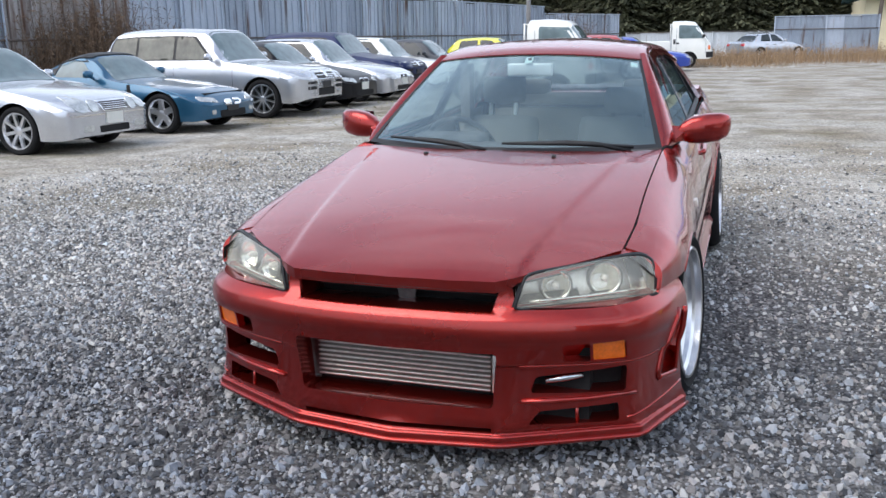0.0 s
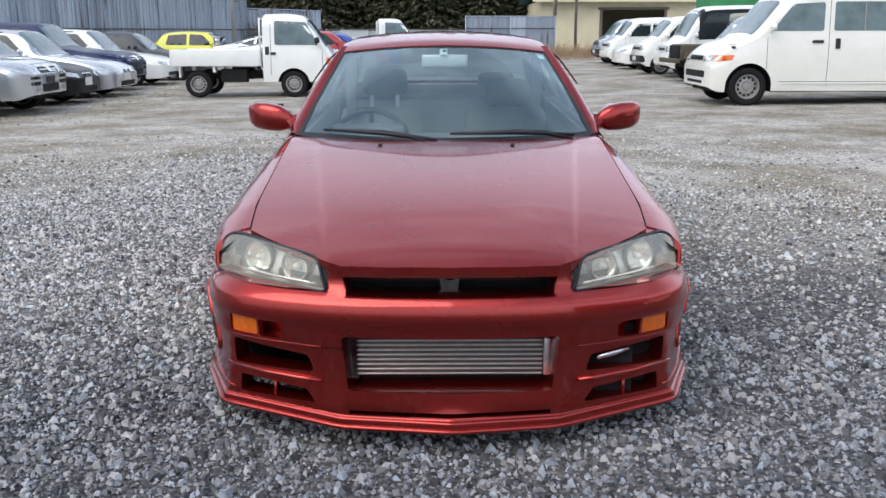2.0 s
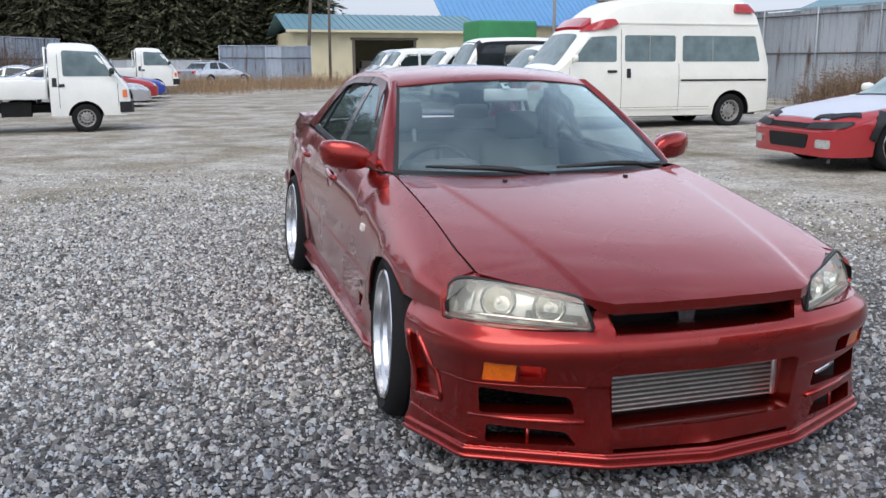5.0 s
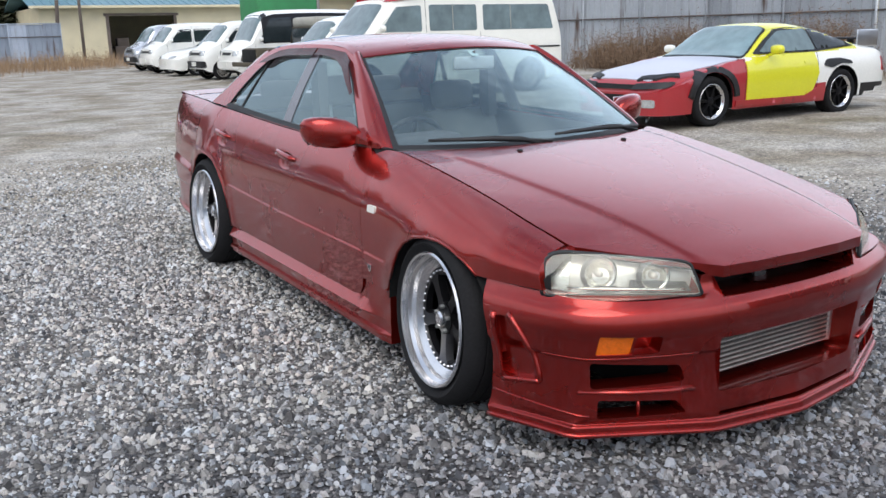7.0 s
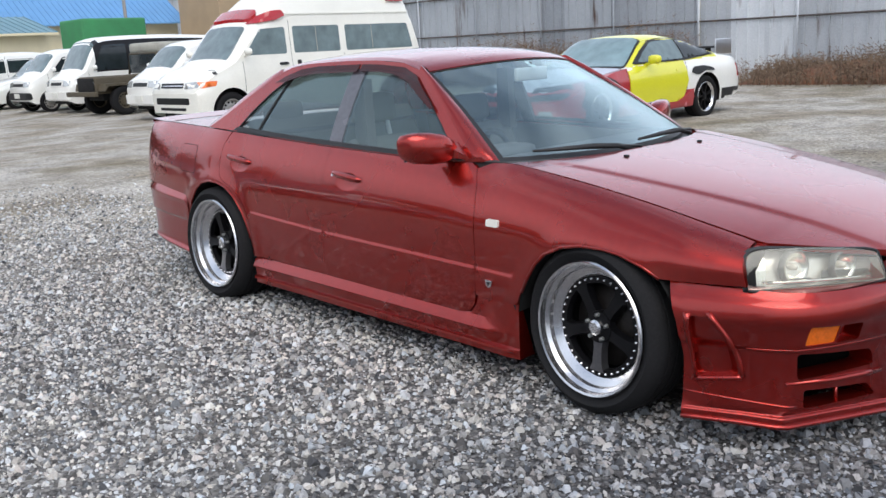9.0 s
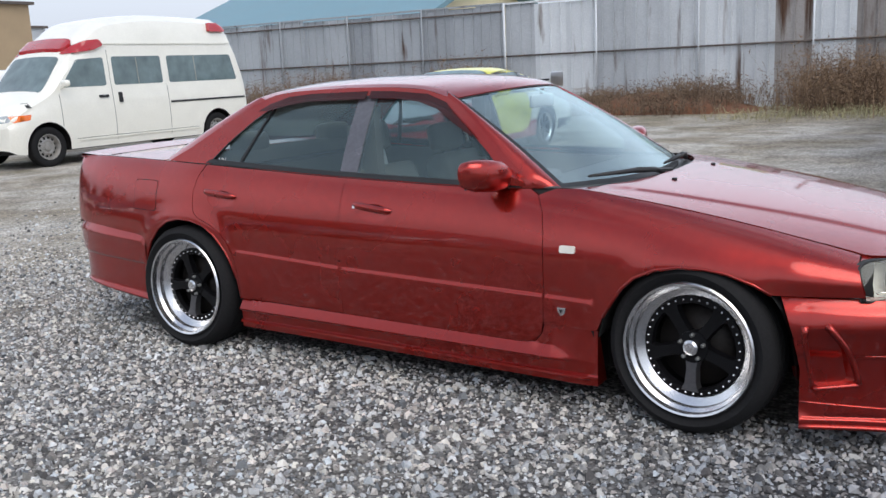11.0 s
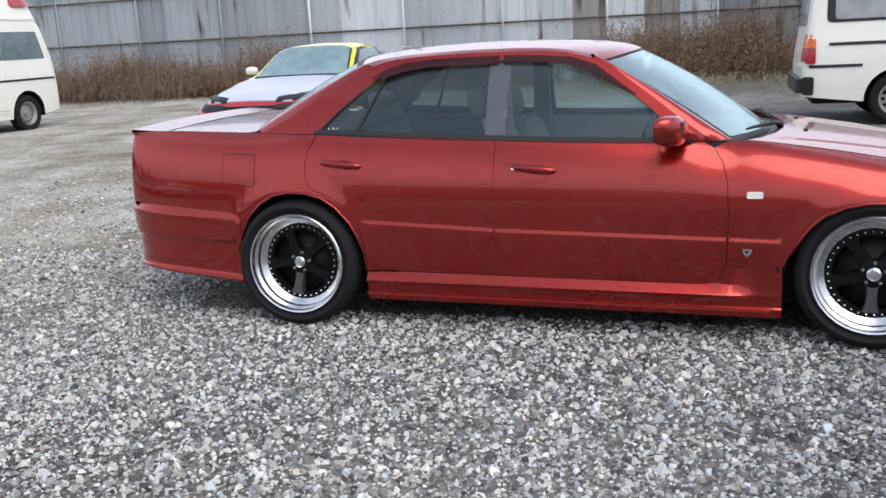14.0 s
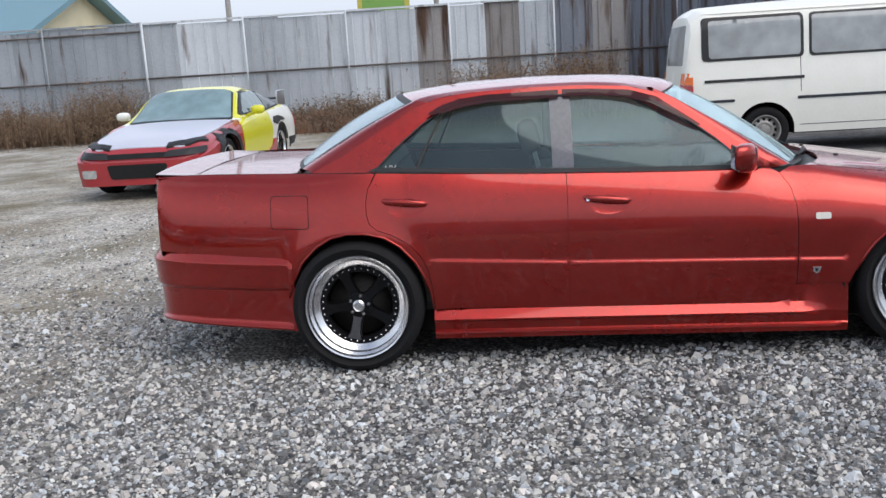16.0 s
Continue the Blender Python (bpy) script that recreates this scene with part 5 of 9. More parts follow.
def suv(y0, y1, wb, w, h, paint_key, tyre=0.365):
    s = three_box(y0, y1, wb, w, h, 0.72, 1.30, 3.25, y1 - 0.12, 1.12, (0.84, 1.06), 1.06, tyre, paint=paint_key, roof_w=w * 0.72)
    s["mid"], s["sill"] = 0.75, 0.30
    s["sill_line"] = [(y0, 0.36), (y0 + 0.25, 0.28), (0.5, 0.30), (wb, 0.30), (y1 - 0.3, 0.32), (y1, 0.42)]
    m = 1.9
    s["side_glass"] = [[(1.10, 1.10), (1.50, h - 0.19), (m - 0.03, h - 0.165), (m - 0.03, 1.10)], [(m + 0.03, 1.10), (m + 0.03, h - 0.165), (2.74, h - 0.17), (2.74, 1.11)], [(2.79, 1.12), (2.79, h - 0.17), (3.3, h - 0.21), (y1 - 0.42, 1.16)]]
    s["front_glass"] = [[(-w + 0.2, 0.78), (w - 0.2, 0.78), (w * 0.70, 1.24), (-w * 0.70, 1.24)]]
    s["mirror"] = (1.05, 1.15, w + 0.10)
    s["trim"] = [("headlight", "FF", [(w - 0.10, 0.76), (w - 0.44, 0.74), (w - 0.44, 0.86), (w - 0.13, 0.90)], "lamp_glass", dict(round_by=0.04)),
                 ("grille", "F", [(-0.36, 0.72), (0.36, 0.72), (0.40, 0.88), (-0.40, 0.88)], "black_plastic", dict(round_by=0.03)),
                 ("grille_bar", "F", rect(-0.37, 0.775, 0.37, 0.79), "chrome", dict(lift=0.012)),
                 ("grille_bar", "F", rect(-0.38, 0.83, 0.38, 0.845), "chrome", dict(lift=0.012)),
                 ("badge", "F", [(0.07 * math.cos(a), 0.805 + 0.07 * math.sin(a)) for a in np.linspace(0, 2 * math.pi, 14)[:-1]], "chrome", dict(lift=0.02)),
                 ("number_plate", "F", rect(-0.17, 0.55, 0.17, 0.66), "black_plastic", dict(lift=0.02)),
                 ("air_intake", "F", rect(-0.34, 0.40, 0.34, 0.54), "dark_void", dict(round_by=0.03)),
                 ("air_intake", "FF", rect(0.42, 0.52, 0.74, 0.58), "dark_void", dict(round_by=0.02)),
                 ("air_intake", "FF", rect(0.42, 0.62, 0.74, 0.67), "dark_void", dict(round_by=0.02)),
                 ("fog_lamp", "FF", rect(0.48, 0.42, 0.62, 0.49), "lamp_glass", dict(round_by=0.03)),
                 ("door_handle", "LR", rect(1.62, 0.95, 1.80, 0.98), paint_key, dict(lift=0.02, round_by=0.01)),
                 ("door_handle", "LR", rect(2.55, 0.96, 2.72, 0.99), paint_key, dict(lift=0.02, round_by=0.01)),
                 ("window_band", "LR", [(1.03, 1.085), (1.46, h - 0.165), (1.9, h - 0.145), (2.72, h - 0.150), (3.34, h - 0.185), (y1 - 0.36, 1.14), (2.7, 1.085)], "black_plastic", dict(lift=0.006, round_by=0.04, step=0.05))]
    s["pane_lift"], s["pane_step"], s["glass"] = 0.013, 0.05, "brown_glass"
    s["seams"] = [[(0.60, 0.42), (0.60, 1.02)], [(1.9, 0.36), (1.9, 1.04)], [(2.78, 0.8), (2.78, 1.08)], [(0.6, 0.38), (2.3, 0.38)]]
    return s


def touareg():
    s = suv(-0.90, 3.82, 2.855, 0.965, 1.70, "silver_paint")
    s["style"] = (10, 0.017)
    s["rim"] = 0.27
    return s


def wagon(paint_key, h=1.43, w=0.91, y0=-0.86):
    s = three_box(y0, 3.85, 2.88, w, h, 0.62, 1.30, 3.05, 3.72, 1.05, (0.66, 0.92), 0.92, 0.325, paint=paint_key)
    s["trim"] = s["trim"] + [("grille", "FF", [(0.03, 0.52), (0.20, 0.52), (0.22, 0.62), (0.05, 0.63)], "chrome", dict(round_by=0.03)), ("grille_slot", "FF", [(0.05, 0.535), (0.18, 0.535), (0.195, 0.605), (0.065, 0.61)], "dark_void", dict(lift=0.009, round_by=0.02)), ("air_intake", "F", rect(-0.45, 0.26, 0.45, 0.36), "dark_void", dict(round_by=0.02)), ("roof_rail", "LR", rect(1.6, h - 0.075, 3.0, h - 0.055), "black_plastic", dict(lift=0.02))]
    return s


def coupe(paint_key, tall=1.30):
    s = three_box(-0.90, 3.62, 2.55, 0.885, tall, 0.60, 1.28, 2.0, 3.2, 0.95, (0.60, 0.85), 0.86, 0.32, paint=paint_key, rim=0.235, style=(5, 0.03))
    s["side_glass"] = [[(1.05, 0.90), (1.45, tall - 0.12), (1.95, tall - 0.10), (2.0, 0.91)], [(2.08, 0.915), (2.03, tall - 0.12), (2.35, tall - 0.17), (2.75, 0.96)]]
    s["seams"] = [[(0.58, 0.3), (0.58, 0.82)], [(1.98, 0.28), (2.03, 0.88)], [(0.58, 0.27), (1.98, 0.27)]]
    s["trim"] = s["trim"] + [("air_intake", "F", rect(-0.42, 0.27, 0.42, 0.40), "dark_void", dict(round_by=0.03))]
    return s


def van_lines(y0, y1, wb, w, h, paint_key, nose=0.45, **k):
    """A cab-over or short-nosed van."""
    s = dict(y0=y0, y1=y1, wb=wb, tyre=0.32, tyre_w=0.195, rim=0.20, style="steel", rim_mat="steel_wheel", arch=0.375, track=w - 0.03, roof_w=w * 0.86, mid=0.7, sill=0.26, shoulder=0.035, round=0.14, crown=0.05, paint=paint_key,
             wide=nose_round(y0, w, 0.45, 0.80) + [(1.0, w), (wb - 0.3, w)] + tail_round(y1, w, 0.25, 0.90),
             sill_line=[(y0, 0.34), (y0 + 0.2, 0.25), (0.5, 0.27), (wb, 0.27), (y1, 0.36)])
    s.update(k)
    return s


def ambulance():
    w = 0.95
    s = van_lines(-0.72, 4.85, 3.92, w, 2.6, "cream_paint", tyre=0.345, tyre_w=0.21, rim=0.215, arch=0.42,
                  top=[(-0.72, 0.74), (-0.68, 0.90), (-0.44, 1.10), (0.0, 1.26), (0.62, 1.94), (0.92, 2.18), (1.50, 2.52), (2.6, 2.63), (4.25, 2.58), (4.50, 2.36), (4.78, 1.36), (4.85, 0.9)],
                  belt=[(-0.72, 0.70), (-0.1, 1.06), (0.5, 1.26), (4.75, 1.28), (4.85, 0.8)], soft_top=True)
    s["side_glass"] = [[(0.36, 1.33), (0.74, 1.80), (1.30, 1.83), (1.30, 1.33)], [(1.48, 1.335), (1.48, 1.84), (2.60, 1.84), (2.60, 1.335)], [(2.76, 1.335), (2.76, 1.84), (4.44, 1.84), (4.56, 1.335)]]
    s["front_glass"] = [[(-0.72, 0.06), (0.72, 0.06), (0.68, 0.56), (-0.68, 0.56)]]
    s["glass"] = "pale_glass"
    s["trim"] = [("headlight", "FF", [(0.46, 0.78), (0.84, 0.80), (0.84, 0.92), (0.48, 0.89)], "lamp_glass", dict(round_by=0.03)),
                 ("indicator", "LR", [(-0.60, 0.79), (-0.32, 0.82), (-0.28, 0.91), (-0.62, 0.90)], "amber", dict(round_by=0.02)),
                 ("grille", "F", [(-0.42, 0.80), (0.42, 0.80), (0.42, 0.89), (-0.42, 0.89)], "black_plastic", dict(round_by=0.02)),
                 ("grille_bar", "F", rect(-0.42, 0.835, 0.42, 0.855), "chrome", dict(lift=0.012)),
                 ("air_intake", "F", rect(-0.62, 0.50, 0.62, 0.62), "dark_void", dict(round_by=0.03)),
                 ("fog_slot", "F", rect(-0.48, 0.39, 0.48, 0.44), "dark_void", dict(round_by=0.01)),
                 ("door_rail", "LR", rect(2.72, 0.95, 4.72, 0.985), "black_plastic", dict(lift=0.012)),
                 ("door_handle", "LR", rect(1.10, 1.12, 1.30, 1.17), "black_plastic", dict(lift=0.02, round_by=0.015)),
                 ("door_handle", "LR", rect(1.52, 1.02, 1.60, 1.20), "black_plastic", dict(lift=0.02, round_by=0.015)),
                 ("window_post", "LR", rect(2.02, 1.345, 2.034, 1.83), "canvas", dict(lift=0.008)),
                 ("window_post", "LR", rect(3.44, 1.345, 3.454, 1.83), "canvas", dict(lift=0.008)),
                 ("fender_lamp", "LR", rect(-0.32, 1.02, -0.26, 1.10), "black_plastic", dict(lift=0.02)),
                 ("roof_gutter", "LR", rect(1.0, 2.06, 4.6, 2.09), "cream_paint", dict(lift=0.02)),
                 ("sill_step", "LR", rect(0.60, 0.40, 3.36, 0.43), "cream_paint", dict(lift=0.015))]
    s["seams"] = [[(0.30, 0.4), (0.30, 1.22)], [(1.40, 0.36), (1.40, 1.95)], [(2.68, 0.36), (2.68, 1.3)], [(0.55, 0.44), (3.4, 0.44)]]
    s["mirror"] = (0.34, 1.40, 1.09)
    return s


def hiace():
    w, h = 0.845, 1.98
    s = van_lines(-0.80, 3.57, 2.50, w, h, "aged_white_paint",
                  top=[(-0.80, 0.80), (-0.76, 1.02), (-0.60, 1.16), (0.05, 1.88), (0.35, 1.95), (1.8, 1.985), (3.24, 1.95), (3.44, 1.84), (3.53, 1.15), (3.57, 0.9)],
                  belt=[(-0.80, 0.74), (-0.4, 1.06), (0.3, 1.12), (3.44, 1.12), (3.57, 0.8)], track=w - 0.02, tyre=0.31, arch=0.37)
    s["side_glass"] = [[(-0.28, 1.16), (0.12, 1.70), (0.62, 1.72), (0.62, 1.18)], [(0.80, 1.27), (0.80, 1.76), (1.92, 1.76), (1.92, 1.27)], [(2.06, 1.27), (2.06, 1.76), (3.22, 1.75), (3.22, 1.27)]]
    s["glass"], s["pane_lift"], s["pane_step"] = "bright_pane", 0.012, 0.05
    s["front_glass"] = [[(-0.62, -0.50), (0.62, -0.50), (0.66, 0.0), (-0.66, 0.0)]]
    s["rear_glass"] = [[(-0.60, 1.2), (0.60, 1.2), (0.56, 1.72), (-0.56, 1.72)]]
    s["rw_way"] = "B"
    s["trim"] = [("headlight", "FF", rect(0.42, 0.74, 0.72, 0.88), "lamp_glass", dict(round_by=0.03)),
                 ("side_stripe", "LR", rect(-0.4, 0.705, 2.10, 0.74), "dark_grey_paint", dict(lift=0.009)),
                 ("side_stripe", "LR", rect(2.9, 0.705, 3.50, 0.74), "dark_grey_paint", dict(lift=0.009)),
                 ("door_rail", "LR", rect(2.02, 0.965, 3.28, 1.0), "black_plastic", dict(lift=0.012)),
                 ("tail_light", "BB", rect(0.64, 0.78, 0.80, 0.96), "red_lamp", dict(lift=0.012, round_by=0.01)),
                 ("rear_indicator", "BB", rect(0.64, 0.965, 0.80, 1.10), "amber", dict(lift=0.012, round_by=0.01)),
                 ("tail_light", "LR", rect(3.43, 0.76, 3.545, 0.94), "red_lamp", dict(lift=0.03, deep=0.03, step=0.04)),
                 ("rear_indicator", "LR", rect(3.43, 0.95, 3.535, 1.05), "amber", dict(lift=0.03, deep=0.03, step=0.04)),
                 ("rear_bumper", "B", rect(-0.78, 0.40, 0.78, 0.58), "black_plastic", dict(lift=0.07, deep=0.08, round_by=0.03)),
                 ("bumper_corner", "LR", rect(3.44, 0.38, 3.57, 0.60), "black_plastic", dict(lift=0.03, deep=0.03, round_by=0.03)),
                 ("window_seal", "LR", rect(2.02, 1.235, 3.31, 1.795), "black_plastic", dict(lift=0.007, step=0.05, round_by=0.07)),
                 ("window_seal", "LR", rect(0.77, 1.24, 1.95, 1.79), "black_plastic", dict(lift=0.007, step=0.05, round_by=0.06)),
                 ("gutter", "LR", rect(0.3, 1.84, 3.3, 1.855), "aged_white_paint", dict(lift=0.014))]
    s["seams"] = [[(0.72, 0.36), (0.72, 1.82)], [(2.06, 0.8), (2.06, 1.80)], [(-0.42, 0.7), (-0.42, 1.1)], [(0.45, 0.37), (2.06, 0.37)]]
    s["mirror"] = (-0.35, 1.25, 0.97)
    return s


def small_van(paint_key, h=1.88, w=0.80, y0=-0.75, y1=3.3, wb=2.35, short=False):
    s = van_lines(y0, y1, wb, w, h, paint_key,
                  top=[(y0, 0.76), (y0 + 0.05, 0.92), (y0 + 0.25, 1.02), (y0 + 0.42, 1.12), (y0 + 0.95, h - 0.12), (y0 + 1.3, h - 0.03), (1.6, h), (y1 - 0.3, h - 0.06), (y1 - 0.08, 1.2), (y1, 0.9)],
                  belt=[(y0, 0.70), (y0 + 0.4, 1.02), (0.4, 1.08), (y1 - 0.2, 1.08), (y1, 0.8)], tyre=0.29, arch=0.34)
    s["side_glass"] = [[(y0 + 0.72, 1.12), (y0 + 1.12, h - 0.26), (0.92, h - 0.24), (0.92, 1.13)], [(1.02, 1.13), (1.02, h - 0.24), (1.95, h - 0.24), (1.95, 1.13)], [(2.05, 1.13), (2.05, h - 0.24), (y1 - 0.42, h - 0.26), (y1 - 0.35, 1.14)]]
    s["front_glass"] = [[(-w + 0.16, y0 + 0.48), (w - 0.16, y0 + 0.48), (w - 0.16, y0 + 0.90), (-w + 0.16, y0 + 0.90)]]
    s["trim"] = [("headlight", "FF", rect(w - 0.42, 0.74, w - 0.12, 0.88), "lamp_glass", dict(round_by=0.03)), ("grille", "F", rect(-0.34, 0.76, 0.34, 0.84), "black_plastic", dict(round_by=0.02)),
                 ("front_bumper", "F", rect(-w + 0.06, 0.38, w - 0.06, 0.58), "black_plastic" if short else paint_key, dict(lift=0.05, deep=0.05, round_by=0.05)), ("number_plate", "F", rect(-0.165, 0.43, 0.165, 0.56), "plate", dict(lift=0.07))]
    s["seams"] = [[(0.97, 0.36), (0.97, 1.7)], [(y0 + 0.6, 0.5), (y0 + 0.6, 1.08)]]
    s["mirror"] = (y0 + 0.75, 1.2, w + 0.09)
    return s


def kei_truck(at, turn, label, body="white_paint", size=1.0, far=False):
    """Cab and flat bed as separate bodies on a frame."""
    car = new("kei_truck", None)
    tagged(car, label, "truck")
    w = 0.70
    s = dict(y0=-0.80, y1=0.60, wb=1.9, tyre=0.265, tyre_w=0.155, rim=0.16, style="steel", arch=0.315, track=w - 0.03, roof_w=w * 0.88, mid=0.6, sill=0.30, shoulder=0.03, round=0.08, crown=0.03,
             top=[(-0.80, 0.60), (-0.77, 0.84), (-0.68, 0.97), (-0.32, 1.47), (-0.16, 1.61), (0.2, 1.645), (0.56, 1.635), (0.60, 1.60)],
             belt=[(-0.80, 0.54), (-0.58, 0.92), (-0.1, 1.00), (0.60, 1.00)], wide=[(-0.80, w * 0.90), (-0.74, w * 0.97), (-0.58, w), (0.60, w)], sill_line=[(-0.80, 0.36), (-0.68, 0.31), (0.60, 0.31)])
    me = body_shell(s)
    part("cab", me, body, car)
    sk = Skin(me, car)
    sk.both("window", [(-0.50, 1.03), (-0.26, 1.47), (0.36, 1.50), (0.36, 1.03)], "pale_glass", round_by=0.05)
    sk.lay("windscreen", "T", [(-0.56, -0.65), (0.56, -0.65), (0.56, -0.28), (-0.56, -0.28)], "pale_glass", round_by=0.05)
    sk.lay("rear_window", "B", rect(-0.5, 1.15, 0.5, 1.5), "pale_glass", round_by=0.05)
    sk.both("door_handle", rect(0.34, 0.84, 0.44, 0.89), "black_plastic", lift=0.02)
    sk.both("door_vent", rect(0.47, 0.84, 0.55, 1.0), "black_plastic", lift=0.01)
    sk.pair("headlight", "F", rect(0.34, 0.62, 0.60, 0.76), "lamp_glass", round_by=0.03)
    sk.both("indicator", rect(-0.74, 0.64, -0.66, 0.78), "amber", round_by=0.02, lift=0.02, step=0.03)
    sk.lay("front_bumper", "F", rect(-0.66, 0.36, 0.66, 0.56), "black_plastic", lift=0.05, deep=0.06)
    sk.both("bumper_end", rect(-0.78, 0.36, -0.60, 0.56), "black_plastic", lift=0.02, deep=0.03)
    sk.seam([(-0.58, 0.5), (-0.58, 0.90)])
    sk.seam([(0.44, 0.45), (0.44, 1.52)])
    for sd in (-1, 1):
        part("mirror", mirror_mesh(sd, -0.48, 1.12, sd * 0.82), "black_plastic", car)
    b = Build().box((-0.70, 0.66, 0.62), (0.70, 2.42, 0.68), bev=0.01)
    part("bed_floor", b.mesh(), body, car)
    for nm, lo, hi in (("side_board", (-0.72, 0.66, 0.62), (-0.68, 2.42, 0.94)), ("side_board", (0.68, 0.66, 0.62), (0.72, 2.42, 0.94)), ("tail_board", (-0.72, 2.39, 0.62), (0.72, 2.43, 0.94)), ("head_board", (-0.70, 0.64, 0.62), (0.70, 0.67, 0.98))):
        part(nm, Build().box(lo, hi, bev=0.01).mesh(), body, car)
    part("guard_rail", Build().tube([(-0.66, 0.65, 0.95), (-0.66, 0.65, 1.54), (0.66, 0.65, 1.54), (0.66, 0.65, 0.95)], 0.02).mesh(), body, car)
    part("chassis", Build().box((-0.32, 0.5, 0.36), (-0.22, 2.42, 0.50)).box((0.22, 0.5, 0.36), (0.32, 2.42, 0.50)).box((-0.6, 1.86, 0.30), (0.6, 1.94, 0.36)).box((-0.62, 0.95, 0.30), (-0.30, 1.45, 0.56)).box((0.30, 0.95, 0.32), (0.62, 1.4, 0.56)).mesh(False), "dark_void", car)
    for sd in (-1, 1):
        for y0, y1, z0 in ((1.55, 1.60, 0.50), (2.24, 2.27, 0.40)):
            part("mudguard", Build().box((min(sd * 0.46, sd * 0.68), y0, z0), (max(sd * 0.46, sd * 0.68), y1, 0.64)).mesh(False), body, car)
    part("underbody", Build().box((-0.5, -0.4, 0.30), (0.5, 0.6, 0.55)).mesh(False), "dark_void", car)
    add_wheels(car, 1.9, w - 0.02, 0.265, 0.155, 0.16, "steel", "steel_wheel")
    car.matrix_world = pose(at[0], at[1], ground_z(*at) - 0.01, 0, 0, turn) @ Matrix.Diagonal((size, size, size, 1))
    return car




def jeep(at, turn):
    car = new("jeep", None)
    tagged(car, "old olive-brown canvas-topped jeep with bare wheels", "jeep")
    b = Build().box((-0.42, -0.62, 0.55), (0.42, 0.95, 0.98), bev=0.05)
    part("hood", b.mesh(), "olive_paint", car)
    part("tub", Build().box((-0.74, 0.9, 0.48), (0.74, 2.9, 0.98), bev=0.04).mesh(), "olive_paint", car)
    for s in (-1, 1):
        part("fender", Build().prism([(-0.55, 0.62), (-0.50, 0.80), (0.45, 0.80), (0.62, 0.50), (0.9, 0.50), (0.9, 0.46), (0.58, 0.46), (0.40, 0.74), (-0.44, 0.74)], s * 0.42, s * 0.78).mesh(False), "olive_paint", car)
        part("headlight", Build().lathe([(0.0, -0.66), (0.085, -0.65), (0.10, -0.60), (0.09, -0.5)], 16, m=Matrix.Translation((s * 0.30, 0, 0.82)) @ Matrix.Rotation(radians(90), 4, "Z")).mesh(), "lamp_glass", car)
    part("grille", Build().box((-0.40, -0.66, 0.58), (0.40, -0.62, 0.95), bev=0.01).mesh(), "dark_void", car)
    part("front_bumper", Build().box((-0.75, -0.82, 0.50), (0.75, -0.72, 0.62), bev=0.02).mesh(), "olive_paint", car)
    part("windscreen_frame", Build().tube([(-0.68, 0.98, 0.98), (-0.66, 1.05, 1.5), (0.66, 1.05, 1.5), (0.68, 0.98, 0.98)], 0.03).mesh(), "olive_paint", car)
    part("windscreen", Build().box((-0.64, 1.0, 1.0), (0.64, 1.01, 1.48)).mesh(False), "dark_glass", car)
    part("canvas_top", Build().box((-0.72, 1.05, 1.50), (0.72, 2.95, 1.78), bev=0.10).box((-0.70, 1.9, 0.98), (0.70, 2.92, 1.60), bev=0.05).mesh(), "canvas", car)
    part("underbody", Build().box((-0.35, -0.4, 0.38), (0.35, 2.8, 0.60)).mesh(False), "dark_void", car)
    add_wheels(car, 2.03, 0.76, 0.37, 0.19, 0.20, "steel", "olive_paint")
    car.matrix_world = pose(at[0], at[1], ground_z(*at), 0, 0, turn)


# the row along the west fence, noses out
vehicle("sedan", e_class(), (-8.10, 6.95), 90, "silver executive sedan with twin round headlamps and chrome grille")
vehicle("roadster", roadster(), (-7.93, 9.80), 90, "metallic blue two-seat roadster with closed black soft top")
vehicle("suv", touareg(), (-7.78, 12.83), 90, "large silver sport utility vehicle with roof rails", "suv")
vehicle("estate_car", wagon("black_paint"), (-7.90, 15.05), 90, "black estate car with slim headlamps")
vehicle("estate_car", wagon("silver_paint", 1.48), (-7.85, 17.3), 90, "silver estate car parked between dark cars")
vehicle("suv", suv(-0.88, 3.6, 2.65, 0.92, 1.66, "navy_paint", 0.34), (-8.35, 19.6), 90, "dark navy compact sport utility vehicle", "suv")
vehicle("estate_car", wagon("white_paint", 1.50), (-8.2, 22.2), 90, "white estate car in the row by the fence")
vehicle("sedan", three_box(-0.82, 3.6, 2.6, 0.86, 1.42, 0.6, 1.3, 2.5, 3.0, 0.98, paint="dark_grey_paint"), (-7.9, 25.0), 90, "dark grey sedan in the row by the fence")
vehicle("hatchback", three_box(-0.78, 3.2, 2.45, 0.83, 1.43, 0.55, 1.2, 2.7, 3.1, 1.05, paint="yellow_paint"), (-7.2, 31.2), 90, "bright yellow hatchback in the row by the fence")
cp, _ = vehicle("coupe", coupe("silver_paint", 1.28), (-4.6, 31.0), 95, "silver sports coupe with a tall rear wing")
part("rear_wing", Build().box((-0.72, 3.25, 1.18), (0.72, 3.55, 1.22), bev=0.015).box((-0.70, 3.28, 0.92), (-0.66, 3.5, 1.2)).box((0.66, 3.28, 0.92), (0.70, 3.5, 1.2)).mesh(), "silver_paint", cp)
vehicle("coupe", coupe("silver_paint", 1.36), (-2.9, 27.0), 95, "silver coupe standing nose out behind the truck")
vehicle("sedan", three_box(-0.82, 3.6, 2.6, 0.86, 1.42, 0.6, 1.3, 2.5, 3.0, 0.98, paint="red_paint"), (-2.6, 30.6), 95, "dark red sedan in the far row")
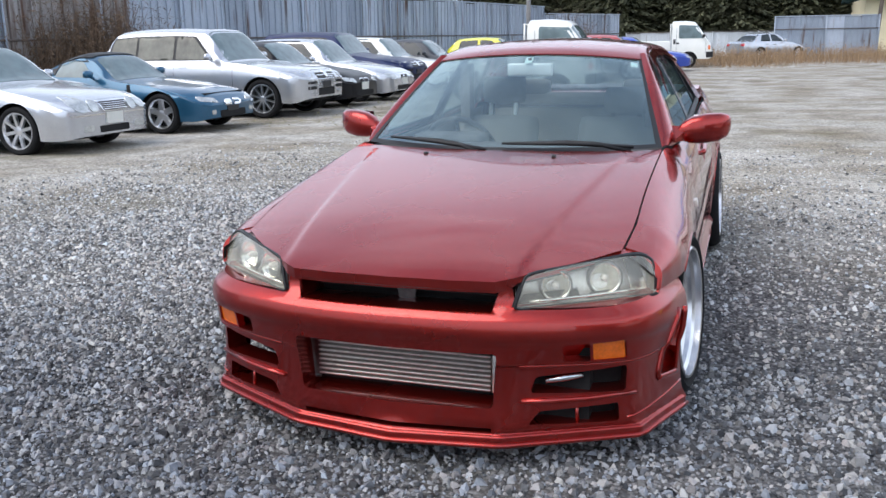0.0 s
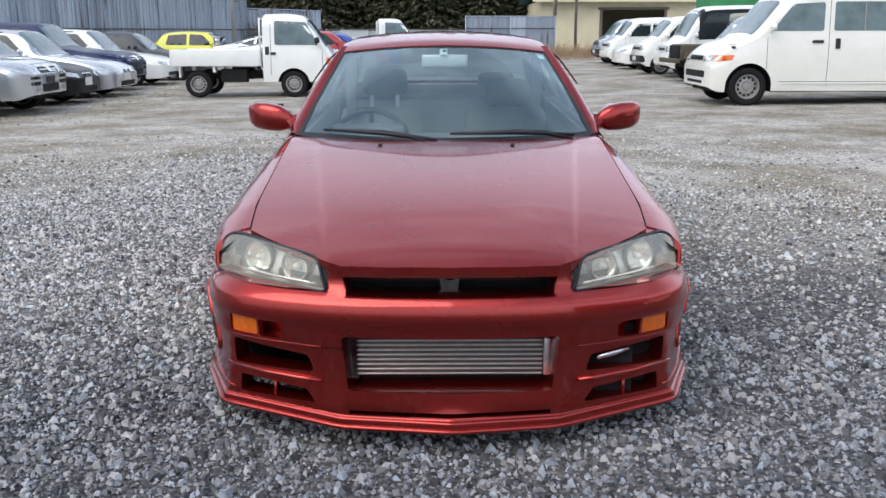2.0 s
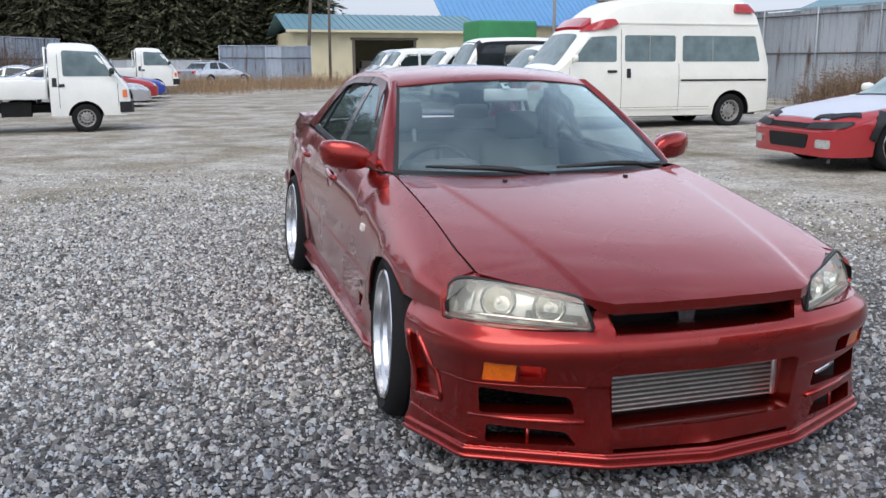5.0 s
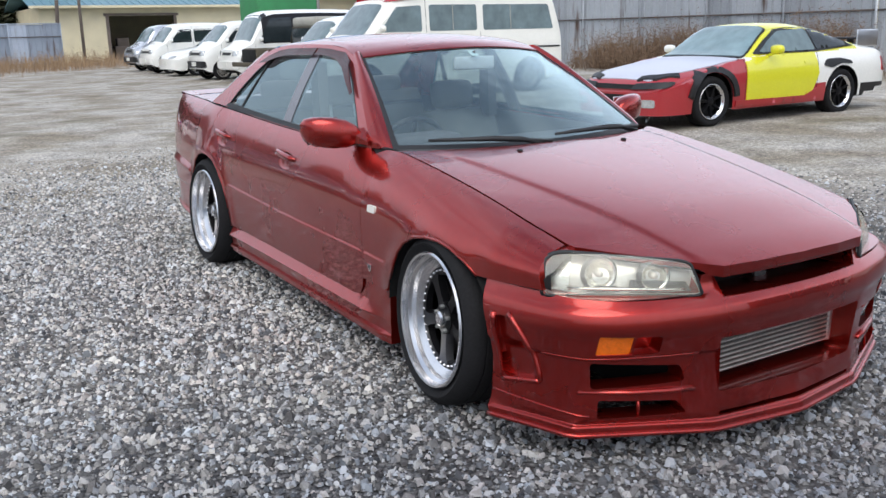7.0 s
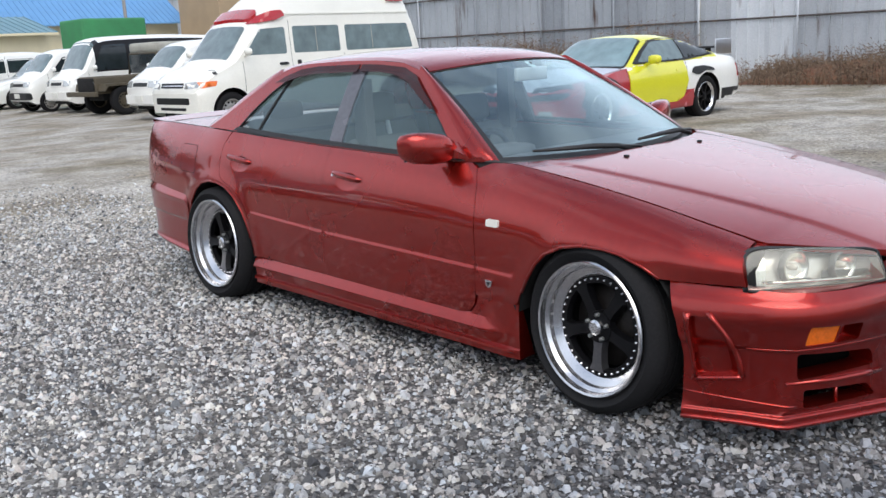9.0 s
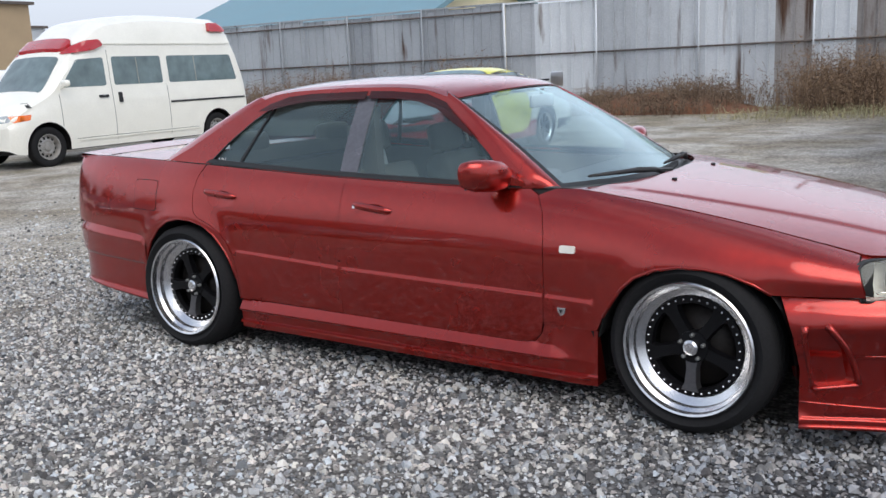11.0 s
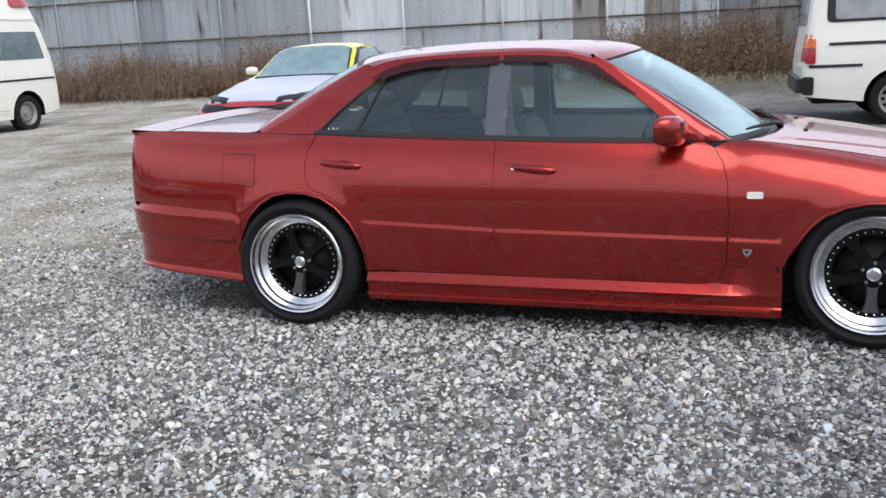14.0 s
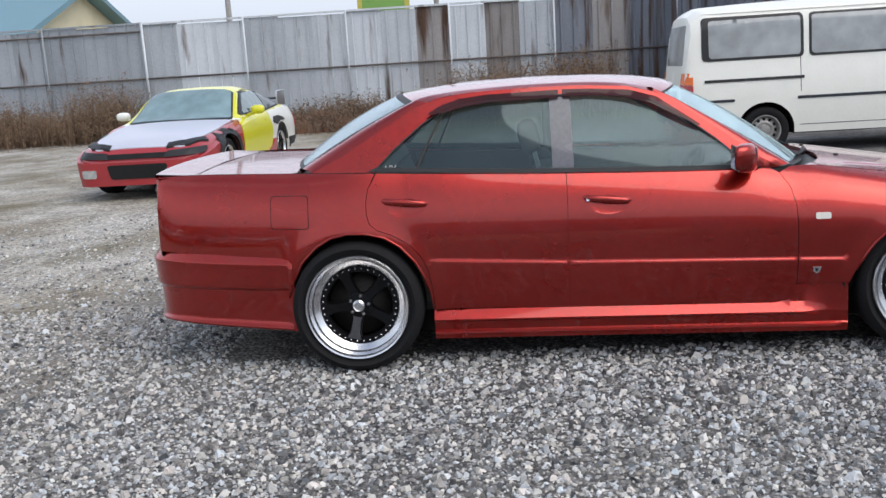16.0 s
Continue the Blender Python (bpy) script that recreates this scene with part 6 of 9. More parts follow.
vehicle("coupe", coupe("bright_blue_paint", 1.33), (-2.4, 33.6), 95, "bright blue coupe in the far row")
vehicle("sedan", three_box(-0.82, 3.6, 2.6, 0.86, 1.40, 0.6, 1.3, 2.5, 3.0, 0.98, paint="silver_paint"), (2.4, 51.5), 132, "silver sedan abandoned in dry grass")
kei_truck((-3.12, 17.0), 92, "small white flatbed kei truck with drop sides", size=1.07)
kei_truck((-1.9, 38.0), 95, "small white kei truck far down the lot", size=1.18)

# the row of vans on the other side
amb, amb_skin = vehicle("ambulance", ambulance(), (5.60, 14.0), -90, "cream-white high-roof ambulance with red roof beacons", "ambulance")
for o, nm in (([(-0.64, 0.64), (0.64, 0.64), (0.70, 0.86), (-0.70, 0.86)], "front_beacon"),):
    amb_skin.lay(nm, "T", o, "red_lamp", lift=0.06, deep=0.08, round_by=0.12, label="red roof beacon")
amb_skin.both("side_beacon", [(0.60, 1.90), (0.80, 2.04), (1.02, 2.13), (1.26, 2.15), (1.32, 2.04), (1.12, 1.965)], "red_lamp", lift=0.05, deep=0.08, round_by=0.04, step=0.05, label="red front beacon")
amb_skin.both("side_beacon", [(3.92, 2.30), (3.98, 2.48), (4.36, 2.48), (4.40, 2.30)], "red_lamp", lift=0.07, deep=0.1, round_by=0.05, label="red rear beacon")
vehicle("van", small_van("white_paint", 1.75, 0.80), (6.75, 17.6), -90, "white minivan parked beside the ambulance", "van")
jeep((6.95, 21.25), -86)
bv, bv_skin = vehicle("van", {**small_van("white_paint", 2.05, 0.88, -0.85, 4.0, 2.6), "zones": lambda c: "black_paint" if 1.10 < c.z < 1.90 and c.y > 0.0 and abs(c.x) > 0.62 else "white_paint"}, (7.45, 23.9), -89, "white and black van with its front bumper missing", "van")
vehicle("van", small_van("white_paint", 1.80, 0.76, -0.6, 2.7, 2.0, True), (6.9, 25.95), -87, "white kei van with a damaged front", "van")
vehicle("estate_car", three_box(-0.85, 3.4, 2.6, 0.85, 1.58, 0.45, 1.2, 3.0, 3.3, 1.1, (0.70, 0.98), 0.98, 0.32, paint="white_paint", style=(7, 0.02), rim=0.22), (7.25, 29.8), -86, "white tall estate car with alloy wheels in the van row")
vehicle("van", small_van("white_paint", 1.84, 0.78, -0.65, 2.8, 2.1), (7.15, 32.7), -86, "white minivan with a stripped nose", "van")
vehicle("van", small_van("silver_paint", 1.84, 0.80, -0.7, 3.2, 2.3, True), (7.4, 36.0), -86, "pale silver van at the end of the row", "van")
vehicle("van", hiace(), (8.05, -3.9, 0), 0, "white long passenger van with grey side stripes", "van")


def silvia():
    s = coupe("red_paint", 1.285)
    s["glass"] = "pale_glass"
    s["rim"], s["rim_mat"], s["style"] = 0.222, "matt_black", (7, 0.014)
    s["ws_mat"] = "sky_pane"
    s["front_glass"] = [[(-0.71, 0.66), (0.0, 0.62), (0.71, 0.66), (0.565, 1.23), (-0.565, 1.23)]]
    s["side_glass"] = [[(0.90, 0.905), (1.12, 1.05), (1.38, 1.175), (1.95, 1.20), (2.0, 0.915)]]
    s["pane_lift"], s["pane_step"], s["ws_lift"] = 0.022, 0.05, 0.022
    s["mirror_mat"] = "yellow_paint"
    s["top"] = s["top"][:7] + [(2.15, 1.232), (2.7, 1.075), (3.2, 0.955)] + s["top"][9:]
    s["tyre_w"] = 0.235
    arch = [(0.373 * math.cos(t), 0.32 + 0.373 * math.sin(t)) for t in np.linspace(0.12, math.pi - 0.12, 14)]
    arch_o = [(0.455 * math.cos(t), 0.32 + 0.455 * math.sin(t)) for t in np.linspace(math.pi - 0.18, 0.12, 14)]
    s["trim"] = [("hood", "T", [(-0.56, -0.80), (0.56, -0.80), (0.70, -0.35), (0.735, 0.1), (0.74, 0.60), (-0.74, 0.60), (-0.735, 0.1), (-0.70, -0.35)], "primer_paint", dict(lift=0.012, round_by=0.08, step=0.05)),
                 ("headlight", "FF", [(0.34, 0.50), (0.80, 0.52), (0.79, 0.60), (0.38, 0.575)], "black_plastic", dict(lift=0.03, round_by=0.02, step=0.04, deep=0.05)),
                 ("lamp_cover", "TT", [(0.36, -0.83), (0.62, -0.74), (0.78, -0.50), (0.72, -0.46), (0.55, -0.66), (0.36, -0.74)], "black_plastic", dict(lift=0.026, step=0.04)),
                 ("nose_slot", "F", rect(-0.36, 0.50, 0.36, 0.56), "dark_void", dict(lift=0.012)),
                 ("air_intake", "F", [(-0.34, 0.26), (0.34, 0.26), (0.38, 0.43), (-0.38, 0.43)], "dark_void", dict(lift=0.012, round_by=0.04)),
                 ("fog_lamp", "FF", rect(0.52, 0.28, 0.72, 0.38), "lamp_glass", dict(lift=0.012, round_by=0.03)),
                 ("arch_trim", "LR", arch + arch_o, "black_plastic", dict(lift=0.034, deep=0.04, step=0.05)),
                 ("door", "LR", [(0.60, 0.30), (0.60, 0.85), (1.97, 0.885), (2.02, 0.60), (1.90, 0.34), (1.70, 0.30)], "yellow_paint", dict(lift=0.012, step=0.05)),
                 ("roof_panel", "T", [(-0.585, 1.24), (0.585, 1.24), (0.585, 2.12), (-0.585, 2.12)], "yellow_paint", dict(lift=0.005, step=0.1)),
                 ("door_handle", "LR", rect(1.72, 0.74, 1.88, 0.77), "yellow_paint", dict(lift=0.02)),
                 ("overspray", "LR", [(2.12, 0.70), (2.2, 0.78), (2.45, 0.79), (2.7, 0.75), (2.75, 0.70), (2.5, 0.715), (2.3, 0.66)], "black_plastic", dict(lift=0.016, round_by=0.04, step=0.04)),
                 ("quarter_window", "LR", [(2.03, 0.918), (1.99, 1.198), (2.32, 1.150), (2.78, 0.965)], "dark_glass", dict(lift=0.022, round_by=0.03, step=0.05)), ("window_seal", "LR", [(0.80, 0.885), (1.08, 1.065), (1.34, 1.195), (1.60, 1.218), (1.97, 1.220), (2.34, 1.170), (2.86, 0.950), (2.0, 0.890)], "black_plastic", dict(lift=0.014, round_by=0.03, step=0.05)), ("screen_seal", "T", [(-0.735, 0.63), (0.0, 0.585), (0.735, 0.63), (0.585, 1.26), (-0.585, 1.26)], "black_plastic", dict(lift=0.013, round_by=0.06, step=0.06)), ("side_skirt", "LR", [(0.40, 0.235), (0.40, 0.31), (1.75, 0.31), (2.08, 0.44), (2.20, 0.45), (2.20, 0.24)], "red_paint", dict(lift=0.024, step=0.05, deep=0.03)), ("tail_light", "BB", rect(0.35, 0.62, 0.80, 0.76), "red_lamp", dict(round_by=0.03)), ("tail_corner", "LR", rect(3.44, 0.58, 3.60, 0.78), "red_lamp", dict(lift=0.012)), ("rear_valance", "LR", rect(2.96, 0.26, 3.5, 0.42), "black_plastic", dict(lift=0.012))]
    s["sill_line"] = [(-0.9, 0.18), (0.5, 0.20), (2.55, 0.22), (3.62, 0.34)]
    belt = curve(s["belt"])

    def zones(c):
        """Panels of three donor colours."""
        if c.y < 0.62 or (c.z < 0.45 and c.y < 2.2):
            return "red_paint"
        if c.z > belt(c.y) + 0.01 and c.y < 2.9:
            return "yellow_paint"
        return "white_paint"

    s["zones"] = zones
    return s


sv, sv_skin = vehicle("coupe", {**silvia(), "size": 1.03}, (6.90, 6.55), -91, "stripped sports coupe with yellow doors, red fenders and pale bonnet")
for _w in [c for c in sv.children if c.name.startswith("wheel")]:
    part("rim_lip", Build().lathe([(0.224, -0.098), (0.227, -0.108), (0.218, -0.110), (0.211, -0.100), (0.200, -0.080), (0.194, -0.076)], 40).mesh(), "polished", _w, "polished rim lip")
for _m in [c for c in sv.children if c.name.startswith("mirror") and sum(v.co.x for v in c.data.vertices) < 0]:
    _m.data.materials[0] = M["white_paint"]
part("rear_wing", Build().box((-0.70, 3.15, 1.02), (0.70, 3.45, 1.05), bev=0.012).mesh(), "black_plastic", sv)
for _s in (-1, 1):
    part("wing_plate", Build().box((_s * 0.70 - 0.012, 3.05, 0.92), (_s * 0.70 + 0.012, 3.52, 1.16), bev=0.01).mesh(), "alloy", sv)
    part("wing_stay", Build().box((_s * 0.45 - 0.015, 3.2, 0.80), (_s * 0.45 + 0.015, 3.32, 1.03)).mesh(False), "black_plastic", sv)


# ---- the red sports sedan ----
def car_paint():
    m = mat("candy_red", (0.350, 0.0185, 0.0115), 0.27, 0.90, 1.0, 0.06, 2.0, 30.0, tint=(0.380, 0.021, 0.013))
    nt = m.node_tree
    b = nt.nodes["Principled BSDF"]
    b.inputs["Coat Roughness"].default_value = 0.05
    b.inputs["Coat IOR"].default_value = 1.50
    b.inputs["Specular Tint"].default_value = (0.97, 0.88, 0.92, 1)
    # fine metal flake under the clear coat
    tc = nt.nodes.new("ShaderNodeTexCoord")
    vo = nt.nodes.new("ShaderNodeTexVoronoi")
    vo.inputs["Scale"].default_value = 900
    nt.links.new(tc.outputs["Object"], vo.inputs["Vector"])
    bp = nt.nodes.new("ShaderNodeBump")
    bp.inputs["Strength"].default_value, bp.inputs["Distance"].default_value = 0.10, 0.001
    nt.links.new(vo.outputs["Distance"], bp.inputs["Height"])
    nt.links.new(bp.outputs[0], b.inputs["Normal"])
    return m


M["candy_red"] = car_paint()
# blue film on the panes: dust, plus reflected sky put into its colour
M["screen_glass"] = thin_glass("screen_glass", (0.84, 0.92, 0.90), 0.07, 0.035, (0.52, 0.74, 0.78), (0.80, 0.97, 1.0), 0.32, 2.2)
M["side_window"] = thin_glass("side_window", (0.60, 0.70, 0.70), 0.055, 0.06, (0.42, 0.60, 0.64), (0.76, 0.94, 1.0))
M["privacy_glass"] = thin_glass("privacy_glass", (0.40, 0.48, 0.47), 0.06, 0.04, (0.40, 0.55, 0.58), (0.76, 0.94, 1.0))
M["rear_glass"] = thin_glass("rear_glass", (0.30, 0.36, 0.36), 0.10, 0.08, (0.48, 0.60, 0.62), (0.85, 0.95, 1.0), 0.4)
M["lens"] = thin_glass("lens", (0.96, 0.96, 0.90), 0.05, 0.14, (0.98, 0.95, 0.80))
M["visor"] = thin_glass("visor", (0.14, 0.06, 0.06), 0.04, 0.30, (0.13, 0.022, 0.024), power=4.0)
M["reflector"] = mat("reflector", (0.95, 0.93, 0.83), 0.13, 0.9, var=0.15, scale=20, fine=80, bump=0.15)
M["lamp_bowl"] = mat("lamp_bowl", (0.90, 0.88, 0.76), 0.24, 0.40, var=0.3, scale=14, fine=60, bump=0.1)
M["lamp_inner"] = mat("lamp_inner", (0.16, 0.165, 0.16), 0.35, 0.5, var=0.4, scale=20)
M["brake_iron"] = mat("brake_iron", (0.022, 0.018, 0.016), 0.6, 0.4, var=0.4, scale=30)
M["pillar_grey"] = mat("pillar_grey", (0.10, 0.10, 0.115), 0.25, 0.2, 0.6, var=0.2, scale=10)
M["mirror_grey"] = mat("mirror_grey", (0.62, 0.66, 0.65), 0.3, 0.2, var=0.1)
M["lit_spoke"] = mat("lit_spoke", (0.16, 0.16, 0.17), 0.3, 0.8, var=0.2)
M["cooler"] = mat("cooler", (0.13, 0.12, 0.105), 0.42, 0.9, var=0.25, scale=30, fine=200, bump=0.3)
M["cooler_bar"] = mat("cooler_bar", (0.62, 0.61, 0.57), 0.35, 0.9, var=0.2, scale=40)
M["seat_cloth"] = mat("seat_cloth", (0.25, 0.238, 0.21), 0.9, var=0.2, scale=9, fine=200, bump=0.2)
M["cabin_grey"] = mat("cabin_grey", (0.09, 0.09, 0.092), 0.75, var=0.25, bump=0.15)
M["cabin_beige"] = mat("cabin_beige", (0.15, 0.142, 0.13), 0.85, var=0.15, bump=0.15)
M["sticker"] = mat("sticker", (0.55, 0.70, 0.66), 0.5)
M["bright_post"] = mat("bright_post", (0.92, 0.92, 0.90), 0.3, var=0.04)
M["white_plastic"] = mat("white_plastic", (0.75, 0.73, 0.66), 0.35, var=0.1)

half_w = curve([(-0.70, 0.795), (-0.58, 0.815), (-0.45, 0.845), (-0.33, 0.864), (0.0, 0.866), (0.35, 0.860), (0.6, 0.852), (1.2, 0.846), (2.0, 0.838), (2.4, 0.838), (2.67, 0.848), (3.0, 0.832), (3.3, 0.808), (3.5, 0.782), (3.62, 0.750), (3.70, 0.700)])
top_z = curve([(-0.70, 0.63), (-0.578, 0.675), (-0.3, 0.745), (0.0, 0.805), (0.3, 0.855), (0.55, 0.885), (0.75, 0.884), (1.65, 0.908), (2.3, 0.940), (2.6, 0.957), (3.0, 0.972), (3.5, 0.985), (3.7, 0.980)])
top_off = curve([(-0.70, 0.09), (-0.578, 0.125), (-0.3, 0.160), (0.0, 0.166), (0.3, 0.160), (0.55, 0.148), (0.8, 0.100), (1.2, 0.088), (2.5, 0.095), (3.0, 0.12), (3.5, 0.11), (3.7, 0.07)])
top_k = curve([(-0.70, 0.96), (0.3, 0.96), (0.8, 0.82), (1.2, 0.80), (2.6, 0.80), (3.0, 0.93), (3.7, 0.95)])
ARCH_F = [(0.366, 0.135), (0.366, 0.322), (0.342, 0.410), (0.300, 0.482), (0.262, 0.535), (0.213, 0.580), (0.13, 0.617), (0.044, 0.633), (-0.05, 0.633), (-0.126, 0.623), (-0.225, 0.590), (-0.285, 0.558), (-0.325, 0.500), (-0.352, 0.42), (-0.365, 0.33), (-0.372, 0.22), (-0.375, 0.11)]
ARCH_R = [(2.298, 0.284), (2.312, 0.395), (2.338, 0.470), (2.371, 0.533), (2.44, 0.610), (2.512, 0.657), (2.60, 0.680), (2.687, 0.684), (2.77, 0.667), (2.844, 0.625), (2.92, 0.550), (2.971, 0.458), (3.00, 0.38), (3.016, 0.289), (3.022, 0.21)]


def crease_z(y):
    return 0.466 + 0.036 * max(0.0, min(1.0, (y - 0.4) / 1.25)) + 0.036 * max(0.0, min(1.0, (y - 1.65) / 0.65))


def side_x(y, z):
    """Half width of the body at a place on its side."""
    zs, zt = 0.60, top_z(y)
    w = half_w(y)
    if z > zs:
        k = top_k(y)
        u = min(1.0, (z - zs) / max(0.02, zt - zs)) * k
        off = top_off(y) * (1 - math.sqrt(1 - u * u)) / (1 - math.sqrt(1 - k * k))
    else:
        off = 0.022 * ((zs - z) / 0.4) ** 1.7
    # flared lips over the wheels
    for c, zc, r, a in ((0.0, 0.29, 0.35, 0.010), (2.665, 0.32, 0.365, 0.014)):
        d = math.hypot(y - c, (z - zc))
        if z > 0.2:
            off -= a * math.exp(-((d - r) / 0.055) ** 2)
    # crease along the doors
    if 0.37 < y < 2.32:
        off -= 0.008 / (1 + math.exp(min(50.0, (z - crease_z(y)) / 0.0030))) * min(1.0, max(0.0, (2.32 - y) / 0.06))
    return w - off


def to_q(y, z):
    """Side places by their run over the rounded shoulder, so that sheets are spread evenly there."""
    zs, zt, k = 0.60, top_z(y), top_k(y)
    if z <= zs:
        return (y, z)
    u = min(1.0, (z - zs) / (zt - zs))
    return (y, zs + (zt - zs + top_off(y) * 0.5) * math.asin(k * u) / math.asin(k))


def from_q(y, q):
    zs, zt, k = 0.60, top_z(y), top_k(y)
    if q <= zs:
        return q
    t = min(1.0, (q - zs) / (zt - zs + top_off(y) * 0.5))
    return zs + (zt - zs) * math.sin(t * math.asin(k)) / k


def flip(me):
    c = me.copy()
    if me.name in NORMALS:
        NORMALS[c.name] = [Vector((-n.x, n.y, n.z)) for n in NORMALS[me.name]]
    for v in c.vertices:
        v.co.x = -v.co.x
    c.flip_normals()
    return c


def both_sides(name, me, material, parent, label="", subs=()):
    """The part on the near side (-x) and its mirror image."""
    facing(me, (-1, 0, 0))
    other = flip(me)
    a = part(name, me, material, parent, label)
    b = part(name, other, material, parent, label)
    for nm, sm, mt in subs:
        so = flip(sm)
        part(nm, sm, mt, a)
        part(nm, so, mt, b)
    return a, b


def shrink(poly, d):
    """The polygon drawn in by d, for the gap between panels."""
    n = len(poly)
    area = sum(poly[i][0] * poly[(i + 1) % n][1] - poly[(i + 1) % n][0] * poly[i][1] for i in range(n))
    s = 1 if area > 0 else -1
    out = []
    for i in range(n):
        p, a, b = (np.array(poly[j % n], float) for j in (i, i - 1, i + 1))
        e1, e2 = p - a, b - p
        n1 = np.array((-e1[1], e1[0])) / max(1e-9, np.linalg.norm(e1)) * s
        n2 = np.array((-e2[1], e2[0])) / max(1e-9, np.linalg.norm(e2)) * s
        m = n1 + n2
        m /= max(0.35, np.linalg.norm(m) ** 2 / 2) * 1.0
        out.append(tuple(p + m * d / 1.0 * 0.5 * 2 / 2))
    return out


def dish(y0, z0, deep=0.007):
    """A shallow oval recess behind a door handle."""
    o = oval(y0, z0, 1.02)
    f = lambda y, z: (-side_x(y, z) + 0.001 + deep * max(0.0, 1 - ((y - y0) / 0.088) ** 2 - ((z - z0) / 0.042) ** 2) ** 0.5, y, z)
    return facing(patch(o, f, 0.012), (-1, 0, 0))


def oval(y0, z0, k=1.0):
    return [(y0 + 0.088 * k * math.cos(a), z0 + 0.042 * k * math.sin(a)) for a in np.linspace(0, 2 * math.pi, 29)[:-1]]


def side_panel(name, outline, parent, material="candy_red", lift=0.0, step=0.03, subs=(), gap=0.0028, label="", holes=()):
    o = shrink([to_q(y, z) for y, z in resample(outline, 0.05)], gap)
    o2 = shrink(o, 0.010)
    lns = [[p for p in ((y, crease_z(y) + d) for y in np.arange(0.40, 2.31, 0.02)) if inside(o2, [p])[0]] for d in (-0.012, -0.005, 0.0, 0.005, 0.012)]
    lns = [ln for ln in lns if len(ln) > 1]
    me = patch(o, lambda y, q: (-side_x(y, from_q(y, q)) - lift, y, from_q(y, q)), step, [[to_q(*p) for p in h] for h in holes], rim=lambda p: Vector((0.003, 0, -0.024)) if p.z > top_z(p.y) - 0.010 else Vector((0.022, 0, 0)), lines=lns)
    return both_sides(name, me, material, parent, label, subs)


def on_side(outline, lift=0.006, deep=0.012, step=0.02, holes=(), round_by=0.0):
    o = rounded(outline, round_by) if round_by else outline
    return facing(patch(o, lambda y, z: (-side_x(y, z) - lift, y, z), step, holes, rim=(deep, 0, 0)), (-1, 0, 0))


def strip(a, b, rows=24, cols=5, bulge=(0, 0, 0)):
    """A band between two lines of points, bowed out by bulge."""
    def along(ln, t):
        f = t * (len(ln) - 1)
        i = min(int(f), len(ln) - 2)
        return Vector(ln[i]).lerp(Vector(ln[i + 1]), f - i)
    vs, fs = [], []
    for i in range(rows + 1):
        p, q = along(a, i / rows), along(b, i / rows)
        for j in range(cols + 1):
            t = j / cols
            vs.append(p.lerp(q, t) + Vector(bulge) * math.sin(math.pi * t))
    for i in range(rows):
        for j in range(cols):
            k = i * (cols + 1) + j
            fs.append((k, k + 1, k + cols + 2, k + cols + 1))
    return mesh_of(vs, fs)


def top_line(y0, y1, n=20):
    return [(y, top_z(y)) for y in np.linspace(y0, y1, n)]


# hood
hood_c = curve([(-0.91, 0.632), (-0.86, 0.655), (-0.78, 0.684), (-0.5, 0.760), (0.0, 0.845), (0.35, 0.889), (0.6, 0.905)])


def hood_z(x, y):
    e = (top_z(y) if y > -0.56 else hood_c(y) - 0.062) + 0.009 * min(1.0, max(0.0, (0.55 - y) / 0.25))
    d = hood_c(y) - e
    z = hood_c(y) - d * (abs(x) / 0.70) ** 2.3
    # raised middle between two creases that spread towards the screen
    cx = 0.404 + 0.164 * (y + 0.815) / 1.158
    z -= 0.0065 / (1 + math.exp(-max(-60.0, min(60.0, (abs(x) - cx) / 0.0065)))) * min(1.0, max(0.0, (0.55 - y) / 0.25))
    return z


def green_x(z):
    """Half width of the glasshouse at a height."""
    return 0.742 - 0.42 * (z - 0.9) - 0.35 * (z - 0.9) ** 2


def screen_point(u, v, front=True):
    """A place on the windscreen (or rear screen): u across from -1 to 1, v up from 0 to 1."""
    if front:
        b = Vector((0.692 * u, 0.395 + 0.19 * u * u, 0.870 + 0.014 * u * u))
        t = Vector((0.512 * u, 1.10 + 0.13 * u * u, 1.312 - 0.035 * u * u))
    else:
        b = Vector((0.625 * u, 3.03 - 0.10 * u * u, 0.990 - 0.008 * u * u))
        t = Vector((0.505 * u, 2.47 - 0.10 * u * u, 1.312 - 0.037 * u * u))
    p = b.lerp(t, v)
    return p + Vector((0, -0.5 if front else 0.5, 0.8)) * 0.03 * math.sin(math.pi * v) * (1 - 0.6 * u * u)


def frame_loop(u0, u1, v0, v1):
    return [(u0, v0), (u1, v0), (u1, v1), (u0, v1)]


def screen_parts(car, front):
    fn = lambda u, v: screen_point(u, v, front)
    way = (0, -1, 1) if front else (0, 1, 1)
    gl = facing(patch(frame_loop(-0.985, 0.985, 0.02, 0.93 if front else 0.955), fn, 0.08), way)
    g = part("windscreen" if front else "rear_window", gl, "screen_glass" if front else "rear_glass", car)
    g.visible_shadow = False
    lift = Vector(way) * 0.002
    bd = facing(patch(frame_loop(-1, 1, 0.0, 0.945 if front else 1.0), lambda u, v: fn(u, v) + lift, 0.06, [frame_loop(-0.968, 0.968, 0.035, 0.90 if front else 0.945)]), way)
    part("screen_border", bd, "black_plastic", car)


roof_c = curve([(1.05, 1.300), (1.10, 1.308), (1.25, 1.330), (1.5, 1.347), (1.8, 1.351), (2.1, 1.343), (2.35, 1.322), (2.52, 1.296)])


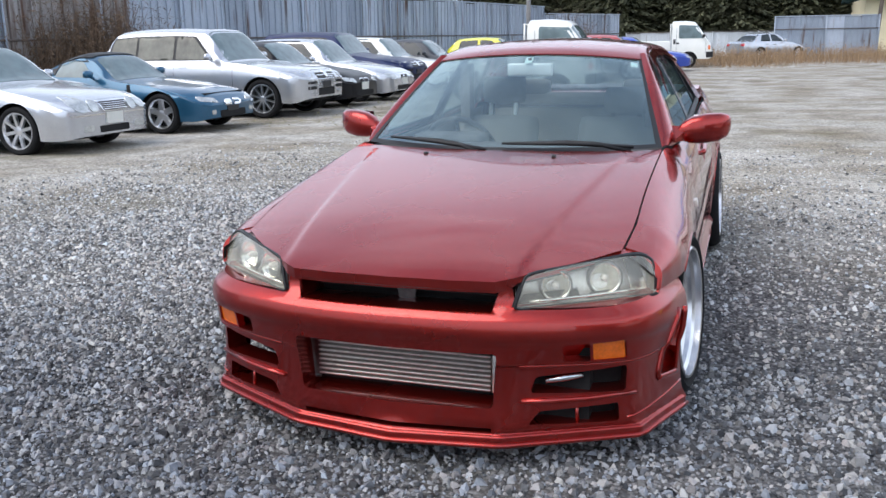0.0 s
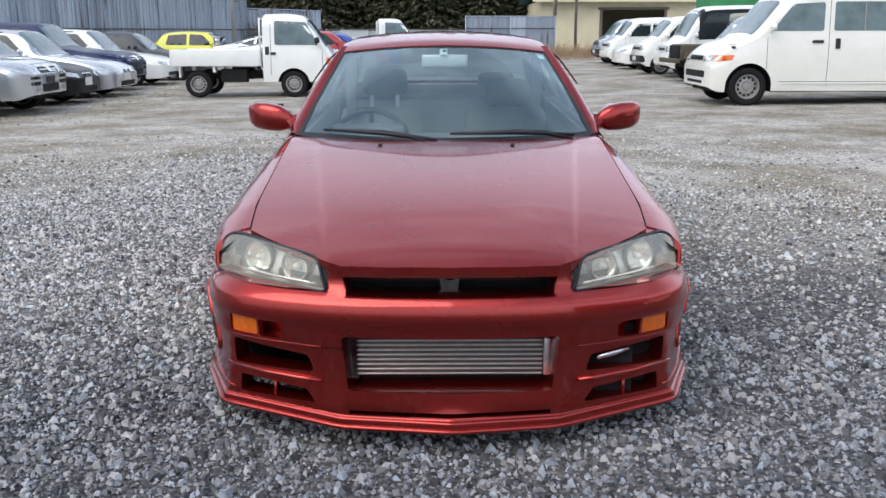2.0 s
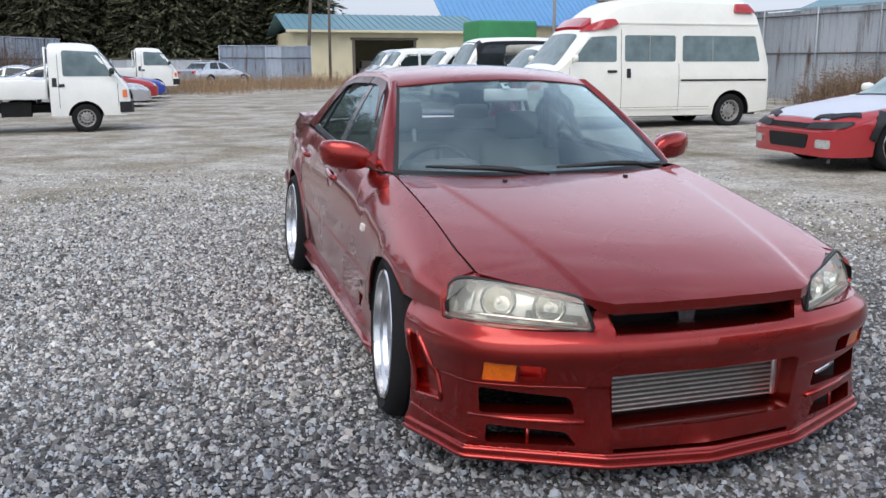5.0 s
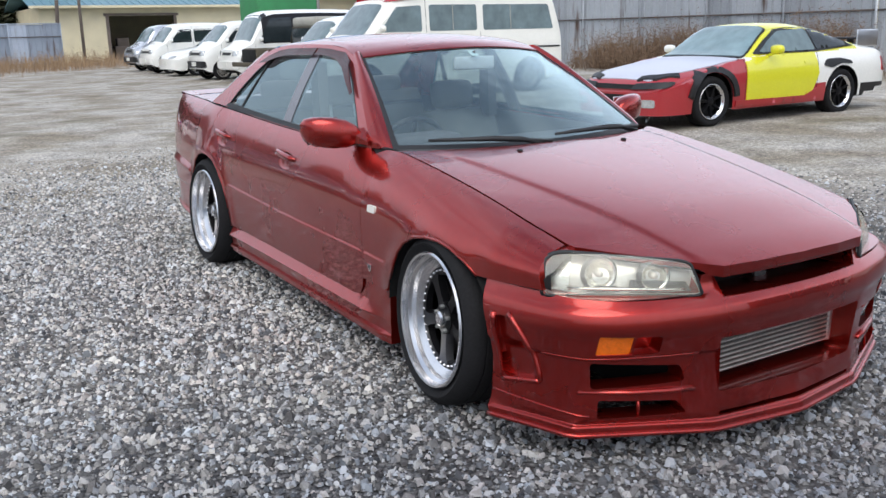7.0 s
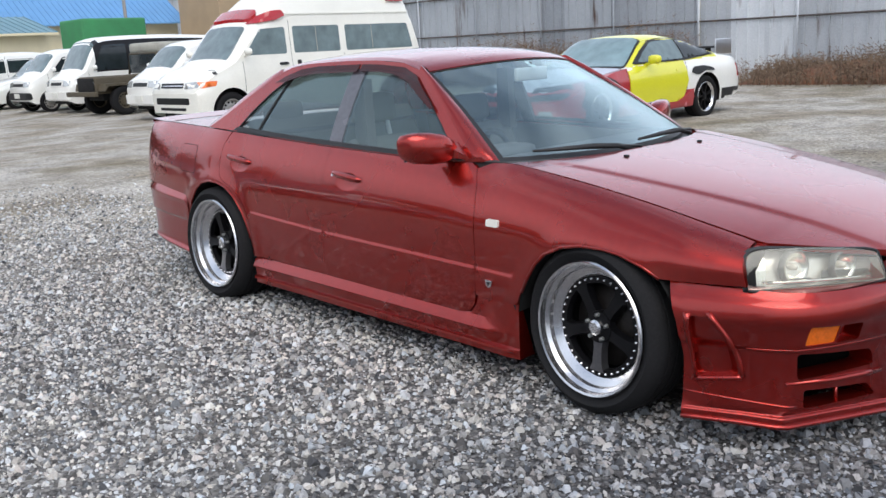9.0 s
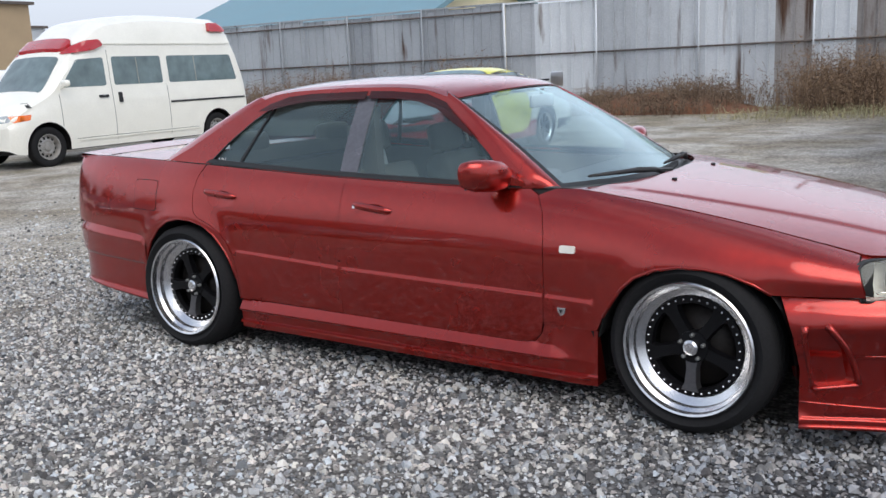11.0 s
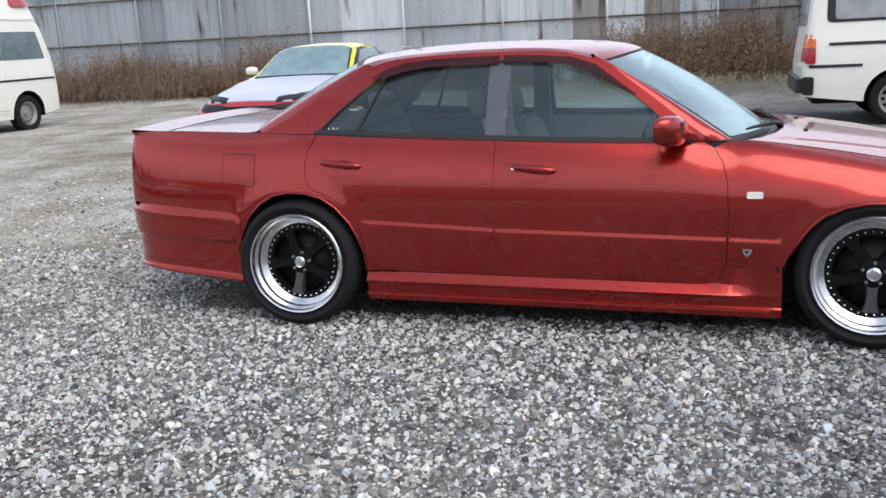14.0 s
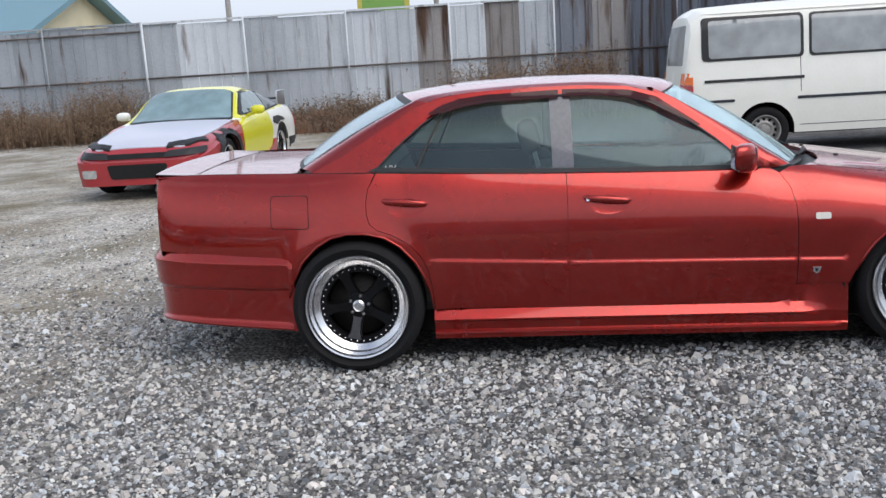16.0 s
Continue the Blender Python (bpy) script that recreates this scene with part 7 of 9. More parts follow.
def roof_mesh(gx):
    """One pressed sheet from the windscreen to the rear screen and out to the door frames."""
    rail = line([(1.20, 1.258), (1.26, 1.276), (1.33, 1.292), (1.43, 1.302), (1.55, 1.308), (1.8, 1.311), (2.08, 1.304), (2.18, 1.296), (2.24, 1.287), (2.30, 1.268)])

    def end(u, front):
        a = min(abs(u), 0.92) / 0.92 * 0.985
        p = screen_point(math.copysign(a, u), 1.0, front)
        if abs(u) > 0.92:
            y, z = (1.20, 1.258) if front else (2.30, 1.268)
            p = p.lerp(Vector((math.copysign(gx(y, z), u), y, z)), (abs(u) - 0.92) / 0.08)
        return p

    def mid_at(v):
        y = 1.10 + 1.37 * v
        return Vector((0, y, roof_c(y)))

    def side_at(v, sg):
        y = 1.20 + 1.10 * v
        z = rail(y)
        return Vector((math.copysign(gx(y, z), sg), y, z))

    us = sorted({round(sg * a, 4) for sg in (-1, 1) for a in (0, 0.1, 0.2, 0.3, 0.4, 0.5, 0.6, 0.7, 0.78, 0.85, 0.89, 0.92, 0.94, 0.96, 0.98, 1.0)})
    lift = Vector((0, -0.005, 0.005))
    rows = []
    for t, k in ((0.908, 0.0), (0.912, 1.0), (0.94, 1.0), (0.97, 0.6)):
        rows.append([screen_point(math.copysign(min(abs(u), 0.92) / 0.92 * 0.985, u), t) + lift * k for u in us])
    for v in np.linspace(0, 1, 30):
        row = []
        for u in us:
            w = abs(u) ** 3
            p = end(u, True).lerp(end(u, False), v)
            p += (1 - w) * (mid_at(v) - mid_at(0).lerp(mid_at(1), v)) + w * (side_at(v, u) - side_at(0, u).lerp(side_at(1, u), v))
            row.append(p)
        rows.append(row)
    n = len(us)
    fs = []
    for i in range(len(rows) - 1):
        for j in range(n - 1):
            if i >= 4 or (abs(us[j]) < 0.93 and abs(us[j + 1]) < 0.93):
                fs.append((i * n + j, i * n + j + 1, (i + 1) * n + j + 1, (i + 1) * n + j))
    used = sorted({k for f in fs for k in f})
    at = {k: i for i, k in enumerate(used)}
    pts = [p for r in rows for p in r]
    return facing(sharp(mesh_of([pts[k] for k in used], [tuple(at[k] for k in f) for f in fs]), 40), (0, 0, 1))


def bumper_line():
    """Plan of the front bumper from the middle to the wheel, by its arc length."""
    pts = [(0.0, -0.930), (0.20, -0.923), (0.36, -0.903), (0.50, -0.868), (0.62, -0.825), (0.718, -0.772), (0.782, -0.708), (0.825, -0.632), (0.856, -0.540), (0.876, -0.45), (0.888, -0.372), (0.896, -0.30)]
    s = [0.0]
    for a, b in zip(pts, pts[1:]):
        s.append(s[-1] + math.hypot(b[0] - a[0], b[1] - a[1]))
    return curve([(q, p[0]) for q, p in zip(s, pts)]), curve([(q, p[1]) for q, p in zip(s, pts)]), s[-1], pts, s


bump_x, bump_y, BUMP_S, _bp, _bs = bumper_line()
bump_in = curve([(0.08, 0.030), (0.095, -0.008), (0.120, -0.006), (0.128, 0.010), (0.16, 0.016), (0.30, 0.026), (0.350, 0.026), (0.364, 0.010), (0.42, 0.008), (0.462, -0.002), (0.475, -0.002), (0.505, 0.004), (0.525, 0.020), (0.545, 0.048), (0.575, 0.060), (0.612, 0.062)])


def bump_s(x):
    return float(np.interp(x, [p[0] for p in _bp], _bs))


def S_at(y):
    """Arc length at which the side of the bumper reaches y."""
    return float(np.interp(y, [p[1] for p in _bp], _bs))


_ls = [0.0, bump_s(0.355), bump_s(0.752), S_at(-0.386), BUMP_S]
lip_x = line(list(zip(_ls, (0.0, 0.358, 0.780, 0.892, 0.915))))
lip_y = line(list(zip(_ls, (-0.940, -0.888, -0.690, -0.392, -0.30))))


def bumper_point(s, z, extra=0.0):
    a = abs(s)
    x, y = bump_x(a), bump_y(a)
    e = 0.004
    dx, dy = bump_x(min(a + e, BUMP_S)) - bump_x(max(a - e, 0)), bump_y(min(a + e, BUMP_S)) - bump_y(max(a - e, 0))
    ln = math.hypot(dx, dy)
    nx, ny = (dy / ln, -dx / ln)
    # the lower part runs in straight lines from the middle to a corner and back to the wheel
    k = float(np.interp(z, [0.125, 0.15, 0.34, 0.44], [1.0, 0.55, 0.40, 0.0]))
    x, y = x + (lip_x(a) - x) * k, y + (lip_y(a) - y) * k
    inn = bump_in(z) + extra
    # the side part stands closer to upright
    side = max(0.0, min(1.0, (a - 0.85) / 0.3))
    inn = inn * (1 - 0.35 * side) + (0.0 if z > 0.16 else -0.004) * side
    inn += 0.020 * side * max(0.0, min(1.0, (z - 0.43) / 0.10))
    # the whole lip sweeps up a little at the corners
    zz = z + 0.016 * max(0.0, min(1.0, (a - 0.35) / 0.6)) * (1 - min(1.0, (z - 0.09) / 0.4))
    return Vector((math.copysign(x - nx * inn, s) if s else 0.0, y - ny * inn, zz))


def shift_in(p, deep):
    """Moves a place on the bumper towards the middle of the car."""
    c = Vector((p.x * 0.55, 0.25, p.z))
    return (c - p).normalized() * deep


def build_car():
    car = new("sports_sedan", None)
    tagged(car, "lowered metallic red four-door sports sedan with deep front bumper on gravel", "car")
    red = "candy_red"

    # -- side panels --
    fender = [(-0.578, 0.563), (-0.562, 0.62), (-0.546, 0.668)] + top_line(-0.540, 0.60, 24) + [(0.66, 0.862), (0.622, 0.800), (0.603, 0.720), (0.598, 0.600), (0.598, 0.480), (0.603, 0.352), (0.368, 0.350)] + [p for p in ARCH_F if p[1] > 0.40 and p[0] > -0.30] + [(-0.30, 0.558)]
    side_panel("front_fender", fender, car)
    handle = lambda y0, z0: Build().add(*handle_shape(y0, z0)).mesh()
    door_f = [(0.603, 0.36), (0.598, 0.480), (0.598, 0.600), (0.603, 0.720), (0.622, 0.800), (0.66, 0.862), (0.70, 0.884)] + top_line(0.75, 1.640, 14) + [(1.645, 0.60), (1.648, 0.281), (0.71, 0.262), (0.645, 0.275), (0.615, 0.31)]
    side_panel("front_door", door_f, car, subs=[("door_handle", handle(1.345, 0.775), red), ("handle_cup", dish(1.452, 0.760), red), ("key_lock", on_side([(1.548 + 0.008 * math.cos(a), 0.790 + 0.008 * math.sin(a)) for a in np.linspace(0, 2 * math.pi, 10)[:-1]], 0.020, 0.01, 0.02), "polished")], holes=[oval(1.452, 0.760)])
    door_r = [(1.646, 0.281), (1.643, 0.60), (1.640, 0.905)] + top_line(1.645, 2.545, 14) + [(2.583, 0.885), (2.594, 0.82), (2.592, 0.766), (2.578, 0.722), (2.545, 0.694), (2.47, 0.665), (2.395, 0.618), (2.345, 0.560), (2.312, 0.490), (2.296, 0.40), (2.290, 0.295)]
    side_panel("rear_door", door_r, car, subs=[("door_handle", handle(2.295, 0.805), red), ("handle_cup", dish(2.402, 0.790), red)], holes=[oval(2.402, 0.790)])
    quarter = [(2.550, 0.953), (2.583, 0.885), (2.594, 0.82), (2.592, 0.766), (2.578, 0.722), (2.545, 0.694), (2.47, 0.665), (2.395, 0.618), (2.345, 0.560), (2.312, 0.490), (2.296, 0.40), (2.292, 0.300), (2.298, 0.290)] + ARCH_R[1:11] + [(2.945, 0.515), (2.971, 0.458), (2.991, 0.40), (2.992, 0.566), (3.02, 0.574), (3.30, 0.598), (3.655, 0.622), (3.655, 0.75), (3.650, 0.975)] + top_line(3.62, 2.56, 18)
    side_panel("quarter_panel", quarter, car, subs=[("fuel_flap", on_side(rounded([(2.875, 0.715), (3.058, 0.720), (3.058, 0.872), (2.878, 0.868)], 0.02), 0.0015, 0.001, 0.03), red)])
    # dark joints behind the panel gaps
    backing = [(0.385, 0.20), (0.385, 0.42), (0.31, 0.50), (0.2, 0.60), (0.04, 0.65), (-0.2, 0.62), (-0.60, 0.565), (-0.59, 0.66)] + top_line(-0.57, 2.55, 40) + top_line(2.6, 3.64, 20) + [(3.66, 0.63), (3.02, 0.59), (2.95, 0.53), (2.84, 0.64), (2.68, 0.70), (2.50, 0.67), (2.36, 0.55), (2.30, 0.40), (2.29, 0.20)]
    both_sides("body_frame", patch(backing, lambda y, z: (-side_x(y, z) + 0.014, y, z), 0.07), "dark_void", car)
    # fuel flap joint lines and marker lamp, badge
    fl = rounded([(2.872, 0.712), (3.061, 0.717), (3.061, 0.875), (2.875, 0.871)], 0.02)
    both_sides("flap_joint", on_side(fl, 0.0008, 0.001, 0.03, holes=[rounded([(2.877, 0.717), (3.056, 0.722), (3.056, 0.870), (2.880, 0.866)], 0.018)]), "dark_void", car)
    both_sides("side_indicator", on_side([(0.457, 0.653), (0.523, 0.653), (0.523, 0.681), (0.457, 0.681)], 0.010, 0.014, 0.01, round_by=0.008), "white_plastic", car, "pale side indicator lamp")
    both_sides("fender_badge", on_side([(0.497, 0.432), (0.535, 0.432), (0.533, 0.412), (0.520, 0.398), (0.503, 0.407)], 0.006, 0.008, 0.01), "polished", car, "small chrome badge")
    both_sides("fender_badge_mark", on_side([(0.510, 0.424), (0.526, 0.424), (0.520, 0.408)], 0.008, 0.003, 0.01), "black_plastic", car)

    # -- side skirt: stands proud under the doors --
    secs = []
    for y in [0.370, 0.40, 0.43, 0.46, 0.49, 0.52, 0.55, 0.58, 0.600, 0.604, 0.610, 0.616, 0.625, 0.635, 0.646, 0.66, 0.68, 0.71, 0.75] + list(np.linspace(0.80, 2.296, 24)):
        w = half_w(y)
        d = 0.270 + 0.014 * (y - 1.118)
        up = float(np.interp(y, [0.37, 0.603, 0.615, 0.645, 0.71, 1.65, 2.30], [0.350, 0.350, 0.308, 0.274, 0.260, 0.279, 0.292]))
        up = max(up, d + 0.004)
        k1, k2 = min(1.0, max(0.0, (y - 0.46) / 0.12)), min(1.0, max(0.0, (y - 0.385) / 0.05))
        b = w - 0.014
        sec = [(b - 0.014, up + 0.002), (b + 0.002, up - 0.001), (b + 0.003, d + 0.003), (b + 0.004 + 0.022 * k1, d - 0.034), (b + 0.005 + 0.026 * k1, d - 0.040), (b + 0.005 + 0.025 * k1, d - 0.047), (b + 0.004 + 0.012 * k1, d - 0.056), (b + 0.004 + 0.008 * k1, d - 0.094), (b + 0.006 + 0.020 * k2, d - 0.101), (b + 0.006 + 0.022 * k2, d - 0.111), (b + 0.005 + 0.010 * k2, d - 0.117), (b + 0.004 + 0.010 * k2, d - 0.138), (w - 0.10, d - 0.136)]
        secs.append([(-a, y, z) for a, z in sec])
    k = len(secs[0])
    vs = [p for s in secs for p in s]
    fs = [(i * k + j, i * k + j + 1, (i + 1) * k + j + 1, (i + 1) * k + j) for i in range(len(secs) - 1) for j in range(k - 1)]
    for i in (0, len(secs) - 1):
        fs.append(tuple(range(i * k, i * k + k)))
    both_sides("side_skirt", sharp(mesh_of(vs, fs), 28), red, car)

    # -- hood --
    out = [(0.0, -0.908), (0.20, -0.902), (0.345, -0.886), (0.385, -0.862), (0.428, -0.822), (0.52, -0.752), (0.62, -0.655), (side_x(-0.575, top_z(-0.575)) - 0.005, -0.578)] + [(side_x(y, top_z(y)) - 0.004, y) for y in np.arange(-0.5, 0.50, 0.1)] + [(side_x(0.53, top_z(0.53)) - 0.005, 0.53), (0.60, 0.455), (0.45, 0.39), (0.25, 0.345), (0.0, 0.330)]
    full = out + [(-x, y) for x, y in out[-2:0:-1]]
    crease = [[(s * (0.404 + 0.164 * t + d), -0.80 + 1.1 * t) for t in np.linspace(0, 1, 50)] for s in (-1, 1) for d in (-0.022, -0.012, -0.006, 0.0, 0.006, 0.012, 0.022)]
    hm = patch(full, lambda x, y: (x, y, hood_z(x, y)), 0.035, rim=lambda p: Vector((0, 0.002, -0.036)) if p.y < -0.85 else Vector((0, 0, -0.02)), lines=crease)
    hood = part("hood", facing(hm, (0, 0, 1)), red, car)
    for x in (-0.284, 0.284):
        part("washer_nozzle", Build().box((x - 0.009, 0.240, 0.872), (x + 0.009, 0.260, hood_z(x, 0.25) + 0.008), bev=0.004).mesh(), "black_plastic", hood)
    part("engine_cover", facing(patch([(x * 0.98, y) for x, y in full], lambda x, y: (x, y, hood_z(x, y) - 0.03), 0.12), (0, 0, 1)), "dark_void", car)
    # cowl and wipers
    cw = [(-0.70, 0.52), (-0.45, 0.385), (0.0, 0.322), (0.45, 0.385), (0.70, 0.52), (0.70, 0.62), (0.45, 0.52), (0.0, 0.46), (-0.45, 0.52), (-0.70, 0.62)]
    part("cowl", facing(patch(cw, lambda x, y: (x, y, 0.868 + 0.02 * (y - 0.4) - 0.012 * (abs(x) / 0.7) ** 2), 0.06), (0, 0, 1)), "black_plastic", car)
    for x0, x1 in ((-0.05, -0.56), (0.57, 0.02)):
        w = new("wiper", None)
        w.parent = car
        a, e = screen_point(x0 / 0.69, 0.0) + Vector((0, -0.05, 0.0)), screen_point(x1 / 0.69, 0.035) + Vector((0, -0.02, 0.022))
        m1 = a.lerp(e, 0.5) + Vector((0, -0.02, 0.026))
        part("arm", Build().tube([a, a.lerp(m1, 0.5) + Vector((0, 0, 0.012)), m1], [0.014, 0.010, 0.008], 6).mesh(), "black_plastic", w)
        b0, b1 = a.lerp(e, -0.02) + Vector((0, 0.0, 0.02)), e
        part("blade", Build().tube([b0, m1 + Vector((0, 0, -0.006)), b1], [0.008, 0.013, 0.006], 5).mesh(), "black_plastic", w)

    # -- glasshouse --
    screen_parts(car, True)
    screen_parts(car, False)
    dlo = [(0.79, 0.905), (0.93, 1.030), (1.07, 1.140), (1.19, 1.212), (1.31, 1.250), (1.50, 1.268), (1.75, 1.274), (2.00, 1.270), (2.13, 1.258), (2.22, 1.232), (2.33, 1.165), (2.46, 1.060), (2.54, 0.982), (2.552, 0.964), (2.545, 0.950), (2.1, 0.932), (1.65, 0.914), (1.0, 0.900)]
    rail_o = [(0.66, 0.884), (0.80, 0.985), (0.95, 1.098), (1.10, 1.205), (1.20, 1.258), (1.33, 1.292), (1.55, 1.308), (1.8, 1.311), (2.08, 1.304), (2.24, 1.287), (2.36, 1.245), (2.55, 1.135), (2.72, 1.035), (2.86, 0.968)] + top_line(2.80, 0.70, 24)
    gx = lambda y, z: -min(green_x(z), side_x(y, top_z(y)) - 0.004 + max(0, z - top_z(y)) * 0.1)
    me = patch(rail_o, lambda y, z: (gx(y, z), y, z), 0.035, [dlo], rim=(0.02, 0, 0))
    both_sides("window_frame", me, red, car)
    # screen pillar, roof edge and rear pillar as one bowed band each
    n = 14
    scr = [tuple(screen_point(-0.985, t)) for t in np.linspace(0.0, 1.0, n)]
    rl = [(0.66, 0.884), (0.80, 0.985), (0.95, 1.098), (1.10, 1.205), (1.20, 1.258)]
    side_l = [(gx(y, z), y, z) for y, z in resample(rl, 0.03, False)]
    both_sides("screen_pillar", strip(scr, side_l, 24, 5, (-0.008, -0.010, 0.010)), red, car)
    rear_l = resample([(2.30, 1.268), (2.36, 1.245), (2.55, 1.135), (2.72, 1.035), (2.86, 0.968)], 0.03, False)
    rscr = [tuple(screen_point(-0.985, t, False)) for t in np.linspace(1.0, 0.0, n)]
    both_sides("rear_pillar", strip(rscr, [(gx(y, z), y, z) for y, z in rear_l], 24, 5, (-0.006, 0.008, 0.008)), red, car)
    part("roof", roof_mesh(gx), red, car)
    # side glass, dark pillar and seals
    inset = 0.012
    gfn = lambda y, z: (gx(y, z) + inset, y, z)
    panes = (("front_pane", [(0.79, 0.895), (0.93, 1.032), (1.07, 1.142), (1.19, 1.214), (1.31, 1.253), (1.50, 1.270), (1.60, 1.272), (1.60, 0.905)], "side_window"),
             ("rear_pane", [(1.70, 0.908), (1.70, 1.276), (2.00, 1.273), (2.13, 1.262), (2.20, 1.24), (2.355, 0.936)], "privacy_glass"),
             ("quarter_pane", [(2.375, 0.938), (2.215, 1.236), (2.33, 1.168), (2.46, 1.068), (2.575, 0.960), (2.565, 0.946)], "privacy_glass"))
    for nm, o, mt in panes:
        for ob in both_sides(nm, patch(o, gfn, 0.06), mt, car):
            ob.visible_shadow = False
    both_sides("door_pillar", patch([(1.60, 0.90), (1.60, 1.276), (1.70, 1.28), (1.70, 0.90)], lambda y, z: (gx(y, z) + 0.008, y, z), 0.05, rim=(0.02, 0, 0)), "pillar_grey", car)
    both_sides("window_divider", patch([(2.358, 0.93), (2.206, 1.245), (2.217, 1.24), (2.373, 0.935)], lambda y, z: (gx(y, z) + 0.006, y, z), 0.05, rim=(0.02, 0, 0)), "black_plastic", car)
    belt_o = [(0.74, top_z(0.74) + 0.004)] + [(y, z + 0.004) for y, z in top_line(0.8, 2.56, 16)] + [(2.585, 0.962)] + [(y, z + 0.024) for y, z in top_line(2.55, 0.78, 16)]
    both_sides("belt_seal", patch(belt_o, lambda y, z: (gx(y, z) - 0.004, y, z), 0.03, rim=(0.012, 0, 0)), "black_plastic", car)
    dl2 = shrink(dlo, 0.012)
    both_sides("window_seal", patch(dlo, lambda y, z: (gx(y, z) - 0.001, y, z), 0.04, [dl2], rim=(0.014, 0, 0)), "black_plastic", car)
    # rain visors
    for nm, o in (("rain_visor", [(1.00, 1.098), (1.19, 1.235), (1.31, 1.273), (1.50, 1.289), (1.635, 1.293), (1.635, 1.260), (1.48, 1.256), (1.34, 1.241), (1.22, 1.207), (1.12, 1.150), (1.01, 1.093)]), ("rain_visor", [(1.655, 1.293), (2.00, 1.289), (2.14, 1.277), (2.24, 1.246), (2.30, 1.210), (2.22, 1.214), (2.12, 1.238), (2.00, 1.253), (1.655, 1.258)])):
        both_sides(nm, patch(o, lambda y, z: (gx(y, z) - 0.006 - 0.020 * min(1.0, max(0.0, (1.27 - z)) / 0.06), y, z), 0.03, rim=(0.006, 0, 0)), "visor", car)

    # -- mirrors --
    for s in (-1, 1):
        mr = new("door_mirror", None)
        mr.parent = car
        mr["label"] = "red door mirror"
        b = Build()
        rows = []
        for i, (x, hh, dd, yy) in enumerate(((0.735, 0.018, 0.03, 0.80), (0.76, 0.045, 0.05, 0.812), (0.80, 0.062, 0.062, 0.822), (0.86, 0.068, 0.064, 0.835), (0.92, 0.064, 0.060, 0.855), (0.955, 0.050, 0.046, 0.875), (0.968, 0.025, 0.02, 0.885))):
            ring = []
            for k2 in range(16):
                a = 2 * math.pi * k2 / 16
                c, sn = math.cos(a), math.sin(a)
                ex = lambda v: math.copysign(abs(v) ** 0.62, v)
                yv = yy + dd * (ex(c) if c < 0 else ex(c) * 0.55)
                ring.append((s * x, yv + 0.01, 0.930 + 0.006 * i + hh * ex(sn)))
            rows.append(ring)
        vs = [p for r in rows for p in r]
        fs = [(i * 16 + j, i * 16 + (j + 1) % 16, (i + 1) * 16 + (j + 1) % 16, (i + 1) * 16 + j) for i in range(len(rows) - 1) for j in range(16)] + [tuple(range(16)), tuple(range(len(vs) - 16, len(vs)))[::-1]]
        part("shell", sharp(mesh_of(vs, fs), 50), red, mr)
        part("foot", Build().add([(s * 0.715, 0.70, 0.888), (s * 0.715, 0.86, 0.893), (s * 0.70, 0.86, 0.955), (s * 0.695, 0.80, 0.965), (s * 0.79, 0.80, 0.905), (s * 0.79, 0.86, 0.905), (s * 0.79, 0.86, 0.945), (s * 0.79, 0.80, 0.955)], [(0, 1, 5, 4), (4, 5, 6, 7), (2, 3, 7, 6), (1, 2, 6, 5), (0, 4, 7, 3), (0, 3, 2, 1)]).mesh(False), red, mr)
        part("mirror_glass", Build().box((s * 0.80, 0.886, 0.900), (s * 0.945, 0.890, 1.005), bev=0.01).mesh(), "polished", mr)

    # -- front bumper --
    S = bump_s
    mid_open = rounded([(-S(0.335), 0.212), (S(0.335), 0.212), (S(0.352), 0.402), (-S(0.352), 0.402)], 0.018)

    def hole(pts, r=0.012):
        h = rounded([(S(x), z) for x, z in pts], r)
        return h, [(-a, z) for a, z in h][::-1]

    ind_h = hole([(0.735, 0.372), (0.735, 0.442), (0.552, 0.432), (0.552, 0.372)])
    duct1 = hole([(0.735, 0.250), (0.740, 0.340), (0.470, 0.318), (0.452, 0.262)], 0.016)
    duct2 = hole([(0.715, 0.150), (0.715, 0.212), (0.480, 0.200), (0.445, 0.156)], 0.012)
    vent = rounded([(S_at(-0.400), 0.452), (S_at(-0.478), 0.462), (S_at(-0.548), 0.385), (S_at(-0.582), 0.258), (S_at(-0.440), 0.236), (S_at(-0.415), 0.34)], 0.025)
    slot = [(-S(0.33), 0.1325), (S(0.33), 0.1325), (S(0.33), 0.1465), (-S(0.33), 0.1465)]
    vent2 = [(-a, z) for a, z in vent][::-1]
    e = S_at(-0.386)
    outline = [(-e, 0.09), (-e * 0.5, 0.085), (0, 0.085), (e * 0.5, 0.085), (e, 0.09), (e, 0.30), (S_at(-0.362), 0.43), (S_at(-0.340), 0.50), (S_at(-0.318), 0.552), (S(0.845), 0.552), (S(0.79), 0.546), (S(0.60), 0.540), (S(0.412), 0.538), (S(0.402), 0.600), (S(0.362), 0.606), (S(0.335), 0.532), (0, 0.530), (-S(0.335), 0.532), (-S(0.362), 0.606), (-S(0.402), 0.600), (-S(0.412), 0.538), (-S(0.60), 0.540), (-S(0.79), 0.546), (-S(0.845), 0.552), (-S_at(-0.318), 0.552), (-S_at(-0.340), 0.50), (-S_at(-0.362), 0.43), (-e, 0.30)]
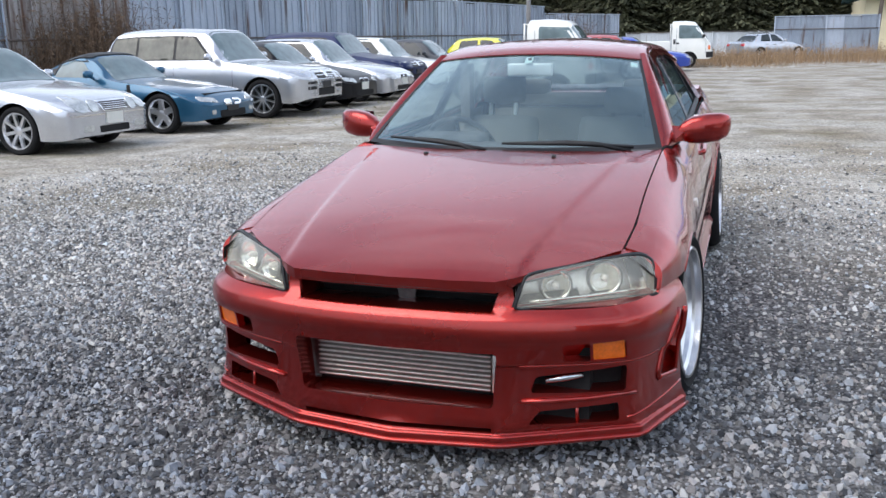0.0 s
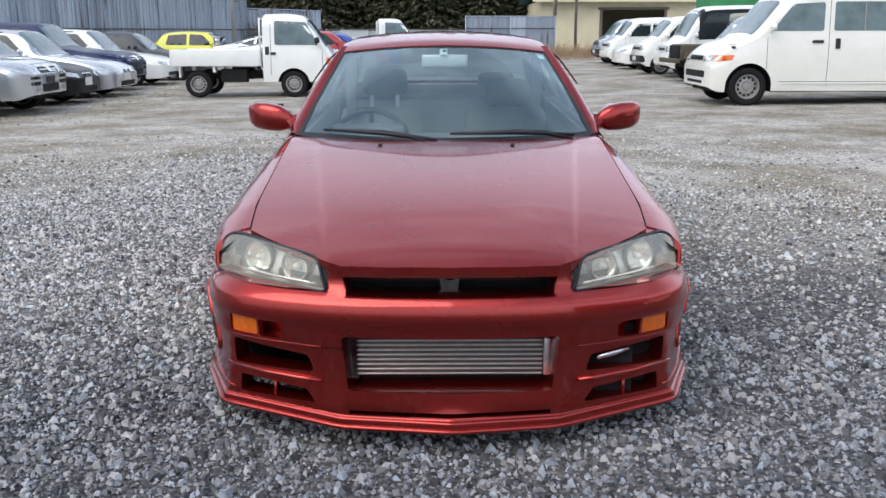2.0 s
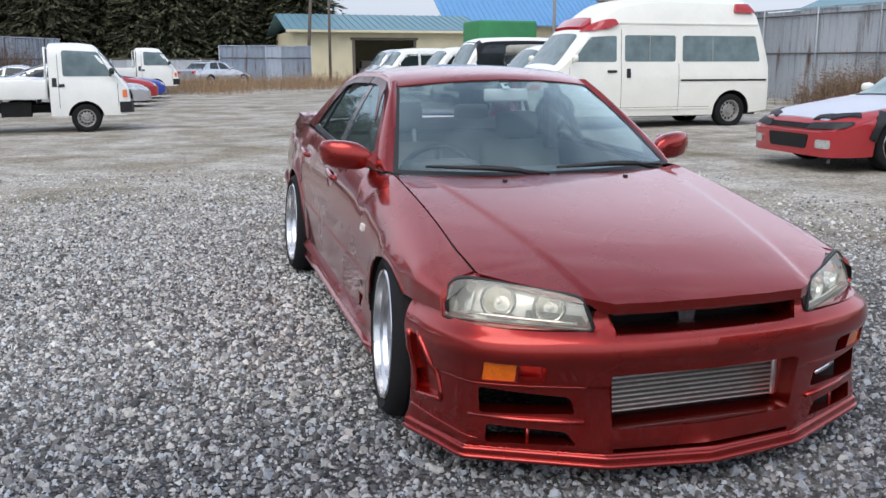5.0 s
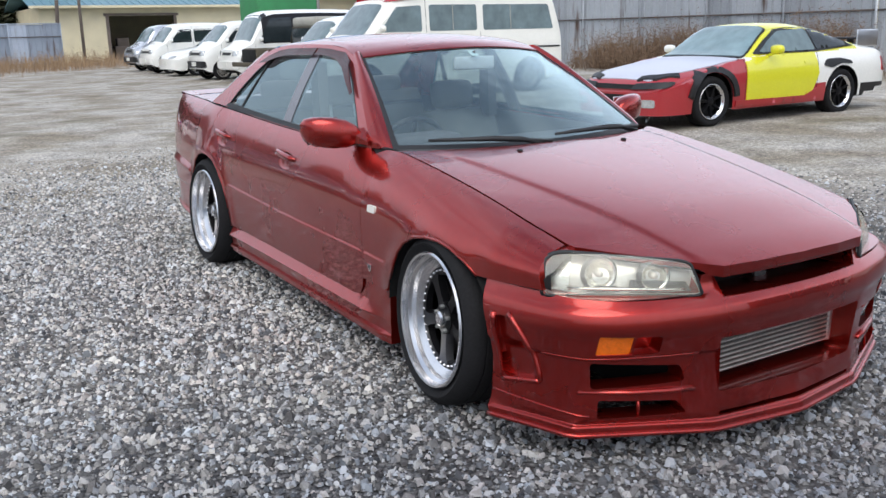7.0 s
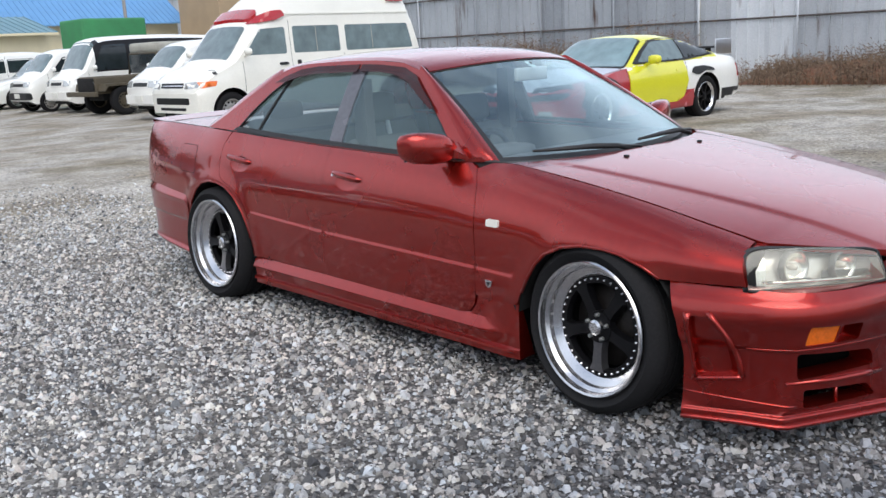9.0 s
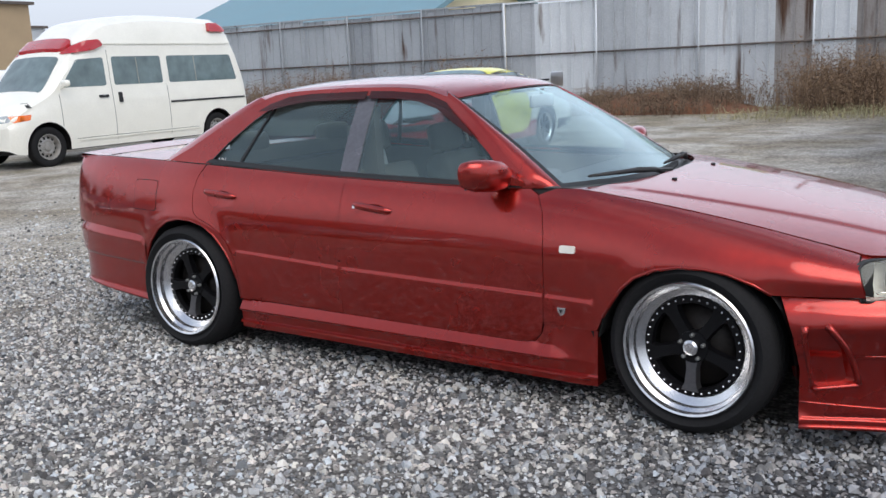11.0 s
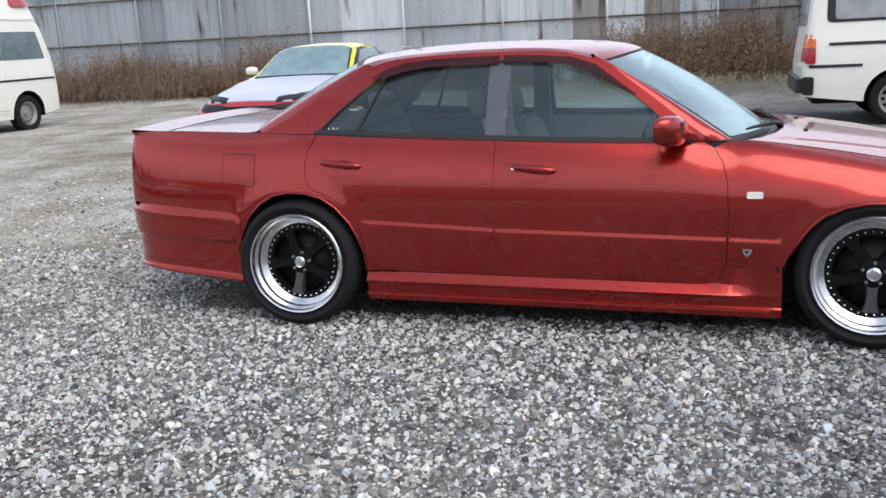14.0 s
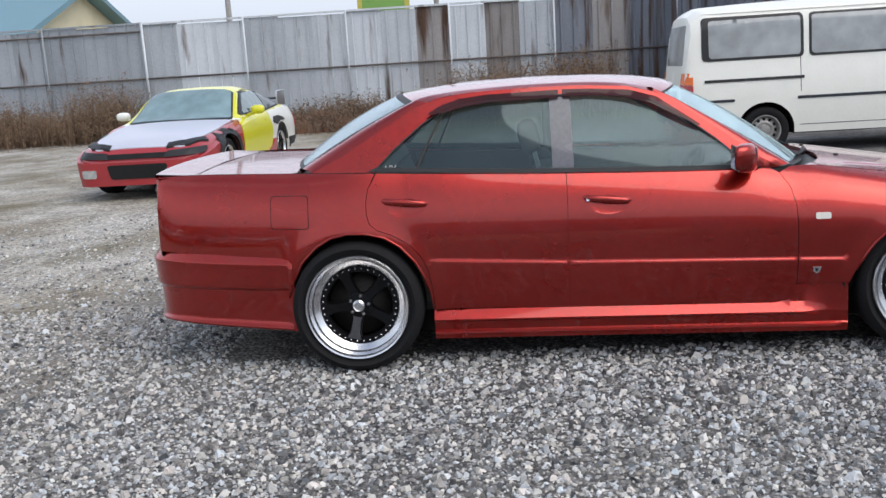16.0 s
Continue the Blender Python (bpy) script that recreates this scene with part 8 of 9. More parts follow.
    creases = [[(a, z) for a in np.arange(-e + 0.012, e - 0.01, 0.02)] for z in (0.095, 0.108, 0.118, 0.124, 0.130, 0.345, 0.352, 0.360, 0.368, 0.455, 0.465, 0.495, 0.505, 0.515, 0.525)]
    bm_ = patch(outline, lambda s, z: bumper_point(s, z), 0.03, [mid_open, slot, *ind_h, *duct1, *duct2, vent, vent2], rim=lambda p: Vector((-math.copysign(0.05, p.x), 0, 0)) if p.y > -0.42 else shift_in(p, 0.085), lines=creases)
    facing(bm_, (0, -1, 0))
    bumper = part("front_bumper", bm_, red, car, "deep red front bumper with ducts and splitter")
    # recess floors
    def recess(name, hl, material, deep, parent=bumper, step=0.03, grow=1.0):
        c = np.mean(hl, axis=0)
        o = [tuple(c + (np.array(p) - c) * grow) for p in hl]
        me = patch(o, lambda s, z: bumper_point(s, z) + shift_in(bumper_point(s, z), deep), step)
        return part(name, facing(me, (0, -1, 0)), material, parent)

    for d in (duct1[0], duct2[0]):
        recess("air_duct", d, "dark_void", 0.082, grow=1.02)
    for v in (vent, vent2):
        recess("side_vent", v, red, 0.034, grow=1.02)
        sg = 1 if v is vent else -1
        for (a0, z0), (a1, z1), wd in (((S_at(-0.470), 0.472), (S_at(-0.592), 0.250), 0.012), ((S_at(-0.392), 0.462), (S_at(-0.432), 0.228), 0.0), ((S_at(-0.435), 0.228), (S_at(-0.590), 0.248), -0.01)):
            pts = [bumper_point(sg * min(a0 + (a1 - a0) * t - 0.022 * math.sin(math.pi * t) * (1 if wd > 0 else 0), e - 0.015), z0 + (z1 - z0) * t) for t in np.linspace(0, 1, 10)]
            part("vent_rib", Build().tube(pts, [0.013 - 0.008 * i / 9 for i in range(10)] if wd == 0.0 else 0.010, 8).mesh(), red, bumper)
    for sg in (-1, 1):
        ih = ind_h[0] if sg > 0 else ind_h[1]
        recess("lamp_recess", ih, red, 0.060, grow=1.02)
        lamp = rounded([(sg * S(0.733), 0.374), (sg * S(0.733), 0.440), (sg * S(0.640), 0.437), (sg * S(0.640), 0.374)], 0.008)
        lm = patch(lamp, lambda s, z: bumper_point(s, z, 0.006), 0.02, rim=lambda p: shift_in(p, 0.03))
        part("indicator", facing(lm, (0, -1, 0)), "amber", bumper, "amber indicator lamp")
        fr_o = rounded([(sg * S(0.742), 0.366), (sg * S(0.742), 0.448), (sg * S(0.632), 0.445), (sg * S(0.632), 0.366)], 0.008)
        part("lamp_bezel", facing(patch(fr_o, lambda s, z: bumper_point(s, z, 0.003), 0.02, [rounded([(sg * S(0.733), 0.374), (sg * S(0.733), 0.440), (sg * S(0.640), 0.437), (sg * S(0.640), 0.374)], 0.008)], rim=lambda p: shift_in(p, 0.03)), (0, -1, 0)), red, bumper)
        # fin between the ducts, splitting blade in the lower one
        fin = [bumper_point(sg * S(x), z, -0.004) for x, z in ((0.765, 0.238), (0.62, 0.236), (0.50, 0.235), (0.425, 0.236))]
        part("duct_fin", Build().tube(fin, [0.006, 0.010, 0.011, 0.007], 8).mesh(), red, bumper)
        p0, p1 = bumper_point(sg * S(0.59), 0.150), bumper_point(sg * S(0.59), 0.212)
        part("duct_divider", Build().tube([p0 + Vector((0, 0.012, 0)), p1 + Vector((0, 0.012, 0))], 0.007, 6).mesh(), red, bumper)
        # lip line over the lamps
        cl = [bumper_point(sg * a, 0.358, 0.0) for a in np.linspace(S(0.42), S_at(-0.60), 20)]
        part("bumper_crease", Build().tube(cl, 0.005, 6).mesh(), red, bumper)
        cl = [bumper_point(sg * a, 0.158 + 0.022 * (a - S(0.735)) / (e - S(0.735)), 0.0) for a in np.linspace(S(0.735), e - 0.004, 14)]
        part("bumper_crease", Build().tube(cl, 0.0045, 6).mesh(), red, bumper)
    # daytime bar lamp on the far side duct only
    dl = [bumper_point(S(x), z, 0.018) for x, z in ((0.50, 0.296), (0.56, 0.304), (0.615, 0.310))]
    part("bar_lamp", Build().tube(dl, [0.010, 0.013, 0.010], 8).mesh(), "polished", bumper, "chrome bar lamp")
    # opening floor, intercooler
    ledge = facing(strip([tuple(bumper_point(s, 0.213) + Vector((0, 0.005, 0))) for s in np.linspace(-S(0.335), S(0.335), 12)], [(x, -0.77, 0.214) for x in np.linspace(-0.33, 0.33, 12)], 20, 3), (0, 0, 1))
    part("opening_floor", ledge, red, bumper)
    for sg in (-1, 1):
        wall = strip([tuple(bumper_point(sg * S(0.335), 0.212)), tuple(bumper_point(sg * S(0.352), 0.402))], [(sg * 0.333, -0.77, 0.212), (sg * 0.345, -0.77, 0.402)], 4, 3)
        part("opening_side", wall, red, bumper)
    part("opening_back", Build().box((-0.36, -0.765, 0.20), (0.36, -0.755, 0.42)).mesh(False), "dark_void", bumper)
    ic = new("intercooler", None)
    ic.parent = car
    ic["label"] = "bare aluminium intercooler core"
    part("core", Build().box((-0.310, -0.805, 0.236), (0.310, -0.765, 0.366), bev=0.004).mesh(), "cooler", ic)
    for i in range(8):
        z = 0.242 + i * 0.0165
        part("cooler_tube", Build().box((-0.308, -0.812, z), (0.308, -0.804, z + 0.0055), bev=0.002).mesh(), "cooler_bar", ic)
    for sg in (-1, 1):
        part("end_tank", Build().box((sg * 0.310, -0.808, 0.234), (sg * 0.336, -0.765, 0.368), bev=0.008).mesh(), "cooler_bar" if sg > 0 else "lamp_inner", ic)
    # upper grille
    gr = new("grille", None)
    gr.parent = car
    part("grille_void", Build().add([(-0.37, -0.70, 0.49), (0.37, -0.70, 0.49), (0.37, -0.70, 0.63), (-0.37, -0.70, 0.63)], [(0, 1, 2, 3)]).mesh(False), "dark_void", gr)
    gl = strip([tuple(bumper_point(s, 0.530)) for s in np.linspace(-S(0.335), S(0.335), 14)], [(x, -0.71, 0.515) for x in np.linspace(-0.335, 0.335, 14)], 20, 3)
    part("grille_floor", facing(gl, (0, 0, 1)), red, gr)
    for sg in (-1, 1):
        part("grille_side", strip([tuple(bumper_point(sg * S(0.335), 0.532)), tuple(bumper_point(sg * S(0.362), 0.606))], [(sg * 0.33, -0.70, 0.52), (sg * 0.355, -0.70, 0.62)], 4, 3), red, gr)
    part("front_badge", Build().prism([(-0.034, 0.556), (-0.028, 0.520), (0.0, 0.498), (0.028, 0.520), (0.034, 0.556), (0.0, 0.548)], -0.748, -0.735, "y").mesh(False), "lamp_inner", gr, "dull grey emblem in the grille")
    part("grille_slat", Build().box((-0.34, -0.735, 0.545), (0.34, -0.725, 0.549)).mesh(False), "black_plastic", gr)
    recess("lower_slot", slot, "dark_void", 0.07, grow=1.01)
    # splitter lip under the bumper
    lp = [tuple(bumper_point(s, 0.094, -0.002)) for s in np.linspace(-e, e, 60)]
    part("splitter", Build().tube(lp, 0.009, 6).mesh(), red, bumper)

    # -- headlights --
    for sg in (-1, 1):
        hl = new("headlight", None)
        hl.parent = car
        hl["label"] = "clear-lensed headlight with twin reflectors, slightly yellowed"
        A, B, C, D = Vector((-0.772, -0.540, 0.670)), Vector((-0.806, -0.574, 0.549)), Vector((-0.400, -0.849, 0.541)), Vector((-0.414, -0.828, 0.640))

        def quad(u, v, deep=0.0, A=A, B=B, C=C, D=D, sg=sg):
            p = (B.lerp(C, u)).lerp(A.lerp(D, u), v)
            nrm = Vector((-0.55, -0.80, 0.12)).normalized()
            out_ = 0.036 * max(0.0, math.sin(math.pi * min(1.0, max(0.0, u)))) ** 0.9 * (1 - 0.55 * v) + 0.010 * math.sin(math.pi * v)
            p = p + nrm * (out_ - deep)
            p.z += 0.012 * math.sin(math.pi * u) * v
            return Vector((p.x * -sg, p.y, p.z)) if sg > 0 else p

        lens_o = rounded([(0.0, 0.06), (0.03, 0.0), (0.97, 0.0), (1.0, 0.08), (0.965, 1.0), (0.075, 1.0), (0.0, 0.84)], 0.09)
        ln = part("lens", facing(patch(lens_o, lambda u, v: quad(u, v), 0.07), (0, -1, 0)), "lens", hl)
        ln.visible_shadow = False
        part("housing", facing(patch(lens_o, lambda u, v: quad(u, v, 0.066), 0.07), (0, -1, 0)), "lamp_bowl", hl)
        rimv = strip([tuple(quad(u, v)) for u, v in lens_o + lens_o[:1]], [tuple(quad(u, v, 0.08)) for u, v in lens_o + lens_o[:1]], 60, 2)
        part("bowl_side", rimv, "lamp_bowl", hl)
        big = [((u - 0.5) * 1.05 + 0.5, (v - 0.5) * 1.16 + 0.5) for u, v in lens_o]
        inner_line, outer_line = [[tuple(quad(u, v, d)) for u, v in o + o[:1]] for o, d in ((lens_o, 0.003), (big, 0.008))]
        part("seal", facing(strip(inner_line, outer_line, 70, 2), (0, -1, 0)), "black_plastic", hl)
        part("seal_bead", Build().tube([quad((u - 0.5) * 1.015 + 0.5, (v - 0.5) * 1.05 + 0.5, 0.001) for u, v in lens_o + lens_o[:1]], 0.0055, 6).mesh(), "black_plastic", hl)
        for u, v, r in ((0.36, 0.50, 0.050), (0.72, 0.50, 0.046)):
            c = quad(u, v, 0.045)
            way = Vector((-sg * -0.35, -0.93, 0.05)).normalized()
            rot = way.to_track_quat("X", "Z").to_matrix().to_4x4()
            mm = Matrix.Translation(c) @ rot
            part("reflector", Build().lathe([(0.008, -0.028), (r * 0.6, -0.018), (r * 0.9, 0.0), (r, 0.012), (r * 1.06, 0.010)], 20, m=mm).mesh(), "reflector", hl)
            part("reflector_ring", Build().lathe([(r * 1.04, 0.012), (r * 1.18, 0.004), (r * 1.20, -0.01)], 20, m=mm).mesh(), "lamp_inner", hl)
            part("bulb", Build().lathe([(0.0, 0.012), (0.010, 0.008), (0.012, -0.01), (0.010, -0.03)], 12, m=mm).mesh(), "white_plastic", hl)
        for cu, cv in (((0.54, 0.96), (0.06, 0.36)), ((0.28, 0.50), (0.04, 0.20))):
            part("inner_bezel", facing(patch([(cu[0], cv[0]), (cu[1], cv[0]), (cu[1] - 0.03, cv[1]), (cu[0] + 0.02, cv[1])], lambda u, v: quad(u, v, 0.052), 0.05), (0, -1, 0)), "lamp_inner", hl)
        part("inner_strip", Build().tube([quad(u, 0.14, 0.03) for u in np.linspace(0.15, 0.9, 8)], 0.006, 6).mesh(), "reflector", hl)
        part("outer_marker", facing(patch([(0.03, 0.1), (0.16, 0.06), (0.18, 0.9), (0.06, 0.85)], lambda u, v: quad(u, v, 0.05), 0.05), (0, -1, 0)), "reflector", hl)
        fe = [(-0.580, 0.556), (-0.574, 0.59), (-0.562, 0.62), (-0.553, 0.645), (-0.546, 0.668), (-0.545, top_z(-0.545)), (-0.575, top_z(-0.575))]
        edge = [(-side_x(y, z) + 0.003 + (0.008 if i > 5 else 0.0), y, z - 0.003) for i, (y, z) in enumerate(fe)]
        if sg > 0:
            edge = [(-x, y, z) for x, y, z in edge]
        part("lamp_surround", strip([tuple(quad(u, v, 0.012)) for u, v in ((0.04, -0.01), (-0.008, 0.05), (-0.008, 0.35), (-0.008, 0.60), (-0.006, 0.86), (0.06, 1.01), (0.22, 1.02))], edge, 24, 3), red, car)
        # plain inner panel between lamp, hood and fender
        part("lamp_shelf", strip([tuple(quad(u, 0.0, 0.015)) for u in np.linspace(0, 1, 12)], [tuple(bumper_point((1 if sg > 0 else -1) * S(0.79 - 0.385 * u), 0.544)) for u in np.linspace(0, 1, 12)], 16, 2), red, car)

    # -- rear: deck, screen shelf, wing, lamps, bumper --
    deck = [(-0.665, 3.02), (-0.60, 2.96), (0.0, 3.05), (0.60, 2.96), (0.665, 3.02), (0.675, 3.45), (0.64, 3.66), (0.0, 3.725), (-0.64, 3.66), (-0.675, 3.45)]
    dz = lambda x, y: 0.968 + 0.018 * math.sin(min(1, max(0, (y - 3.0) / 0.7)) * 1.8) - 0.006 * (abs(x) / 0.68) ** 2.5
    part("boot_lid", facing(patch(deck, lambda x, y: (x, y, dz(x, y)), 0.05, rim=(0, 0.0, -0.03)), (0, 0, 1)), red, car)
    for sg in (-1, 1):
        shoulder = strip([(sg * (side_x(y, top_z(y) - 0.005) - 0.0008), y, top_z(y) - 0.005) for y in np.linspace(2.82, 3.66, 18)], [(sg * 0.672 if y > 3.0 else sg * 0.615, y, dz(0.67, max(3.0, y)) - 0.004) for y in np.linspace(2.82, 3.66, 18)], 22, 4, (0, 0, 0.004))
        part("deck_shoulder", facing(shoulder, (0, 0, 1)), red, car)
    wing = []
    for x in np.linspace(-0.66, 0.66, 21):
        y = 3.66 - 0.06 * (abs(x) / 0.66) ** 2 + 0.05
        z = dz(x, 3.6) + 0.004
        wing.append([(x, y - 0.20, z - 0.004), (x, y - 0.09, z + 0.004), (x, y + 0.012, z + 0.012), (x, y + 0.018, z + 0.002), (x, y + 0.0, z - 0.018)])
    vs = [p for r in wing for p in r]
    fs = [(i * 5 + j, i * 5 + j + 1, (i + 1) * 5 + j + 1, (i + 1) * 5 + j) for i in range(20) for j in range(4)]
    part("boot_spoiler", facing(sharp(mesh_of(vs, fs), 40), (0, 0, 1)), red, car)
    part("deck_joint", Build().tube([(-0.60, 3.47, dz(0.6, 3.47) + 0.001), (0.0, 3.50, dz(0, 3.5) + 0.001), (0.60, 3.47, dz(0.6, 3.47) + 0.0005)], 0.0022, 5).mesh(), "dark_void", car)
    tail = facing(strip([(x, 3.715 - 0.075 * (abs(x) / 0.72) ** 3, 0.975 - 0.012 * (abs(x) / 0.7) ** 2) for x in np.linspace(-0.61, 0.61, 21)], [(x, 3.745 - 0.075 * (abs(x) / 0.72) ** 3, 0.60) for x in np.linspace(-0.61, 0.61, 21)], 30, 8), (0, 1, 0))
    part("tail_panel", tail, red, car)
    for sg in (-1, 1):
        part("tail_edge", facing(strip([(sg * 0.60, 3.668, 0.965), (sg * 0.60, 3.695, 0.60)], [(sg * (side_x(3.65, 0.965) - 0.001), 3.651, 0.968), (sg * (side_x(3.65, 0.62) - 0.001), 3.651, 0.60)], 8, 5, (0, 0.012, 0)), (sg, 1, 0)), red, car)
        for x in (0.54, 0.34):
            y = 3.715 - 0.075 * (x / 0.72) ** 3
            part("tail_light", Build().lathe([(0.0, 0.02), (0.06, 0.018), (0.078, 0.008), (0.082, -0.01)], 24, m=Matrix.Translation((sg * x, y, 0.80)) @ Matrix.Rotation(radians(90), 4, "Z")).mesh(), "red_lamp", car)
    part("number_plate", Build().box((-0.165, 3.755, 0.66), (0.165, 3.765, 0.82), bev=0.006).mesh(), "plate", car)
    rp = [(0.846, 2.988), (0.832, 3.20), (0.815, 3.38), (0.785, 3.53), (0.735, 3.640), (0.65, 3.715), (0.48, 3.765), (0.25, 3.785), (0.0, 3.79)]
    rsn = [0.0]
    for a, b in zip(rp, rp[1:]):
        rsn.append(rsn[-1] + math.hypot(b[0] - a[0], b[1] - a[1]))
    rx, ry = curve([(q, p[0]) for q, p in zip(rsn, rp)]), curve([(q, p[1]) for q, p in zip(rsn, rp)])
    rin = line([(0.20, 0.024), (0.214, 0.012), (0.216, 0.004), (0.230, 0.004), (0.236, 0.016), (0.412, 0.014), (0.420, 0.012), (0.424, 0.004), (0.428, 0.000), (0.530, -0.006), (0.540, -0.010), (0.547, -0.010), (0.553, -0.006), (0.582, 0.018), (0.61, 0.034)])
    RS = rsn[-1]

    def rear_point(s, z):
        a = RS - abs(s)
        x, y = rx(a), ry(a)
        up = min(1.0, a / 0.6)
        cx, cy = x * 0.6, 3.0
        d = Vector((cx - x, (cy - y) * (0.2 + 0.8 * up), 0)).normalized()
        lift = 0.052 * up * (1 - min(1, max(0, (z - 0.2) / 0.4))) + 0.035 * up * min(1, max(0, (z - 0.45) / 0.15))
        return Vector((math.copysign(x, s), y, z + lift)) + Vector((d.x * (1 if s > 0 else -1) * (1 if d.x * 1 < 0 else 1), d.y, 0)) * rin(z)

    rb_o = [(-RS, 0.212), (RS, 0.212), (RS, 0.606), (-RS, 0.606)]
    rcr = [[(a, z) for a in np.arange(-RS + 0.012, RS - 0.01, 0.03)] for z in (0.2165, 0.2295, 0.2365, 0.4115, 0.420, 0.424, 0.428, 0.53, 0.540, 0.547, 0.553, 0.582)]
    part("rear_bumper", facing(patch(rb_o, rear_point, 0.04, rim=(0, -0.02, 0.0), lines=rcr), (0, 1, 0)), red, car)

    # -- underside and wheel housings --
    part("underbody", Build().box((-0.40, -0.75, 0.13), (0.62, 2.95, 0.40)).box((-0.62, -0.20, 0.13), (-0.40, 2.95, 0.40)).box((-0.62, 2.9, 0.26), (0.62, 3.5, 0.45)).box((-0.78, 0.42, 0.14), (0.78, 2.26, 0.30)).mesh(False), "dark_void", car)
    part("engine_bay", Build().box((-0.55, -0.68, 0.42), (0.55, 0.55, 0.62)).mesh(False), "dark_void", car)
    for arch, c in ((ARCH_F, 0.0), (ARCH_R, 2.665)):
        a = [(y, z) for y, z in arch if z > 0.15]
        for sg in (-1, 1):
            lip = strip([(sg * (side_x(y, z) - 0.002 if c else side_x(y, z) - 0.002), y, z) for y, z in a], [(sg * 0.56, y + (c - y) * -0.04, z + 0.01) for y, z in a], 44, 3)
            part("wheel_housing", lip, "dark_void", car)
        for sg in (-1, 1):
            lipline = [(sg * (side_x(y, z) - 0.004), y, z) for y, z in a if z > 0.36 and not (c == 0 and y < -0.29)]
            part("arch_lip", Build().tube(lipline, 0.007, 6).mesh(), red, car)

    build_wheels(car)
    build_cabin(car)
    return car


def handle_shape(y0, z0):
    """A pull handle on the door skin, grip 0.2 m long."""
    vs, fs = [], []
    n = 14
    for i in range(n):
        t = i / (n - 1)
        y = y0 + 0.225 * t
        z = z0 + 0.022 * t
        h = 0.018 * (math.sin(math.pi * min(1, max(0.0, t * 1.0))) ** 0.16 if 0 < t < 1 else 0.2)
        o = 0.027 * math.sin(math.pi * t) ** 0.22 if 0 < t < 1 else 0.0
        for a in np.linspace(0, 2 * math.pi, 9)[:-1]:
            vs.append((-side_x(y, z) - o + 0.012 - 0.014 * math.cos(a), y, z + h * math.sin(a)))
    for i in range(n - 1):
        for j in range(8):
            fs.append((i * 8 + j, i * 8 + (j + 1) % 8, (i + 1) * 8 + (j + 1) % 8, (i + 1) * 8 + j))
    return vs, fs


